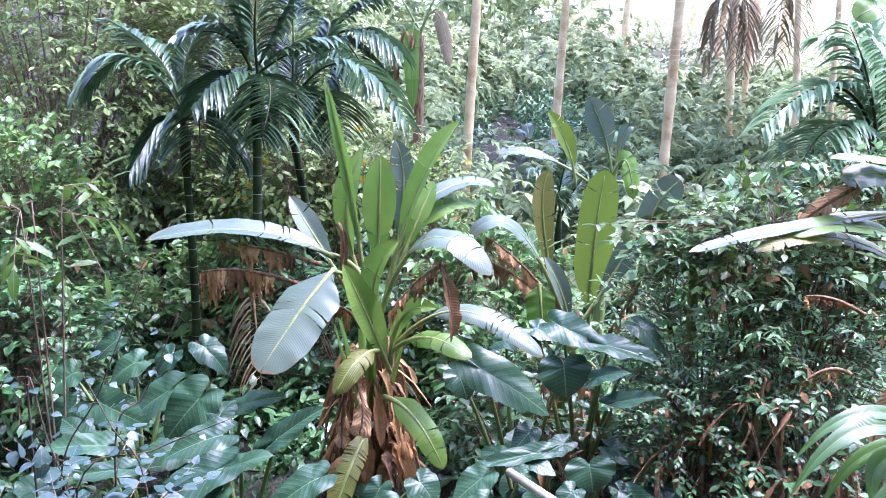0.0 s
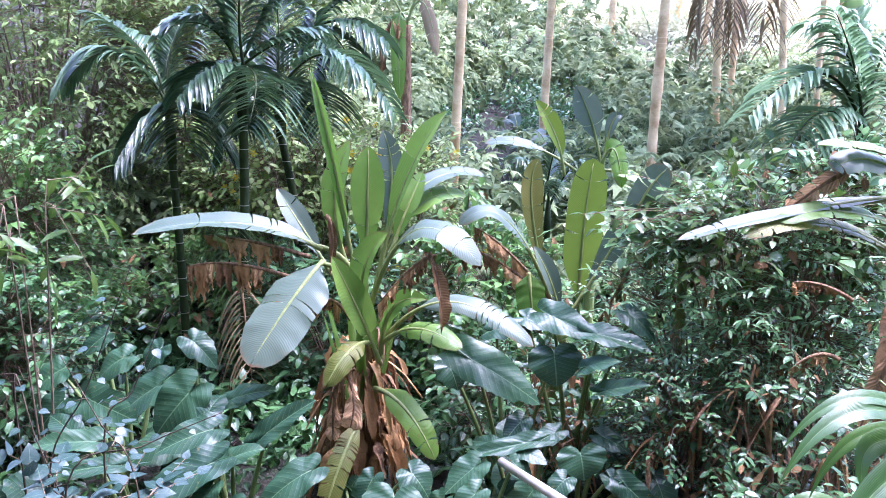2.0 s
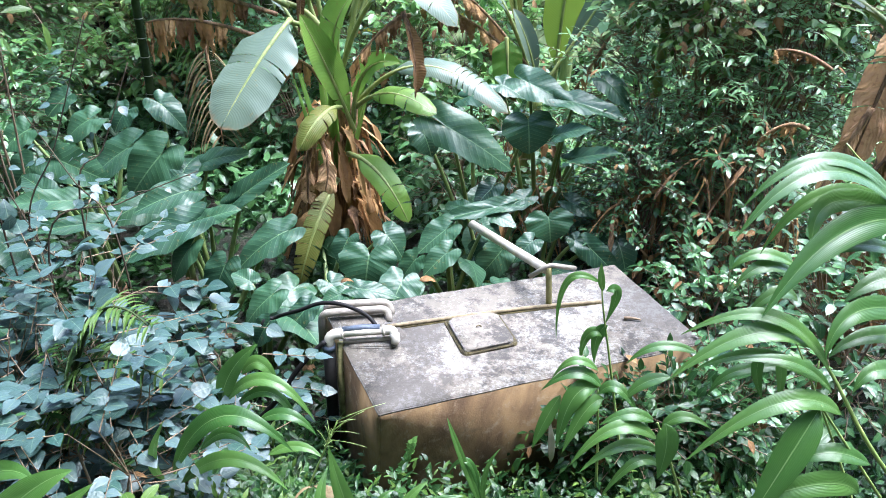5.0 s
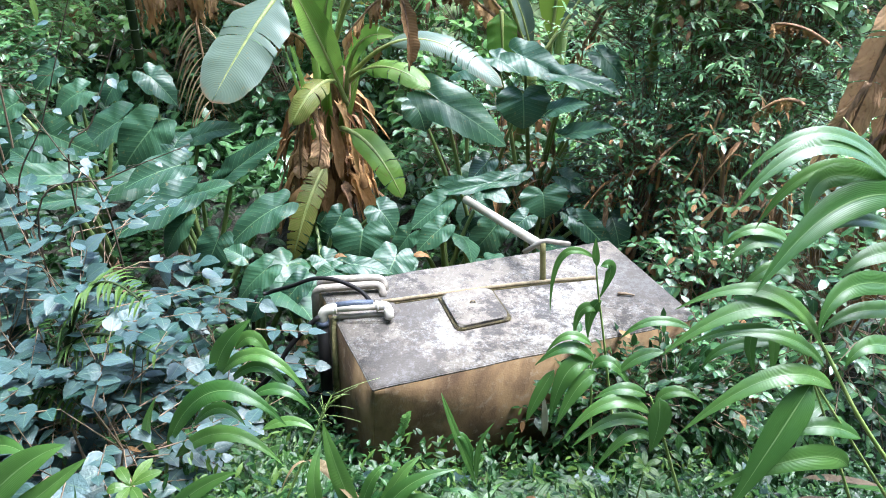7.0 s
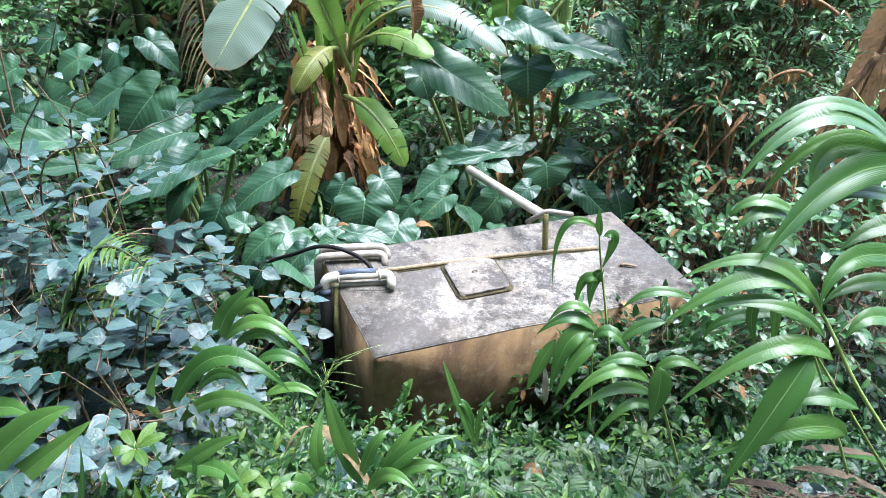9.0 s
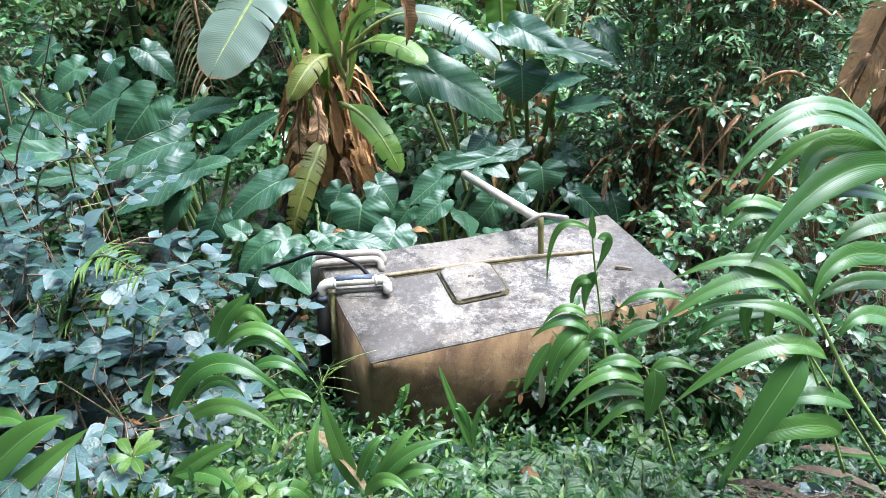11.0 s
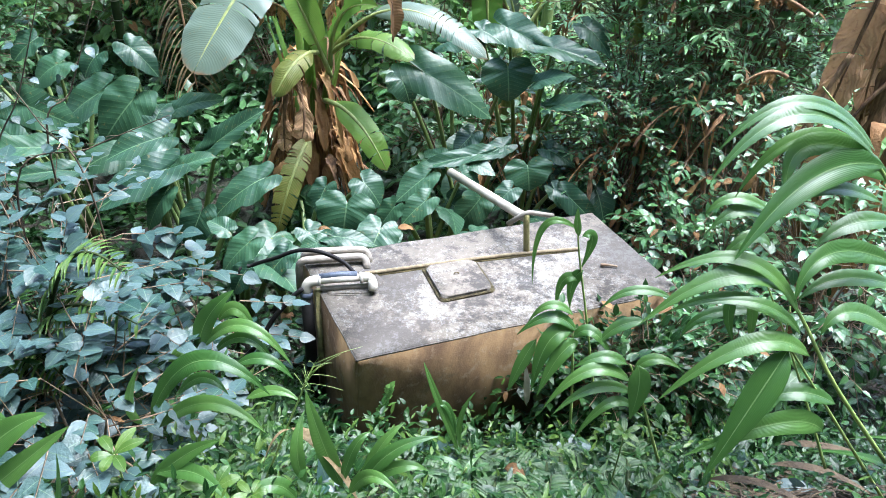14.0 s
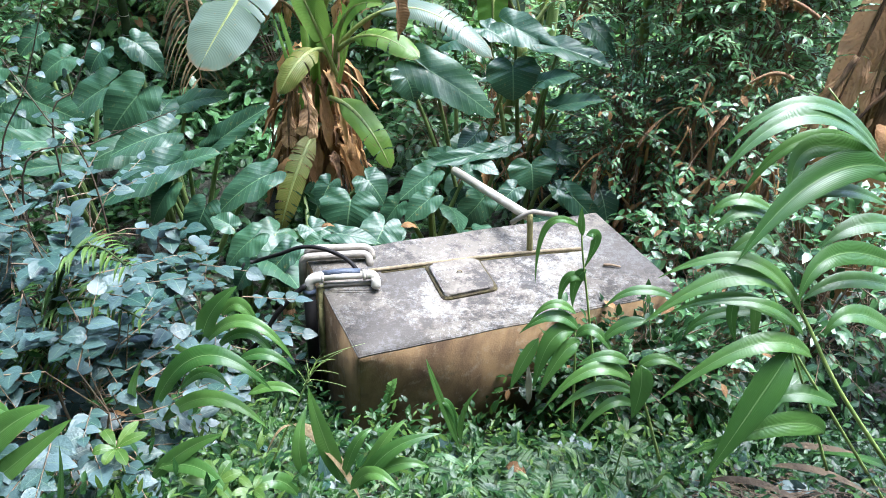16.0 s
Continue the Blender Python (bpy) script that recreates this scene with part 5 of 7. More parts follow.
def areca(at, r, hub, arcs, seed, label, length=0.4, width=0.062, count=30, mat=None):
    rng = np.random.default_rng(seed)
    z = float(ground_z(at[0], at[1]))
    base = np.array([at[0], at[1], z])
    p = thing("areca_palm", base, label, "palm tree", "areca palms")
    hub = np.array(hub, float)
    top = hub - (0, 0, 0.5)
    height = top[2] - z
    cv = bezier([base - (0, 0, 0.1), (base + top) / 2 + (0.03, 0, 0), top], 24)
    part("trunk", tube(cv, (r, r * 0.8), 12), M_PALM_STEM, p)
    for k in range(int(height / 0.17)):
        s = (k + 0.5) / int(height / 0.17)
        c = np.array([np.interp(s, np.linspace(0, 1, 24), cv[:, i]) for i in range(3)])
        part("ring", tube([c - (0, 0, 0.004), c + (0, 0, 0.004)], r * (1 - 0.2 * s) + 0.003, 12), M_RING, p)
    part("crownshaft", tube([top - (0, 0, 0.02), top + (0, 0, 0.25), top + (0, 0, 0.55)], np.array([r * 0.95, r * 1.2, r * 0.5]), 12), M_PALM_STEM, p, "smooth green crownshaft")
    for k, (b, c) in enumerate(arcs):
        frond(p, hub + rng.normal(0, 0.03, 3) - (0, 0, 0.05), b, c, count, length, width, seed * 30 + k, mat, rng.uniform(0.35, 0.65), 0.16, 0.7, True)
    return p


A_LABEL = "slender areca palm with a ringed green trunk and drooping fronds"
areca((-2.95, 7.2), 0.045, (-2.88, 7.00, 2.83),
      [((-3.24, 6.85, 3.78), (-3.75, 6.70, 3.00)), ((-2.92, 7.10, 3.41), (-3.65, 7.20, 3.71)), ((-2.54, 7.00, 3.22), (-2.17, 7.00, 3.27)), ((-2.51, 6.60, 3.10), (-2.44, 6.20, 2.48)), ((-3.01, 6.85, 2.90), (-3.28, 6.70, 2.28)), ((-2.42, 7.10, 2.89), (-2.41, 7.20, 2.31)), ((-3.01, 7.20, 3.38), (-2.74, 7.40, 3.80))], 3, A_LABEL)
areca((-2.15, 6.55), 0.05, (-2.07, 6.70, 3.24),
      [((-2.25, 6.55, 3.75), (-2.63, 6.40, 3.51)), ((-2.13, 6.70, 3.76), (-2.33, 6.70, 4.16)), ((-1.81, 6.80, 3.70), (-1.64, 6.90, 4.16)), ((-2.20, 6.45, 3.37), (-2.45, 6.20, 2.94)), ((-1.69, 6.30, 3.32), (-1.80, 5.90, 2.68)), ((-1.71, 6.70, 3.51), (-1.35, 6.70, 3.53)), ((-2.07, 6.55, 3.81), (-1.86, 6.40, 4.21))], 4, A_LABEL)
areca((-1.6, 7.8), 0.05, (-1.96, 7.60, 3.05),
      [((-2.35, 7.75, 3.37), (-2.59, 7.90, 3.62)), ((-1.62, 7.70, 3.42), (-1.60, 7.80, 3.80)), ((-1.79, 7.15, 3.32), (-1.68, 6.70, 2.59)), ((-2.20, 7.35, 3.22), (-2.34, 7.10, 2.65)), ((-1.37, 7.40, 3.86), (-0.70, 7.20, 2.77)), ((-1.95, 7.70, 3.53), (-2.01, 7.80, 4.13)), ((-1.46, 7.30, 3.29), (-1.36, 7.00, 2.68))], 5, A_LABEL)
areca((-1.75, 9.3), 0.06, (-1.8, 9.0, 3.83),
      [((-2.06, 9.0, 4.12), (-2.33, 9.0, 4.12)), ((-1.52, 9.0, 4.12), (-1.25, 9.0, 4.19)), ((-1.29, 8.8, 3.91), (-0.96, 8.7, 3.53)), ((-1.53, 8.6, 3.71), (-1.26, 8.5, 3.14)),
       ((-1.79, 8.6, 3.71), (-1.85, 8.5, 3.14)), ((-2.05, 8.9, 3.79), (-2.24, 8.8, 3.4))], 6, A_LABEL)
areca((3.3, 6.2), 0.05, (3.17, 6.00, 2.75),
      [((2.78, 5.85, 3.64), (2.10, 5.70, 2.85)), ((2.96, 6.00, 3.64), (2.62, 6.00, 3.57)), ((3.06, 6.10, 3.65), (3.00, 6.20, 3.93)), ((2.62, 5.70, 3.20), (2.30, 5.40, 2.57)), ((3.21, 6.10, 3.63), (3.54, 6.20, 3.47)), ((3.05, 6.15, 3.32), (2.53, 6.30, 3.00)), ((2.98, 5.80, 3.25), (2.62, 5.60, 3.65))], 7, "areca palm beside the path, arching fronds paled for light and haze", 0.36, 0.05, 30, M_PALM_HAZED)
areca((0.95, 8.9), 0.04, (0.98, 8.8, 1.7),
      [((0.75, 8.7, 2.3), (0.55, 8.6, 2.25)), ((1.0, 8.7, 2.4), (1.05, 8.6, 2.5)), ((1.2, 8.7, 2.3), (1.4, 8.6, 2.2)), ((0.9, 8.5, 2.2), (0.85, 8.2, 1.9))], 8, "young palm with bright upright fronds", 0.3, 0.04)


def coconut(base_x, base_y, lean, r, seed, label, dry=0, height=9.0):
    z = float(ground_z(base_x, base_y))
    base = np.array([base_x, base_y, z])
    p = thing("coconut_palm", base, label, "palm tree", "coconut palms")
    top = base + (lean * height, 0, height)
    rng = np.random.default_rng(seed)
    n = 40
    cv = bezier([base - (0, 0, 0.2), base + (lean * height * 0.4, 0.1, height * 0.5), top], n)
    rad = np.linspace(r, r * 0.72, n) * (1 + 0.05 * rng.normal(size=n))
    rad[:3] *= (1.35, 1.2, 1.08)
    part("trunk", tube(cv, rad, 12), M_COCO, p)
    for k in range(0, 12):  # old leaf scars
        s = (k + rng.random()) / 12 * 0.6 + 0.02
        c = np.array([np.interp(s, np.linspace(0, 1, n), cv[:, i]) for i in range(3)])
        part("scar", tube([c - (0, 0, 0.006), c + (0, 0, 0.006)], float(np.interp(s, np.linspace(0, 1, n), rad)) + 0.002, 12), M_COCO, p)
    for k in range(8):
        a = k * 2.399 + seed
        w = np.array([math.cos(a), math.sin(a), 0])
        ln = rng.uniform(2.4, 3.2)
        rise = rng.uniform(0.1, 0.9)
        frond(p, top, top + w * ln * 0.45 + (0, 0, rise * ln * 0.7), top + w * ln + (0, 0, (rise - 0.7) * ln), 24, 0.8, 0.07, seed * 20 + k, None, 0.6)
    for k in range(dry):  # dead fronds that hang along the trunk
        a = rng.uniform(0, 6.28)
        s = base + (lean * dry_at(z) + 0.12 * math.cos(a), 0.12 * math.sin(a), dry_at(z))
        e = s + (0.35 * math.cos(a), 0.25 * math.sin(a), -1.5)
        frond(p, s, s + (0.45 * math.cos(a), 0.35 * math.sin(a), 0.2), e, 16, 0.5, 0.05, seed * 70 + k, M_PALM_DRY, 0.8)
    return p


def dry_at(z):
    return 5.3 - z


C_LABEL = "tall coconut palm with a pale grey-pink bark trunk"
coconut(-0.28, 12.0, 0.042, 0.084, 1, C_LABEL)
coconut(1.57, 16.0, 0.034, 0.093, 2, C_LABEL)
coconut(3.32, 13.5, 0.026, 0.100, 3, C_LABEL)
coconut(5.60, 17.0, -0.050, 0.106, 4, "coconut palm with dry brown fronds hanging along its trunk", 8)
coconut(6.21, 18.0, -0.004, 0.084, 5, C_LABEL)
coconut(7.24, 24.0, 0.088, 0.102, 6, C_LABEL)
coconut(6.34, 15.0, -0.094, 0.076, 7, "thin dark-barked palm on the hillside", 3)
coconut(6.51, 14.0, -0.048, 0.054, 8, "thin young coconut palm with a pale trunk")
coconut(6.92, 14.3, -0.033, 0.044, 9, "thin young coconut palm with a pale trunk")
coconut(4.75, 26.0, 0.020, 0.121, 10, C_LABEL)
coconut(10.84, 28.0, -0.004, 0.152, 11, C_LABEL)
coconut(10.50, 30.0, 0.032, 0.140, 12, C_LABEL)
coconut(8.63, 32.0, -0.052, 0.149, 13, C_LABEL)


# ---- broad-bladed palm grass ----
def grass_blade(plant, a, b, c, width, seed, mat=None, face=(0, -0.15, 1)):
    return part("blade", blade([a, b, c], width, 20, 9, 0.32, 0.2, 0.015, 0.022, "lance", face, 0, 0, seed), mat or M_GRASS, plant)


def grass_clump(at, n, reach, width, seed, label="clump of broad ribbed palm grass blades arching over", facing=None, height=0.6):
    rng = np.random.default_rng(seed)
    z = float(ground_z(at[0], at[1])) if len(at) < 3 else at[2]
    base = np.array([at[0], at[1], z])
    p = thing("palm_grass", base, label, "grass", "palm grass")
    culms = max(2, n // 4)
    for c in range(culms):
        a = rng.uniform(0, 6.28)
        tip = base + (0.25 * reach * math.cos(a), 0.25 * reach * math.sin(a), height * rng.uniform(0.6, 1.1))
        cv = bezier([base, base * 0.5 + tip * 0.5 + (0, 0, 0.05), tip], 8)
        part("culm", tube(cv, (0.008, 0.004), 6), M_GRASS_STEM, p)
        for k in range(n // culms):
            s = 0.25 + 0.75 * (k + rng.random() * 0.5) / (n // culms)
            q = np.array([np.interp(s, np.linspace(0, 1, 8), cv[:, i]) for i in range(3)])
            b = rng.uniform(0, 6.28) if facing is None else facing + rng.normal(0, 0.8)
            w = np.array([math.cos(b), math.sin(b), 0])
            ln = reach * rng.uniform(0.7, 1.15)
            grass_blade(p, q, q + w * ln * 0.45 + (0, 0, ln * rng.uniform(0.3, 0.6)), q + w * ln + (0, 0, ln * rng.uniform(-0.45, 0.1)), width * rng.uniform(0.7, 1.2), seed * 40 + c * 9 + k)
    return p


def right_grass():
    """Tall palm grass at the path's side: leaning culms and the blades that arch from them."""
    base = np.array([1.95, 2.0, float(ground_z(1.95, 2.0))])
    p = thing("palm_grass", base, "tall palm grass with wide glossy ribbed blades arching to one side", "grass", "palm grass")
    part("culm", tube([(2.21, 2.10, 0.96), (1.83, 2.20, 1.64), (1.59, 2.25, 1.94), (1.38, 2.30, 2.14)], (0.012, 0.003), 7, 16), M_GRASS_STEM, p)
    grass_blade(p, (1.62, 2.25, 1.93), (1.24, 2.20, 2.30), (1.02, 2.15, 1.96), 0.063, 301, None, (0, -0.5, 0.85))
    grass_blade(p, (1.60, 2.22, 1.93), (1.21, 2.17, 2.28), (0.98, 2.05, 1.90), 0.080, 302, None, (0, -0.5, 0.85))
    grass_blade(p, (1.67, 2.30, 1.87), (1.28, 2.25, 2.14), (1.15, 2.20, 1.76), 0.062, 303, None, (-0.1, -0.75, 0.7))
    grass_blade(p, (1.65, 2.25, 1.90), (1.23, 2.23, 2.07), (1.27, 2.10, 1.83), 0.087, 304, None, (-0.1, -0.75, 0.7))
    grass_blade(p, (1.64, 2.20, 1.90), (1.32, 2.12, 2.02), (1.09, 1.95, 1.67), 0.119, 305, None, (-0.2, -0.8, 0.6))
    grass_blade(p, (1.68, 2.20, 1.76), (1.42, 2.15, 1.90), (1.27, 2.10, 1.78), 0.062, 306, None, (0, -0.5, 0.85))
    grass_blade(p, (1.78, 2.30, 1.79), (1.48, 2.32, 1.94), (1.45, 2.25, 1.80), 0.082, 307, None, (-0.1, -0.75, 0.7))
    grass_blade(p, (1.77, 2.10, 1.56), (1.34, 2.00, 1.79), (1.31, 1.90, 1.54), 0.088, 308, None, (-0.1, -0.75, 0.7))
    grass_blade(p, (1.85, 2.30, 1.62), (1.62, 2.25, 1.69), (1.51, 2.20, 1.57), 0.085, 309, None, (0, -0.5, 0.85))
    grass_blade(p, (1.82, 2.10, 1.46), (1.50, 2.05, 1.60), (1.39, 2.00, 1.47), 0.073, 310, None, (0, -0.5, 0.85))
    grass_blade(p, (1.83, 2.00, 1.30), (1.50, 1.95, 1.57), (1.45, 1.90, 1.40), 0.080, 311, None, (0, -0.5, 0.85))
    base = np.array([1.5, 1.9, float(ground_z(1.5, 1.9))])
    p = thing("palm_grass", base, "leaning palm grass with wide glossy blades and one broad drooping leaf", "grass", "palm grass")
    part("culm", tube([(1.79, 1.75, 0.92), (1.54, 1.85, 1.21), (1.39, 1.95, 1.43), (1.29, 2.00, 1.54)], (0.009, 0.005), 7, 16), M_GRASS_STEM, p)
    part("culm", tube([(1.88, 1.75, 0.69), (1.49, 1.80, 1.17), (1.32, 1.85, 1.38)], (0.007, 0.004), 7, 16), M_GRASS_STEM, p)
    part("culm", tube([(1.62, 1.80, 0.82), (1.43, 1.95, 1.24), (1.27, 2.05, 1.52)], (0.006, 0.003), 7, 16), M_GRASS_STEM, p)
    grass_blade(p, (1.38, 1.95, 1.44), (1.15, 1.98, 1.80), (0.87, 2.02, 1.53), 0.062, 312, None, (0, -0.5, 0.85))
    grass_blade(p, (1.32, 1.97, 1.52), (1.09, 1.96, 1.72), (0.82, 1.92, 1.41), 0.079, 313, None, (0, -0.5, 0.85))
    grass_blade(p, (1.34, 1.93, 1.41), (1.11, 1.94, 1.60), (0.93, 1.98, 1.41), 0.059, 314, None, (0, -0.5, 0.85))
    grass_blade(p, (1.38, 1.90, 1.39), (1.22, 1.89, 1.60), (0.98, 1.92, 1.49), 0.048, 315, None, (0, -0.5, 0.85))
    grass_blade(p, (1.43, 1.88, 1.31), (1.19, 1.84, 1.55), (0.90, 1.80, 1.16), 0.078, 316, None, (0, -0.5, 0.85))
    grass_blade(p, (1.33, 1.86, 1.36), (1.23, 1.76, 1.27), (1.08, 1.66, 0.94), 0.122, 317, None, (-0.3, -0.9, 0.3))
    grass_blade(p, (1.51, 1.76, 1.06), (1.38, 1.74, 1.23), (1.02, 1.72, 0.97), 0.091, 318, None, (-0.1, -0.75, 0.7))
    grass_blade(p, (1.54, 1.80, 1.16), (1.36, 1.80, 1.28), (1.25, 1.80, 1.14), 0.071, 319, None, (0, -0.5, 0.85))
    grass_blade(p, (1.35, 2.30, 1.65), (1.18, 2.30, 1.76), (1.11, 2.30, 1.63), 0.056, 320, None, (0, -0.5, 0.85))
    grass_blade(p, (1.35, 2.30, 1.62), (1.20, 2.28, 1.72), (1.12, 2.25, 1.59), 0.060, 321, None, (0, -0.5, 0.85))
    grass_blade(p, (1.37, 2.25, 1.53), (1.26, 2.22, 1.66), (1.16, 2.20, 1.48), 0.060, 322, None, (0, -0.5, 0.85))
    grass_blade(p, (1.36, 2.10, 1.33), (1.09, 2.11, 1.36), (1.05, 2.08, 1.21), 0.048, 323, None, (0, -0.5, 0.85))
    grass_blade(p, (1.22, 2.10, 1.40), (1.17, 2.08, 1.36), (1.24, 2.05, 1.22), 0.048, 324, None, (-0.1, -0.75, 0.7))
    grass_blade(p, (1.27, 2.10, 1.40), (1.30, 2.08, 1.34), (1.30, 2.05, 1.22), 0.045, 325, None, (-0.1, -0.75, 0.7))
    base = np.array([0.95, 2.1, float(ground_z(0.95, 2.1))])
    p = thing("palm_grass", base, "palm grass with short broad blades before the tank wall", "grass", "palm grass")
    part("culm", tube([(1.05, 1.95, 0.66), (0.92, 2.00, 0.99), (0.86, 2.02, 1.12)], (0.007, 0.004), 7, 16), M_GRASS_STEM, p)
    grass_blade(p, (0.85, 2.02, 1.12), (0.75, 2.02, 1.20), (0.65, 2.02, 1.10), 0.054, 326, None, (0, -0.5, 0.85))
    grass_blade(p, (0.87, 2.00, 1.05), (0.69, 1.99, 1.24), (0.54, 1.95, 0.95), 0.058, 327, None, (0, -0.5, 0.85))
    grass_blade(p, (0.89, 2.00, 0.99), (0.73, 1.99, 1.11), (0.58, 1.94, 0.93), 0.051, 328, None, (0, -0.5, 0.85))
    grass_blade(p, (0.90, 1.98, 0.93), (0.79, 1.97, 1.07), (0.67, 1.92, 0.81), 0.044, 329, None, (0, -0.5, 0.85))
    grass_blade(p, (0.88, 2.00, 1.14), (0.90, 1.95, 1.09), (0.88, 1.94, 0.92), 0.091, 330, None, (-0.1, -0.75, 0.7))
    grass_blade(p, (0.88, 2.02, 1.09), (0.94, 2.03, 1.20), (1.05, 2.00, 1.12), 0.048, 331, None, (0, -0.5, 0.85))
    base = np.array([0.6, 2.3, float(ground_z(0.6, 2.3))])
    p = thing("palm_grass", base, "palm grass clump with broad blades against the tank", "grass", "palm grass")
    part("culm", tube([(0.74, 2.20, 0.57), (0.71, 2.22, 0.89), (0.68, 2.25, 1.09)], (0.007, 0.004), 7, 16), M_GRASS_STEM, p)
    grass_blade(p, (0.69, 2.25, 1.08), (0.55, 2.20, 1.17), (0.53, 2.15, 0.85), 0.086, 332, None, (-0.1, -0.75, 0.7))
    grass_blade(p, (0.71, 2.22, 1.05), (0.63, 2.19, 1.08), (0.55, 2.12, 0.85), 0.070, 333, None, (-0.1, -0.75, 0.7))
    grass_blade(p, (0.70, 2.25, 1.08), (0.59, 2.25, 1.24), (0.46, 2.25, 1.06), 0.057, 334, None, (0, -0.5, 0.85))
    grass_blade(p, (0.54, 2.25, 1.04), (0.47, 2.19, 0.95), (0.44, 2.18, 0.81), 0.058, 335, None, (-0.1, -0.75, 0.7))
    grass_blade(p, (0.68, 2.22, 1.07), (0.74, 2.22, 1.20), (0.84, 2.15, 1.02), 0.053, 336, None, (0, -0.5, 0.85))
    grass_blade(p, (0.68, 2.27, 1.15), (0.57, 2.27, 1.27), (0.50, 2.27, 1.11), 0.040, 337, None, (0, -0.5, 0.85))
    grass_blade(p, (1.05, 2.25, 1.27), (0.87, 2.25, 1.36), (0.78, 2.25, 1.21), 0.044, 338, None, (0, -0.5, 0.85))
    grass_blade(p, (0.95, 2.20, 1.19), (0.83, 2.21, 1.18), (0.77, 2.18, 1.07), 0.053, 339, None, (0, -0.5, 0.85))
    return p


right_grass()
GL = "clump of broad ribbed palm grass blades arching over"
grass_clump((2.1, 2.9), 14, 0.5, 0.07, 72, GL, 3.1, 0.7)
grass_clump((1.9, 1.6), 5, 0.45, 0.06, 77, GL, 2.7, 0.6)


def left_grass():
    base = np.array([-1.05, 2.2, float(ground_z(-1.05, 2.2))])
    p = thing("palm_grass", base, "palm grass with wide ribbed blades beside the waxy shrub", "grass", "palm grass")
    part("culm", tube([(-1.10, 2.00, 0.25), (-1.04, 2.05, 0.56), (-1.00, 2.10, 0.78)], (0.01, 0.006), 7, 16), M_GRASS_STEM, p)
    grass_blade(p, (-1.01, 2.05, 0.73), (-0.77, 2.00, 1.33), (-0.50, 1.95, 0.99), 0.094, 340, None, (0, -0.5, 0.85))
    grass_blade(p, (-0.63, 2.02, 1.06), (-0.50, 2.00, 1.18), (-0.41, 1.98, 1.04), 0.050, 341, None, (0, -0.5, 0.85))
    grass_blade(p, (-0.97, 2.02, 0.71), (-0.73, 1.99, 1.04), (-0.52, 1.92, 0.81), 0.069, 342, None, (0, -0.5, 0.85))
    grass_blade(p, (-0.62, 2.05, 0.85), (-0.49, 2.06, 0.95), (-0.40, 2.02, 0.88), 0.045, 343, None, (0, -0.5, 0.85))
    grass_blade(p, (-1.02, 2.00, 0.75), (-1.07, 1.95, 0.88), (-0.93, 1.90, 1.16), 0.054, 344, None, (-0.1, -0.75, 0.7))
    grass_blade(p, (-0.88, 2.05, 0.87), (-0.74, 2.00, 1.10), (-0.65, 1.95, 0.98), 0.052, 345, None, (0, -0.5, 0.85))
    base = np.array([-0.92, 2.6, float(ground_z(-0.92, 2.6))])
    p = thing("palm_grass", base, "palm grass with wide ribbed blades near the tank's pipes", "grass", "palm grass")
    grass_blade(p, (-0.94, 2.50, 0.70), (-0.89, 2.46, 0.94), (-0.75, 2.50, 1.04), 0.101, 346, None, (-0.1, -0.75, 0.7))
    grass_blade(p, (-0.92, 2.48, 0.72), (-0.69, 2.42, 1.10), (-0.49, 2.35, 0.76), 0.067, 347, None, (0, -0.5, 0.85))
    grass_blade(p, (-0.86, 2.45, 0.72), (-0.67, 2.40, 1.01), (-0.55, 2.35, 0.72), 0.054, 348, None, (0, -0.5, 0.85))
    grass_blade(p, (-0.83, 2.50, 0.87), (-0.74, 2.52, 1.04), (-0.65, 2.45, 0.83), 0.068, 349, None, (-0.1, -0.75, 0.7))
    grass_blade(p, (-0.89, 2.40, 0.69), (-0.97, 2.42, 0.88), (-1.04, 2.35, 0.70), 0.060, 350, None, (0, -0.5, 0.85))
    base = np.array([-1.35, 1.5, float(ground_z(-1.35, 1.5))])
    p = thing("palm_grass", base, "palm grass with long dark ribbed blades low on the bank", "grass", "palm grass")
    grass_blade(p, (-1.48, 1.50, 0.90), (-1.21, 1.51, 1.26), (-1.08, 1.55, 1.28), 0.117, 351, None, (-0.1, -0.75, 0.7))
    grass_blade(p, (-1.46, 1.45, 0.85), (-1.16, 1.48, 1.13), (-1.00, 1.52, 1.26), 0.081, 352, None, (-0.1, -0.75, 0.7))
    grass_blade(p, (-1.46, 1.60, 1.11), (-1.32, 1.62, 1.27), (-1.19, 1.55, 1.23), 0.074, 353, None, (0, -0.5, 0.85))
    grass_blade(p, (-0.87, 1.65, 0.83), (-0.73, 1.65, 1.02), (-0.60, 1.65, 1.07), 0.063, 354, None, (-0.1, -0.75, 0.7))
    grass_blade(p, (-0.84, 1.65, 0.89), (-0.67, 1.63, 1.00), (-0.55, 1.50, 0.95), 0.062, 355, None, (0, -0.5, 0.85))
    grass_blade(p, (-1.03, 1.35, 0.99), (-0.96, 1.35, 1.19), (-0.94, 1.35, 1.35), 0.024, 356, None, (-0.4, -0.9, 0.1))
    base = np.array([-0.3, 1.85, float(ground_z(-0.3, 1.85))])
    p = thing("palm_grass", base, "young palm grass with broad blades by the tank corner", "grass", "palm grass")
    grass_blade(p, (-0.21, 1.75, 0.71), (-0.29, 1.76, 0.96), (-0.34, 1.85, 1.10), 0.075, 357, None, (-0.1, -0.75, 0.7))
    grass_blade(p, (-0.34, 1.72, 0.77), (-0.39, 1.72, 0.94), (-0.35, 1.85, 1.01), 0.056, 358, None, (-0.1, -0.75, 0.7))
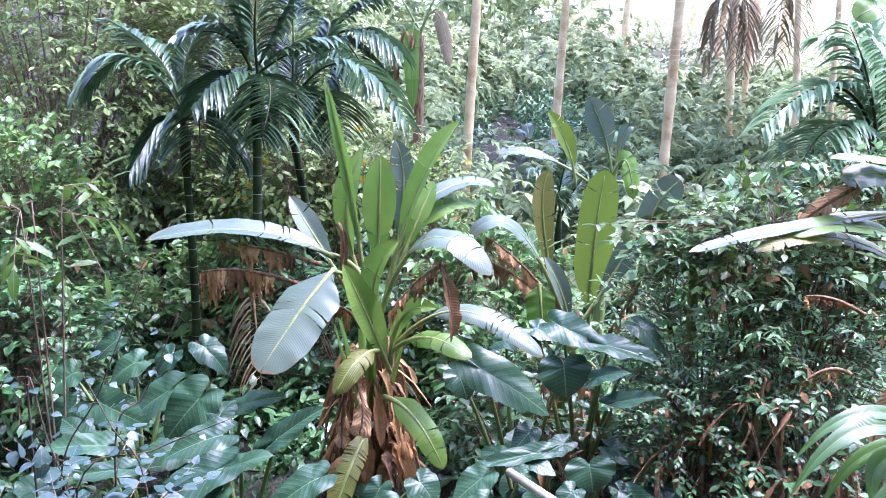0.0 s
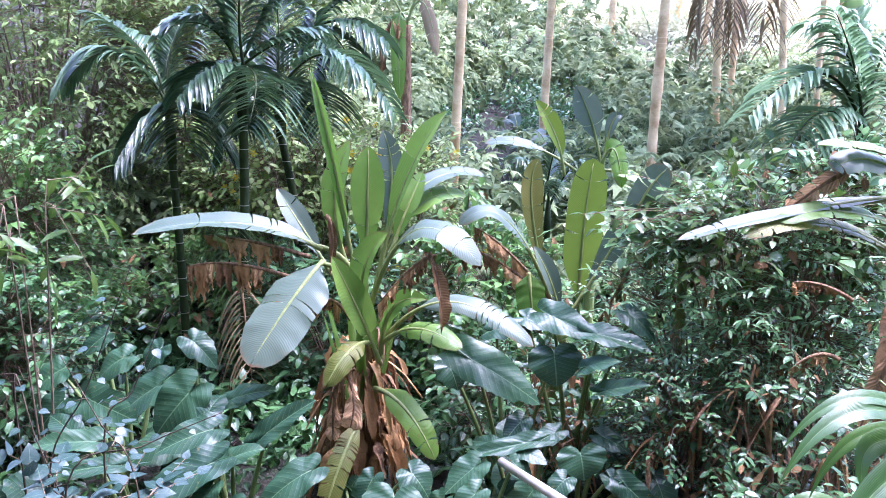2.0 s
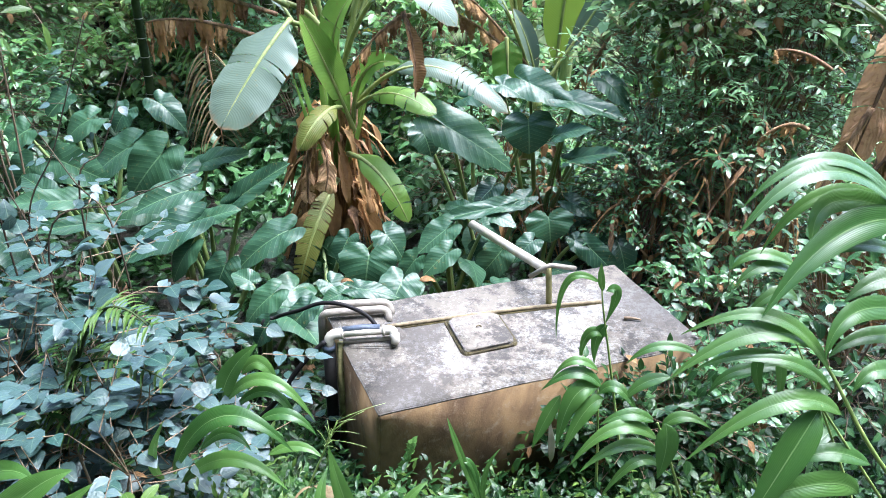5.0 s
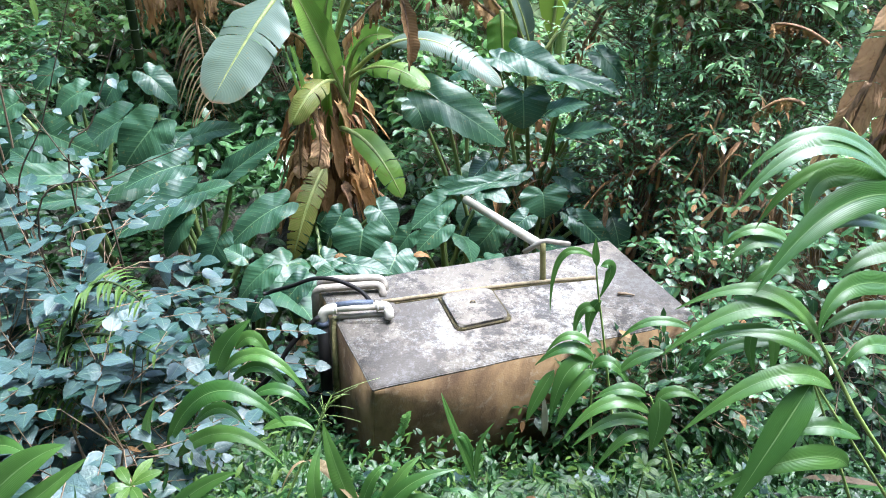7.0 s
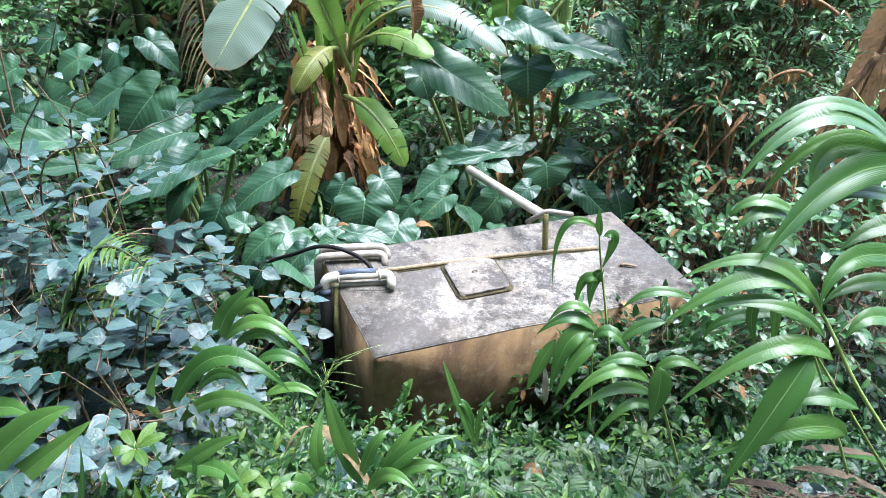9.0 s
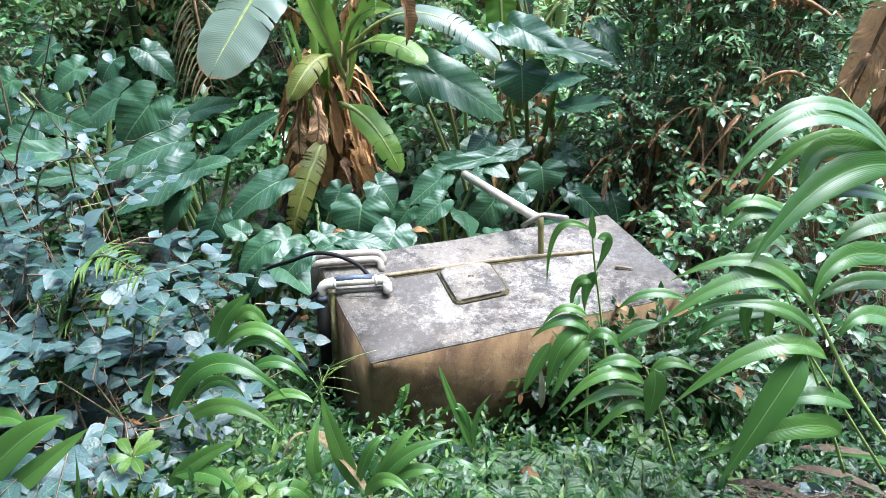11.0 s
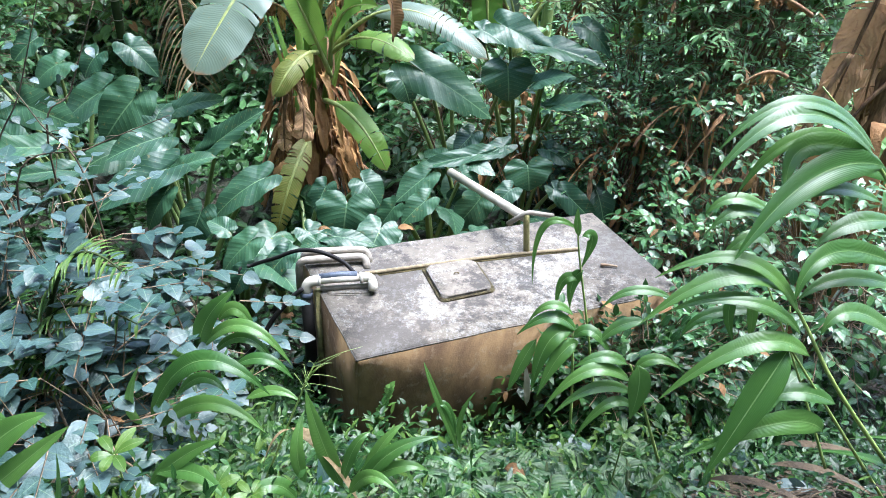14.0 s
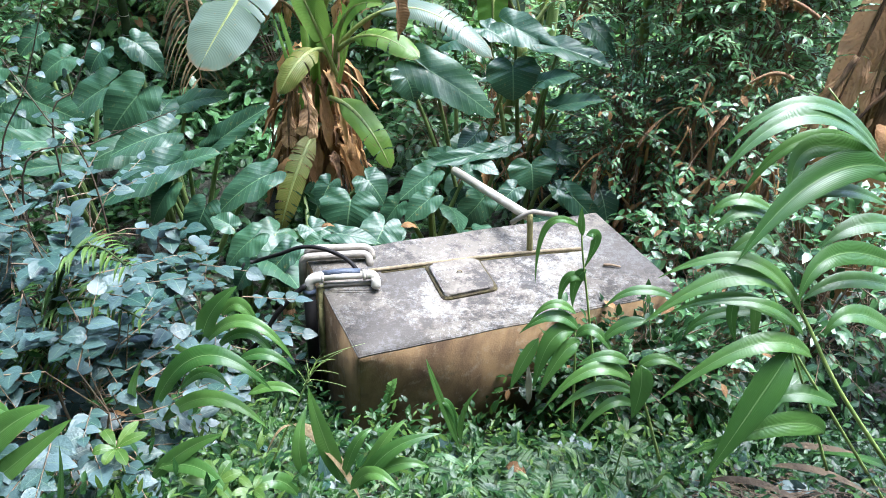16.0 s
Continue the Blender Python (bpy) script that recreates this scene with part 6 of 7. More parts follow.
    grass_blade(p, (-0.15, 1.70, 0.74), (-0.07, 1.71, 1.01), (0.13, 1.75, 1.00), 0.062, 359, None, (0, -0.5, 0.85))
    grass_blade(p, (-0.14, 1.72, 0.75), (-0.08, 1.74, 0.99), (0.01, 1.80, 1.01), 0.048, 360, None, (-0.1, -0.75, 0.7))
    grass_blade(p, (-0.16, 1.72, 0.75), (0.01, 1.69, 0.97), (0.10, 1.70, 0.88), 0.052, 361, None, (0, -0.5, 0.85))
    grass_blade(p, (-0.18, 1.70, 0.74), (-0.11, 1.67, 0.97), (0.00, 1.60, 0.88), 0.055, 362, None, (0, -0.5, 0.85))
    grass_blade(p, (-0.21, 1.74, 0.75), (-0.17, 1.75, 0.98), (-0.11, 1.80, 0.96), 0.045, 363, None, (-0.1, -0.75, 0.7))
    grass_blade(p, (-0.36, 1.65, 0.76), (-0.43, 1.67, 0.91), (-0.53, 1.60, 0.82), 0.064, 364, None, (0, -0.5, 0.85))
    grass_blade(p, (0.24, 2.00, 0.63), (0.11, 2.05, 0.96), (0.08, 2.10, 1.03), 0.032, 365, None, (0, -0.5, 0.85))
    grass_blade(p, (0.22, 2.02, 0.70), (0.18, 2.06, 0.98), (0.08, 2.05, 0.77), 0.030, 366, None, (0, -0.5, 0.85))
    grass_blade(p, (0.24, 2.00, 0.66), (0.21, 2.02, 0.84), (0.29, 2.05, 0.93), 0.024, 367, None, (0, -0.5, 0.85))


left_grass()
grass_clump((0.22, 2.02), 8, 0.24, 0.035, 82, GL, None, 0.25)


def slab_stalk():
    b = np.array([0.80, 2.36, 0.05])
    p = thing("palm_grass", b, "single upright grass stalk with drooping folded leaves before the slab", "grass", "palm grass")
    part("culm", tube([(0.87, 2.36, 0.62), (0.77, 2.40, 1.05), (0.70, 2.43, 1.34), (0.68, 2.45, 1.46)], (0.006, 0.003), 7, 16), M_GRASS_STEM, p)
    grass_blade(p, (0.69, 2.44, 1.42), (0.67, 2.45, 1.48), (0.67, 2.46, 1.54), 0.032, 368, None, (-0.1, -0.75, 0.7))
    grass_blade(p, (0.68, 2.45, 1.45), (0.48, 2.45, 1.60), (0.53, 2.45, 1.17), 0.032, 369, None, (-0.1, -0.75, 0.7))
    grass_blade(p, (0.70, 2.44, 1.42), (0.78, 2.44, 1.48), (0.72, 2.44, 1.26), 0.049, 370, None, (-0.1, -0.75, 0.7))
    grass_blade(p, (0.73, 2.42, 1.27), (0.67, 2.42, 1.24), (0.70, 2.42, 1.07), 0.051, 371, None, (-0.1, -0.75, 0.7))
    grass_blade(p, (0.74, 2.42, 1.21), (0.62, 2.42, 1.30), (0.64, 2.42, 1.07), 0.046, 372, None, (-0.1, -0.75, 0.7))


slab_stalk()


# ---- shrubs, trees and undergrowth ----
def bush(name, label, category, at, radii, twigs, per, size, kind, mat, seed, twig_len=0.35, stems=7, droop=0.35, base=None, flowers=None, clump=0.25, dry=0.03, flat=1.0, level=1.0):
    """Woody stems from one foot, twigs in an uneven crown, leaves along every twig."""
    rng = np.random.default_rng(seed)
    at, radii = np.array(at, float), np.array(radii, float)
    base = np.array(base if base is not None else (at[0], at[1], 0.0), float)
    base[2] = float(ground_z(base[0], base[1])) - 0.05
    p = thing(name, base, label, category)
    d = unit(rng.normal(size=(twigs, 3)))
    lob = np.array([1 + clump * noise.noise(Vector(q * 2.3 + seed)) * 2 for q in d])
    rr = rng.uniform(0.25, 1, twigs) ** 0.5 * lob
    root = at + d * rr[:, None] * radii
    root[:, 2] = np.maximum(root[:, 2], ground_z(root[:, 0], root[:, 1]) + 0.05)
    out = (d + np.array([0, 0, 0.25]) + rng.normal(0, 0.4, (twigs, 3))) * np.array([1, 1, flat])
    ln = twig_len * rng.uniform(0.6, 1.3, twigs)
    pos, way, nrm, sz, tips = twig_leaves(rng, root, out, ln, per, size, droop, tilt=0.2 if flat < 1 else 0.3, level=level)
    geo, hubs = [], []
    for k in range(stems):
        a = k * 2.399 + seed
        q = at + np.array([math.cos(a), math.sin(a), rng.uniform(-0.2, 0.6)]) * radii * rng.uniform(0.35, 0.65)
        q[2] = max(q[2], base[2] + 0.15)
        cv = bezier([base, base * 0.4 + q * 0.6 + np.array([0, 0, 0.15 * radii[2]]), q], 10)
        hubs.append(cv[3:])
        geo.append(tube(cv, (0.006 + 0.009 * radii.max(), 0.004), 6))
    for g in geo:
        part("stem", g, M_TWIG, p)
    hub = np.concatenate(hubs)
    near = hub[np.argmin(((root[:, None] - hub[None]) ** 2).sum(-1), axis=1)]
    part("twig_tangle", thin_bars(np.concatenate([near, root]), np.concatenate([root, tips]), 0.004), M_TWIG, p, kind="stuff")
    old = rng.random(len(pos)) < dry
    part("foliage", strew(kind, pos[~old], way[~old], nrm[~old], sz[~old]), mat, p, kind="stuff")
    if old.sum() > 4:
        part("dry_foliage", strew(kind, pos[old], way[old] - (0, 0, 0.6), nrm[old], sz[old] * 1.1), M_DEAD, p, "scattered dry brown leaves", kind="stuff")
    if flowers:
        k = rng.choice(len(tips), flowers, replace=False)
        ang = np.linspace(0, 2 * np.pi, 6, endpoint=False)
        for q in tips[k]:
            fw = np.stack([np.cos(ang), -0.3 + 0 * ang, np.sin(ang)], 1)
            part("flower", strew("ovate", np.repeat(q[None], 6, 0), fw, np.tile([0, -1.0, 0.3], (6, 1)), np.full(6, 0.05)), M_FLOWER, p, "small yellow flower")
    return p


# waxy shrub in the left foreground
BL = "leggy shrub with broad toothed waxy leaves, sky sheen tinted bluish"
bush("waxy_shrub", BL, "shrub", (-1.55, 2.35, 0.85), (0.42, 0.42, 0.45), 120, 7, 0.086, "broad", M_BLUE, 101, 0.36, 5, 0.02, flat=0.3, level=0.25, dry=0.0)
bush("waxy_shrub", BL, "shrub", (-1.22, 1.9, 0.82), (0.3, 0.3, 0.36), 90, 7, 0.084, "broad", M_BLUE, 102, 0.32, 5, 0.02, flat=0.3, level=0.25, dry=0.0)
bush("waxy_shrub", BL, "shrub", (-1.7, 2.9, 0.95), (0.5, 0.4, 0.4), 36, 6, 0.1, "broad", M_BLUE, 103, 0.34, 8, 0.1, flat=0.5, dry=0.0)
bush("waxy_shrub", BL, "shrub", (-1.0, 2.75, 0.65), (0.26, 0.25, 0.28), 16, 6, 0.08, "broad", M_BLUE, 104, 0.28, 6, 0.02, flat=0.3, level=0.25, dry=0.0)
bush("shrub", "low green shrub growing through the waxy one", "shrub", (-1.35, 2.2, 0.6), (0.5, 0.45, 0.35), 90, 6, 0.06, "lance", M_HERB, 105, 0.26, 7, 0.1, dry=0.04)
# tangled shrubs behind the tank's far end
RL = "dense tangle of shrub and vine leaves with thin brown stems"
bush("shrub", RL, "shrub", (1.75, 5.2, 1.35), (0.7, 0.5, 0.95), 560, 9, 0.07, "lance", M_VINE, 111, 0.3, 24, 0.2, clump=0.3, dry=0.04, flat=0.6)
bush("shrub", RL, "shrub", (2.3, 5.1, 1.3), (0.6, 0.6, 1.05), 460, 9, 0.075, "lance", M_VINE, 112, 0.3, 24, 0.2, clump=0.3, dry=0.05, flat=0.6)
bush("shrub", RL, "shrub", (1.5, 4.7, 0.8), (0.45, 0.35, 0.6), 320, 8, 0.05, "ovate", M_DARK, 113, 0.28, 18, 0.2, dry=0.07, flat=0.6)
bush("shrub", RL, "shrub", (2.1, 4.4, 0.75), (0.55, 0.4, 0.65), 220, 7, 0.065, "ovate", M_DARK, 114, 0.3, 18, 0.25, dry=0.07)
bush("shrub", RL, "shrub", (2.15, 5.2, 2.15), (0.85, 0.5, 0.3), 140, 6, 0.1, "broad", M_VINE, 115, 0.3, 10, 0.1, clump=0.3, flat=0.4)
bush("shrub", "vine-covered shrub with fresh green leaves catching the light", "shrub", (2.1, 5.1, 2.2), (0.95, 0.5, 0.32), 250, 6, 0.085, "ovate", M_LIGHTLEAF, 119, 0.3, 10, 0.2, clump=0.3, flat=0.6)
bush("shrub", RL, "shrub", (2.9, 5.6, 1.9), (0.7, 0.6, 0.9), 380, 7, 0.09, "ovate", M_VINE, 116, 0.3, 10, dry=0.05)
bush("shrub", "low dark shrub beside the tank", "shrub", (1.75, 3.75, 0.45), (0.35, 0.35, 0.4), 170, 7, 0.07, "ovate", M_DARK, 117, 0.22, 8)
bush("shrub", "low shrub with green ovate leaves under the palm grass", "shrub", (2.4, 3.3, 0.6), (0.5, 0.5, 0.5), 240, 6, 0.08, "ovate", M_DARK, 118, 0.25, 8)
bush("shrub", "low leafy herb growing up before the tank wall", "shrub", tank_at(1.3, -0.22, 0.48), (0.42, 0.16, 0.28), 260, 7, 0.06, "ovate", M_HERB, 140, 0.2, 4, 0.1)
bush("shrub", "low leafy herb growing up before the tank wall", "shrub", tank_at(1.8, -0.18, 0.48), (0.28, 0.2, 0.3), 190, 7, 0.06, "ovate", M_DARK, 141, 0.2, 4, 0.1)


def old_stump(x, y, h, r, seed):
    """The rotting stem of a cut banana."""
    at = np.array([x, y, float(ground_z(x, y))])
    p = thing("banana_stump", at, "dead brown banana stem with shredded dry sheaths among the shrubs", "stump", "dead banana stems")
    part("pseudostem", tube(bezier([at - (0, 0, 0.05), at + (0.04, 0, h * 0.5), at + (-0.12 + 0.08 * (seed % 4), 0.02, h)], 12), (r, r * 0.3), 10), M_STEM_BROWN, p)
    dead_strips(p, at, r * 1.3, 0.4, h + 0.05, 22, seed, (0.12, 0.35), 0.035)


for k, (x, y, h) in enumerate([(1.5, 4.5, 1.2), (1.75, 4.45, 1.45), (2.0, 4.3, 1.3), (1.3, 4.5, 0.9), (0.5, 4.65, 0.9), (2.2, 4.1, 1.2), (0.85, 4.8, 0.85)]):
    old_stump(x, y, h * 0.9, 0.022 + 0.006 * (k % 3), 850 + k)
# leafy trees and climbers on the other side
LL = "leafy small tree hung with climbers on the valley side"
bush("tree", LL, "tree", (-4.7, 6.6, 1.5), (1.2, 0.8, 1.3), 1300, 7, 0.09, "ovate", M_SHRUB, 121, 0.4, 16, clump=0.2, dry=0.005)
bush("tree", LL, "tree", (-4.0, 5.5, 0.9), (0.8, 0.5, 0.8), 560, 7, 0.09, "ovate", M_DARK, 122, 0.32, 12, dry=0.005)
bush("tree", LL, "tree", (-5.6, 9.5, 3.6), (2.2, 1.2, 2.6), 2300, 7, 0.11, "simple", M_TREE, 123, 0.5, 20, clump=0.25, dry=0.005)
bush("tree", LL, "tree", (-3.6, 10.5, 2.8), (1.6, 1.0, 2.4), 1800, 7, 0.11, "simple", M_TREE, 124, 0.45, 18, clump=0.25, dry=0.005)
bush("tree", LL, "tree", (-2.4, 9.2, 1.4), (1.3, 0.8, 1.4), 1300, 7, 0.09, "ovate", M_TREE, 125, 0.4, 16, dry=0.005)
bush("tree", LL, "tree", (-0.9, 9.0, 1.5), (0.9, 0.6, 1.1), 600, 7, 0.085, "ovate", M_TREE, 126, 0.34, 12, flowers=26, dry=0.005)
bush("tree", LL, "tree", (-1.9, 8.3, 2.1), (0.9, 0.5, 0.6), 260, 6, 0.11, "ovate", M_TREE, 127, 0.34, 12, flowers=30, dry=0.005)
bush("tree", LL, "tree", (-7.6, 12.5, 5.0), (2.6, 1.2, 2.8), 1100, 7, 0.18, "simple", M_TREE, 133, 0.6, 14, clump=0.25, dry=0.0)
bush("tree", LL, "tree", (-4.6, 14.0, 5.2), (2.4, 1.2, 2.4), 900, 7, 0.18, "simple", M_TREE, 134, 0.6, 14, clump=0.25, dry=0.0)
bush("shrub", "sprawling shrub with yellow-green hanging leaves", "shrub", (-2.62, 4.1, 2.35), (0.22, 0.3, 0.16), 14, 5, 0.18, "lance", M_LIGHTLEAF, 128, 0.34, 3, 0.5)
bush("shrub", "dark undergrowth shrub beneath the palms", "shrub", (-2.9, 7.9, 0.6), (1.2, 0.5, 0.7), 330, 7, 0.12, "ovate", M_SHRUB, 129, 0.3, 10)
bush("shrub", "dark undergrowth shrub behind the banana", "shrub", (-1.3, 7.0, 0.7), (0.9, 0.5, 0.8), 420, 7, 0.11, "ovate", M_DARK, 130, 0.3, 10)
bush("shrub", "leafy shrub behind the banana", "shrub", (0.2, 6.9, 0.9), (0.8, 0.5, 0.9), 420, 7, 0.11, "ovate", M_SHRUB, 131, 0.3, 10)
bush("shrub", "leafy shrub between the banana plants", "shrub", (0.3, 5.5, 0.5), (0.5, 0.35, 0.6), 180, 6, 0.1, "ovate", M_DARK, 132, 0.26, 8)


def hillside(seed, n, x0, x1, y0, y1, size, mat, label, height, kind="simple", lump=0.9, per=130):
    """Scrub too dense to count: mounds of leaves over the slope."""
    rng = np.random.default_rng(seed)
    m = n // per
    cx, cy = rng.uniform(x0, x1, m), rng.uniform(y0, y1, m)
    gap = (mat is M_HILL) & (((cx - 0.9) / 2.0) ** 2 + ((cy - 17.0) / 3.6) ** 2 < 1)  # left open for the hollow, whose shade is put in as dark leaves
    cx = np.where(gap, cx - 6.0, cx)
    rad = rng.uniform(0.5, 1.2, m) * lump * (per / 130) ** 0.5
    hgt = rng.uniform(0.4, 1.2, m) * height
    pick = rng.integers(0, m, n)
    d = unit(rng.normal(size=(n, 3)))
    d[:, 2] = np.abs(d[:, 2])
    if mat is M_HILL:  # rosettes of drooping leaves
        pick, d = np.repeat(pick[::8], 8)[:n], np.repeat(d[::8], 8, axis=0)[:n]
    q = np.stack([cx[pick], cy[pick], 0 * cx[pick]], 1) + d * np.stack([rad[pick], rad[pick], hgt[pick]], 1) * (np.repeat(rng.uniform(0.75, 1.0, (n // 8 + 1, 1)), 8, axis=0)[:n] if mat is M_HILL else rng.uniform(0.8, 1.0, (n, 1)))
    q[:, 2] += ground_z(q[:, 0], q[:, 1])
    way = d * np.array([1, 1, 0.2]) + rng.normal(0, 0.5, (n, 3)) - np.array([0, 0, 0.35])
    nrm = d * 1.1 + np.array([0, 0, 0.4]) + rng.normal(0, 0.22, (n, 3))
    if mat is M_HILL:
        x = unit(np.cross(d, [0.3, 0.1, 1.0]))
        turn = (np.arange(n) * 0.785 + rng.normal(0, 0.2, n))[:, None]
        way = np.cos(turn) * x + np.sin(turn) * np.cross(d, x) + d * 0.25 - np.array([0, 0, 0.45])
        nrm = d + np.array([0, 0, 0.6]) + rng.normal(0, 0.1, (n, 3))
    sz = size * rng.uniform(0.6, 1.4, n)
    return whole("hillside_scrub", strew(kind, q, way, nrm, sz), mat, label, "scrub", "stuff")


hillside(201, 64000, -7, 11, 9.0, 19, 0.19, M_HILL, "dense green scrub leaves covering the lower hillside", 1.7, "simple", 0.95, 170)
hillside(209, 16000, 4, 14, 17.5, 23, 0.24, M_HILL, "green scrub leaves below the hill crest", 1.3, "simple", 1.2, 380)
hillside(202, 32000, -9, 4.2, 17.5, 27, 0.24, M_HILL, "green scrub leaves over the upper hillside", 1.9, "simple", 1.2, 380)
# the hollow's shade is put into leaf colour: a patch of dark scrub
hillside(208, 9000, -1.4, 3.2, 13.5, 20.0, 0.12, M_DARK, "scrub in a hillside hollow, its shade painted as dark leaves", 0.9, "simple", 0.8)
hillside(203, 30000, 3.6, 21, 21.5, 36, 0.2, M_FAR, "scrub near the hill crest, sunlight painted into its pale leaves", 0.9)
hillside(206, 5000, 2, 28, 36, 46, 0.4, M_FAR, "trees beyond the hill crest, sunlight painted into their pale leaves", 4.5, "simple", 2.2)
hillside(207, 14000, -22, 3, 28, 40, 0.4, M_HILL, "green trees along the shaded end of the crest", 6.0, "simple", 2.4)
hillside(204, 16000, -5, 3.5, 5.8, 9.0, 0.12, M_DARK, "dark low undergrowth on the valley floor", 0.45, "ovate", 0.5)
hillside(205, 9000, 1.2, 8, 5.8, 9.5, 0.14, M_SHRUB, "green undergrowth at the foot of the slope", 0.7, "ovate", 0.6)


def cover(seed, n, x0, x1, y0, y1, size, kind, mat, label, height, keep=None):
    """Low herbs on the ground: little rosettes of leaves on short stalks."""
    rng = np.random.default_rng(seed)
    m = n // 6
    x, y = rng.uniform(x0, x1, m), rng.uniform(y0, y1, m)
    uu, vv = (x - TANK[0]) * TU[0] + (y - TANK[1]) * TU[1], (x - TANK[0]) * TV[0] + (y - TANK[1]) * TV[1]
    ok = ~((x + 0.35 * np.sin(y * 7) > 0.75) & (y < 2.0) & (rng.random(m) < 0.9)) & ~((uu > -0.08) & (uu < 1.8) & (vv > -0.06) & (vv < 0.9))
    x, y = x[ok], y[ok]
    m = len(x)
    h = height * rng.uniform(0.3, 1.2, m)
    root = np.stack([x, y, ground_z(x, y) + h * 0.3], 1)
    out = np.stack([rng.normal(0, 0.5, m), rng.normal(0, 0.5, m) - 0.15, np.ones(m)], 1)
    pos, way, nrm, sz, tips = twig_leaves(rng, root, out, h, 6, size, 0.25, 1.2)
    return whole("ground_cover", strew(kind, pos, way, nrm, sz), mat, label, "undergrowth", "stuff")


cover(301, 10000, -3.6, 4.2, -0.6, 3.5, 0.05, "simple", M_HERB, "small green herb leaves carpeting the bank", 0.22)
cover(302, 13000, -3.6, 4.2, -0.6, 3.6, 0.065, "ovate", M_HERB, "darker herb leaves among the ground cover", 0.28)
cover(303, 2200, -2.2, 1.4, 1.2, 2.9, 0.07, "lance", M_LIGHTLEAF, "bright young lance-shaped leaves in the undergrowth", 0.26)
cover(304, 12000, -5, 5, 3.4, 6.4, 0.085, "ovate", M_HERB, "dark low leaves beneath the taller plants", 0.25)
cover(305, 9000, -2.6, 2.4, 1.2, 3.2, 0.06, "lance", M_HERB, "narrow dark leaves among the ground cover", 0.3)
cover(307, 17000, -2.4, 2.4, 1.1, 3.0, 0.036, "ovate", M_HERB, "tiny glossy herb leaves crowding the bank", 0.3)
cover(308, 3600, -1.2, 1.6, 1.2, 2.6, 0.05, "lance", M_LIGHTLEAF, "fine pale green blades among the herbs", 0.32)
cover(306, 420, -2.0, 2.2, 1.3, 2.6, 0.09, "broad", M_BLUE, "scattered broad bluish leaves on the bank", 0.22)


# ---- ferns, litter and small finds ----
def fern(at, arcs, seed, label="light green fern with fine feathery fronds", mat=None):
    p = thing("fern", at, label, "fern", "ferns")
    for k, (b, c) in enumerate(arcs):
        frond(p, at, b, c, 26 if mat else 22, 0.13 if mat else 0.085, 0.014, seed + k, mat or M_FERN, 0.5 if mat else 0.12, 0.15, 0.35)


def fern_spray(x, y, reach, n, seed):
    rng = np.random.default_rng(seed)
    at = np.array([x, y, float(ground_z(x, y)) + 0.02])
    arcs = []
    for k in range(n):
        a = k * 2.4 + rng.random()
        w = np.array([math.cos(a), math.sin(a), 0]) * reach * rng.uniform(0.8, 1.2)
        arcs.append((at + w * 0.5 + (0, 0, reach * 0.75), at + w + (0, 0, reach * 0.25)))
    fern(at, arcs, seed)


fern(np.array([-1.75, 2.75, 0.25]), [((-1.75, 2.7, 1.2), (-1.2, 2.6, 1.05)), ((-1.7, 2.6, 1.1), (-1.3, 2.45, 0.95)), ((-1.8, 2.6, 1.1), (-1.6, 2.4, 1.0))], 500)
fern(np.array([-1.55, 2.2, 0.5]), [((-1.299, 2.240, 1.707), (-1.022, 2.150, 1.366)), ((-1.45, 2.2, 1.45), (-1.0, 2.15, 1.12)), ((-1.5, 2.1, 1.3), (-1.25, 2.0, 0.95))], 510, "yellow-green fern frond arching over the shrub", M_LIGHTLEAF)
for k, (x, y, q) in enumerate([(0.42, 2.0, 0.26), (0.6, 1.9, 0.24), (0.35, 1.75, 0.22), (-0.55, 2.55, 0.22), (-0.75, 2.35, 0.25), (0.8, 1.7, 0.22), (-0.45, 1.75, 0.22), (1.5, 3.9, 0.35), (1.85, 3.55, 0.35), (-0.62, 2.2, 0.2), (0.3, 1.95, 0.24), (0.15, 1.8, 0.22), (0.55, 1.7, 0.25), (0.72, 2.05, 0.22), (0.95, 1.9, 0.22), (-0.2, 1.7, 0.2), (0.05, 2.1, 0.2), (0.45, 1.6, 0.22), (-0.7, 1.75, 0.22), (1.1, 2.15, 0.22), (0.25, 1.6, 0.2), (-0.35, 2.1, 0.2)]):
    fern_spray(x, y, q, 7, 520 + k * 10)


def litter(seed, n, x0, x1, y0, y1, length, width, label):
    """Dry straw and leaf strips strewn over the soil."""
    rng = np.random.default_rng(seed)
    geo = []
    for k in range(n):
        x, y, a = rng.uniform(x0, x1), rng.uniform(y0, y1), rng.uniform(0, 6.28)
        ln = length * rng.uniform(0.4, 1.3)
        d = np.array([math.cos(a), math.sin(a), 0]) * ln
        s = np.array([x, y, 0]) - d / 2
        e = s + d
        s[2], e[2] = ground_z(s[0], s[1]) + rng.uniform(0.01, 0.14), ground_z(e[0], e[1]) + rng.uniform(0.01, 0.14)
        geo.append(blade([s, (s + e) / 2 + (0, 0, rng.uniform(0, 0.05)), e], width * rng.uniform(0.4, 1.4), 6, 3, 0.5, 0, 0, 0, "lance", (rng.normal(0, 0.3), -0.3, 1)))
    whole("dry_straw", join(geo), M_LITTER, label, "leaf litter", "stuff")


litter(601, 1500, 0.4, 2.8, 1.0, 2.2, 0.26, 0.01, "dry straw and twigs scattered on the soil")
litter(602, 420, -1.6, 0.9, 1.3, 2.4, 0.22, 0.008, "thin dry straw among the herbs")


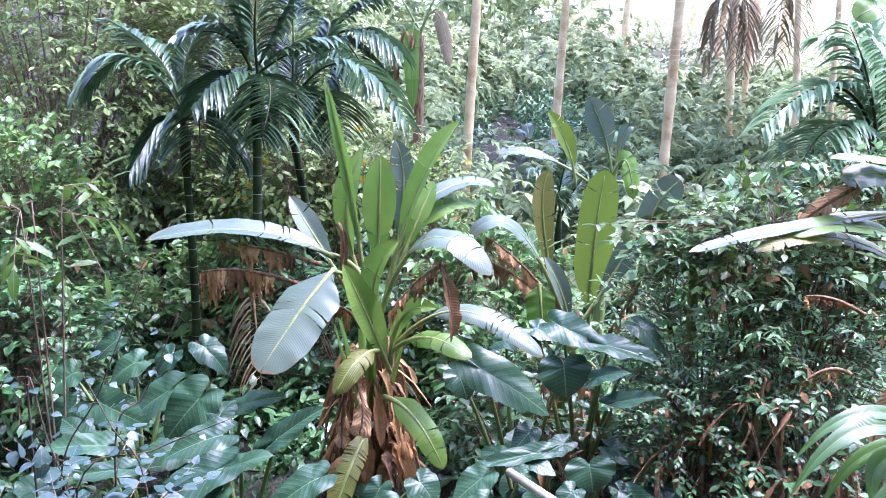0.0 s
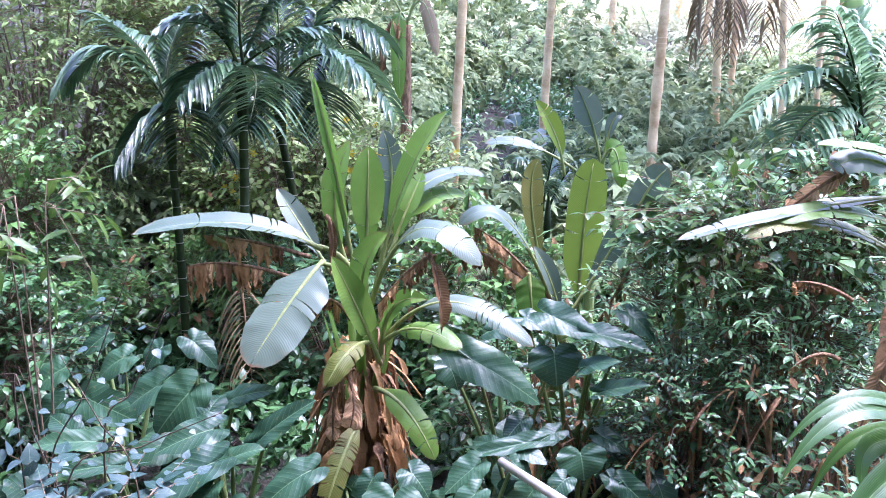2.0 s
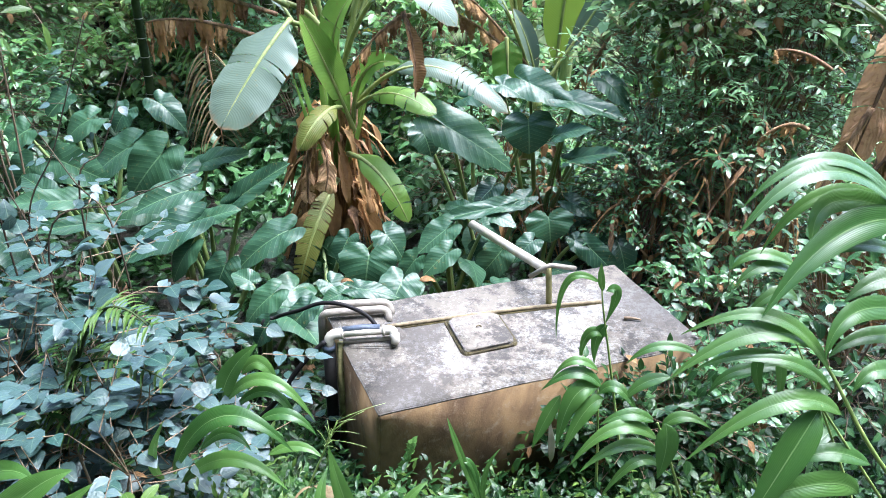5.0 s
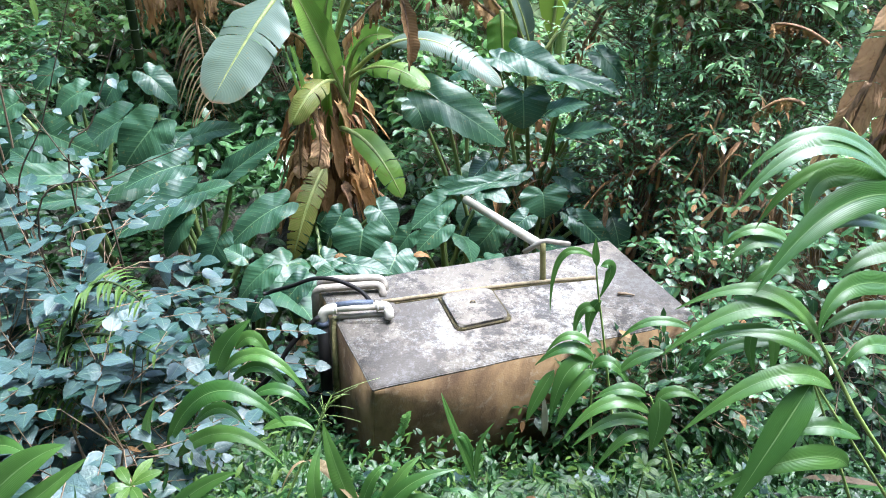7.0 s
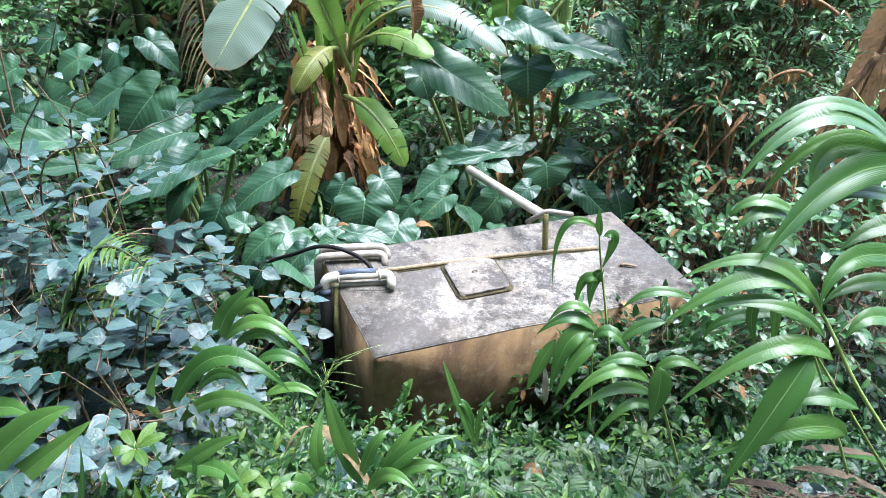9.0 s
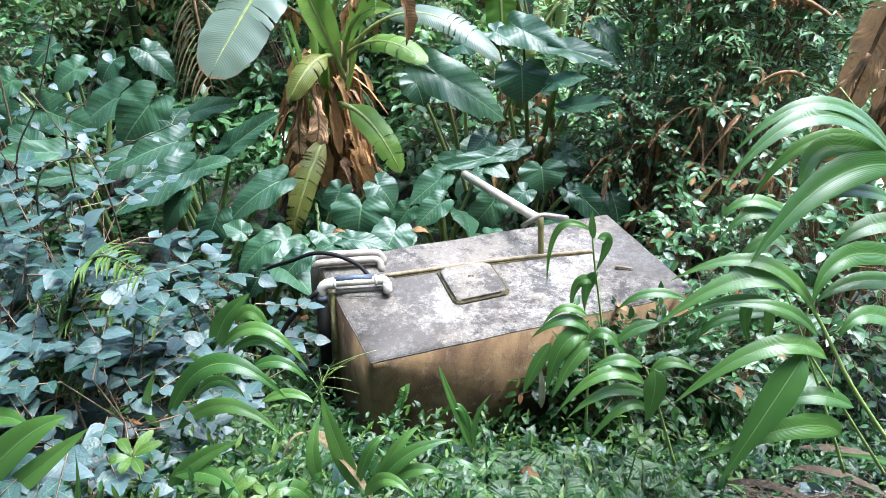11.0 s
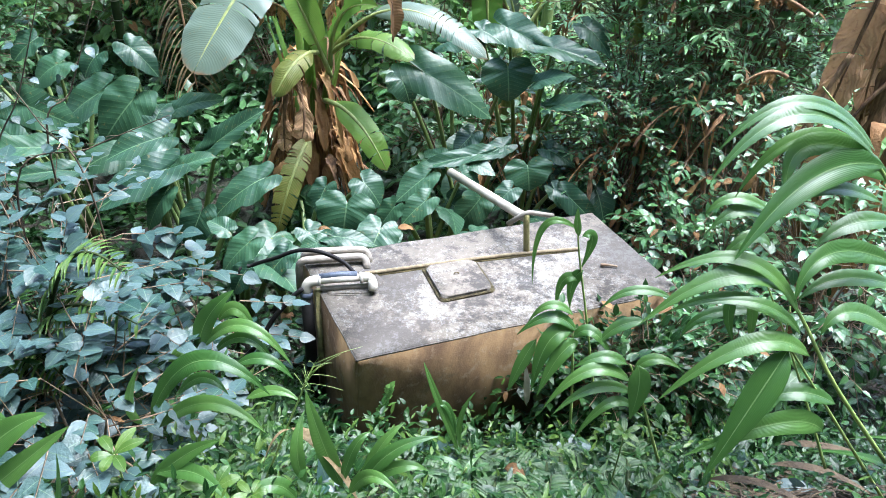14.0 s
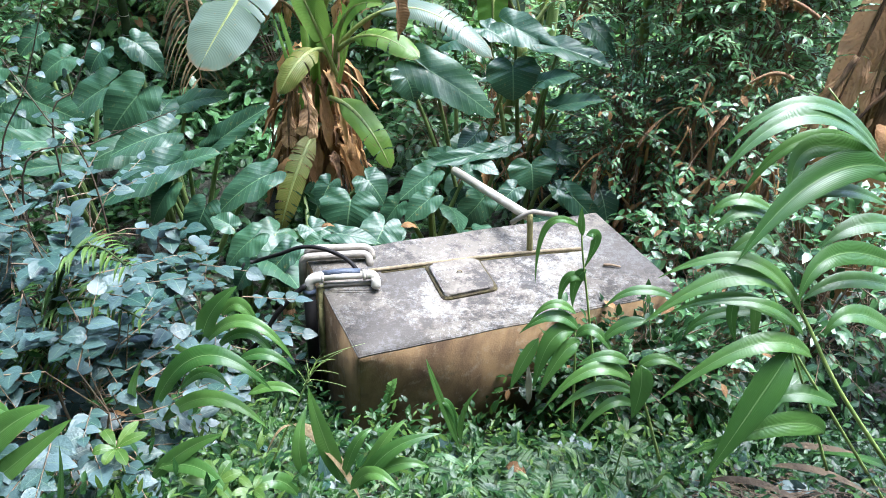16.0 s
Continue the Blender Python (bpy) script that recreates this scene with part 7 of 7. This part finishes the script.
def fallen_leaf(a, b, c, width, seed, label, mat=None):
    p = thing("fallen_leaf", a, label, "dead leaf", "fallen leaves")
    part("blade", blade([a, b, c], width, 16, 5, 0.6, 0.5, 0.08, 0, "lance", (0.1, -0.5, 1), 20, 0, seed), mat or M_DEAD, p)


fallen_leaf((-0.403, 1.830, 0.938), (-0.264, 1.795, 0.946), (-0.136, 1.700, 0.660), 0.052, 1, "long pale brown dry leaf bent over the herbs", M_PALM_DRY)
fallen_leaf((-0.079, 3.750, 0.598), (-0.029, 3.750, 0.633), (0.024, 3.750, 0.595), 0.05, 8, "small orange-brown dead leaf behind the tank")
fallen_leaf((-0.526, 3.500, 0.725), (-0.489, 3.500, 0.765), (-0.451, 3.500, 0.736), 0.03, 9, "small reddish dead leaf behind the tank")
fallen_leaf((1.25, 1.9, 0.62), (1.42, 1.8, 0.8), (1.6, 1.62, 0.72), 0.035, 2, "curled tan dry grass leaf", M_LITTER)
fallen_leaf((1.55, 2.0, 0.6), (1.72, 1.9, 0.75), (1.95, 1.8, 0.6), 0.035, 3, "broad curled brown dead leaf on the ground", M_LITTER)
fallen_leaf((1.3, 1.6, 0.75), (1.5, 1.5, 0.85), (1.75, 1.5, 0.75), 0.035, 4, "broad curled brown dead leaf on the ground", M_LITTER)
fallen_leaf((1.7, 2.2, 0.5), (1.85, 2.1, 0.65), (2.1, 2.05, 0.55), 0.035, 5, "broad curled brown dead leaf on the ground", M_LITTER)
fallen_leaf((0.42, 1.93, 0.62), (0.46, 1.9, 0.68), (0.5, 1.88, 0.63), 0.05, 6, "small orange-brown fallen leaf")
fallen_leaf((0.55, 2.28, 0.62), (0.54, 2.28, 0.75), (0.52, 2.3, 0.86), 0.035, 7, "pale broken leaf sheath standing upright", M_PVC)


def straw_stalk():
    p = thing("grass_stalk", (-0.52, 1.80, 0.66), "straw-green grass stalk with a wispy seed head", "grass stalk")
    part("stalk", tube([(-0.516, 1.800, 0.657), (-0.409, 1.840, 0.957), (-0.313, 1.900, 1.191)], (0.006, 0.003), 6, 12), M_GRASS_STEM, p)
    rng = np.random.default_rng(9)
    for k in range(22):
        q = np.array((-0.313, 1.900, 1.191)) - np.array((0.048, 0.030, 0.117)) * rng.random()
        e = q + rng.normal(0, 0.05, 3) + (0.04, 0.02, 0.02)
        part("awn", tube([q, (q + e) / 2 + (0, 0, 0.015), e], (0.0016, 0.0008), 4, 5), M_GRASS_STEM, p)
    part("dry_leaf", blade([(-0.403, 1.830, 0.929), (-0.453, 1.800, 0.968), (-0.494, 1.750, 0.833)], 0.012, 12, 3, 0.5, 0, 0, 0, "lance"), M_PALM_DRY, p, "thin dry straw leaf")
    p = thing("rock", (-0.5, 1.85, 0.45), "brown rounded fieldstone half hidden in herbs", "rock")
    bm = bmesh.new()
    bmesh.ops.create_icosphere(bm, subdivisions=3, radius=0.09)
    for w in bm.verts:
        w.co = Vector((w.co.x, w.co.y * 0.8, w.co.z * 0.9)) * (1 + 0.25 * noise.noise(w.co * 14)) + Vector((-0.5, 1.85, 0.52))
    bm.verts.index_update()
    part("stone", ([tuple(w.co) for w in bm.verts], [[w.index for w in q.verts] for q in bm.faces]), M_WALL, p)
    bm.free()


straw_stalk()


def seedling(at, size, seed):
    """A young herb: a short stem and a whorl of broad pale leaves."""
    rng = np.random.default_rng(seed)
    at = np.array(at, float)
    foot = np.array([at[0], at[1] + 0.02, float(ground_z(at[0], at[1] + 0.02))])
    p = thing("seedling", foot, "young herb with a whorl of fresh light green leaves", "herb", "young herbs")
    part("stem", tube([foot, (foot + at) / 2 + (0.01, 0, 0), at], (0.004, 0.003), 6, 8), M_GRASS_STEM, p)
    for k in range(6):
        a = k * 1.05 + rng.uniform(0, 0.5)
        w = np.array([math.cos(a), math.sin(a), rng.uniform(0.0, 0.5)])
        e = at + w * size * rng.uniform(0.7, 1.1)
        part("leaf", blade([at, at + w * size * 0.5 + (0, 0, 0.2 * size), e], size * 0.42, 10, 5, 0.3, 0.2, 0.03, 0, "oar", (0, -0.3, 1), 0, 0, seed + k), M_LIGHTLEAF, p)


seedling((-0.944, 1.620, 1.021), 0.093, 40)
seedling((-0.627, 1.600, 0.875), 0.097, 47)
seedling((-0.503, 1.600, 0.852), 0.072, 54)
seedling((0.857, 1.900, 0.877), 0.060, 61)


def creeper():
    """A thread of small round leaves climbing the tank's front."""
    p = thing("creeper", tank_at(0.1, -0.01, 0.25), "thin creeper with small round leaves climbing the tank wall", "creeper")
    rng = np.random.default_rng(4)
    pts = [tank_at(0.06, -0.012, 0.2), tank_at(0.09, -0.014, 0.35), tank_at(0.14, -0.012, 0.47), tank_at(0.16, -0.012, 0.56)]
    cv = bezier(pts, 16)
    part("stem", tube(cv, 0.0025, 5), M_GRASS_STEM, p)
    for k, q in enumerate(cv):
        for sg in (-1, 1):
            w = np.array([TU[0] * sg, TU[1] * sg, 0.25]) + rng.normal(0, 0.15, 3)
            part("leaf", strew("broad", (q - [0.0, 0.006, 0])[None], w[None], np.array([[TU[1], -TU[0], 0.5]]), np.array([rng.uniform(0.022, 0.036)])), M_SHRUB, p)


creeper()


def dead_frond_skirt():
    p = thing("fallen_frond", (-2.1, 6.2, 1.6), "yellowed palm frond caught hanging among the palms", "palm frond")
    frond(p, (-2.12, 6.25, 2.0), (-2.1, 6.15, 2.15), (-2.05, 6.1, 1.2), 20, 0.32, 0.03, 801, M_LIGHTLEAF, 0.9)
    p = thing("fallen_frond", (-1.9, 6.0, 1.0), "dry brown palm frond hanging to the ground", "palm frond")
    frond(p, (-1.95, 6.05, 1.35), (-1.92, 5.95, 1.4), (-1.85, 5.9, 0.5), 18, 0.3, 0.025, 802, M_PALM_DRY, 1.0)


dead_frond_skirt()


# ---- unseen trees added behind and beside the viewer to block low skylight ----
for k in range(12):
    a = radians(158 + k * 18.5)
    x, y = 7.8 * math.cos(a), 0.5 + 7.2 * math.sin(a)
    h = 9.8 + 1.4 * math.sin(k * 2.1)
    bush("tree", "unseen tall leafy tree added to block low sky light", "tree", (x, y, h * 0.6), (2.7, 2.7, h * 0.52), 760, 7, 0.55, "simple", M_TREE, 900 + k, 0.9, 12, clump=0.3, dry=0.0)


# ---- dry stalks with a few last leaves before the elephant ears ----
def dry_stalk(a, m, c, seed):
    rng = np.random.default_rng(seed)
    base = np.array([a[0], a[1], float(ground_z(a[0], a[1]))])
    p = thing("dry_stalk", base, "thin pale dry stalk with a few bluish leaves", "weed", "dry stalks")
    cv = bezier([base, a, m, c], 24)
    part("stalk", tube(cv, (0.006, 0.002), 5), M_LITTER, p)
    for k in range(9):
        q = cv[8 + int(k * 1.7)]
        w = np.array([rng.normal(), rng.normal() * 0.5 - 0.3, 0.1])
        e = q + unit(w) * 0.06
        part("leaf_stalk", tube([q, (q + e) / 2 + (0, 0, 0.008), e], 0.0015, 4, 4), M_LITTER, p)
        part("leaf", strew("broad", e[None], (w - (0, 0, 0.3))[None], np.array([[0.1, -0.3, 1.0]]), np.array([rng.uniform(0.035, 0.06)])), M_BLUE, p)


dry_stalk((-1.92, 3.00, 1.24), (-1.75, 3.10, 1.68), (-1.54, 3.20, 2.25), 1)
dry_stalk((-1.64, 3.00, 1.44), (-1.53, 3.10, 1.68), (-1.39, 3.20, 2.05), 2)
dry_stalk((-2.03, 3.00, 1.71), (-1.89, 2.90, 1.52), (-1.75, 2.80, 1.33), 3)
dry_stalk((-1.45, 2.90, 1.28), (-1.65, 3.00, 1.56), (-1.86, 3.10, 1.84), 4)
dry_stalk((-1.72, 2.80, 1.33), (-1.45, 3.00, 1.45), (-1.11, 3.10, 1.58), 5)
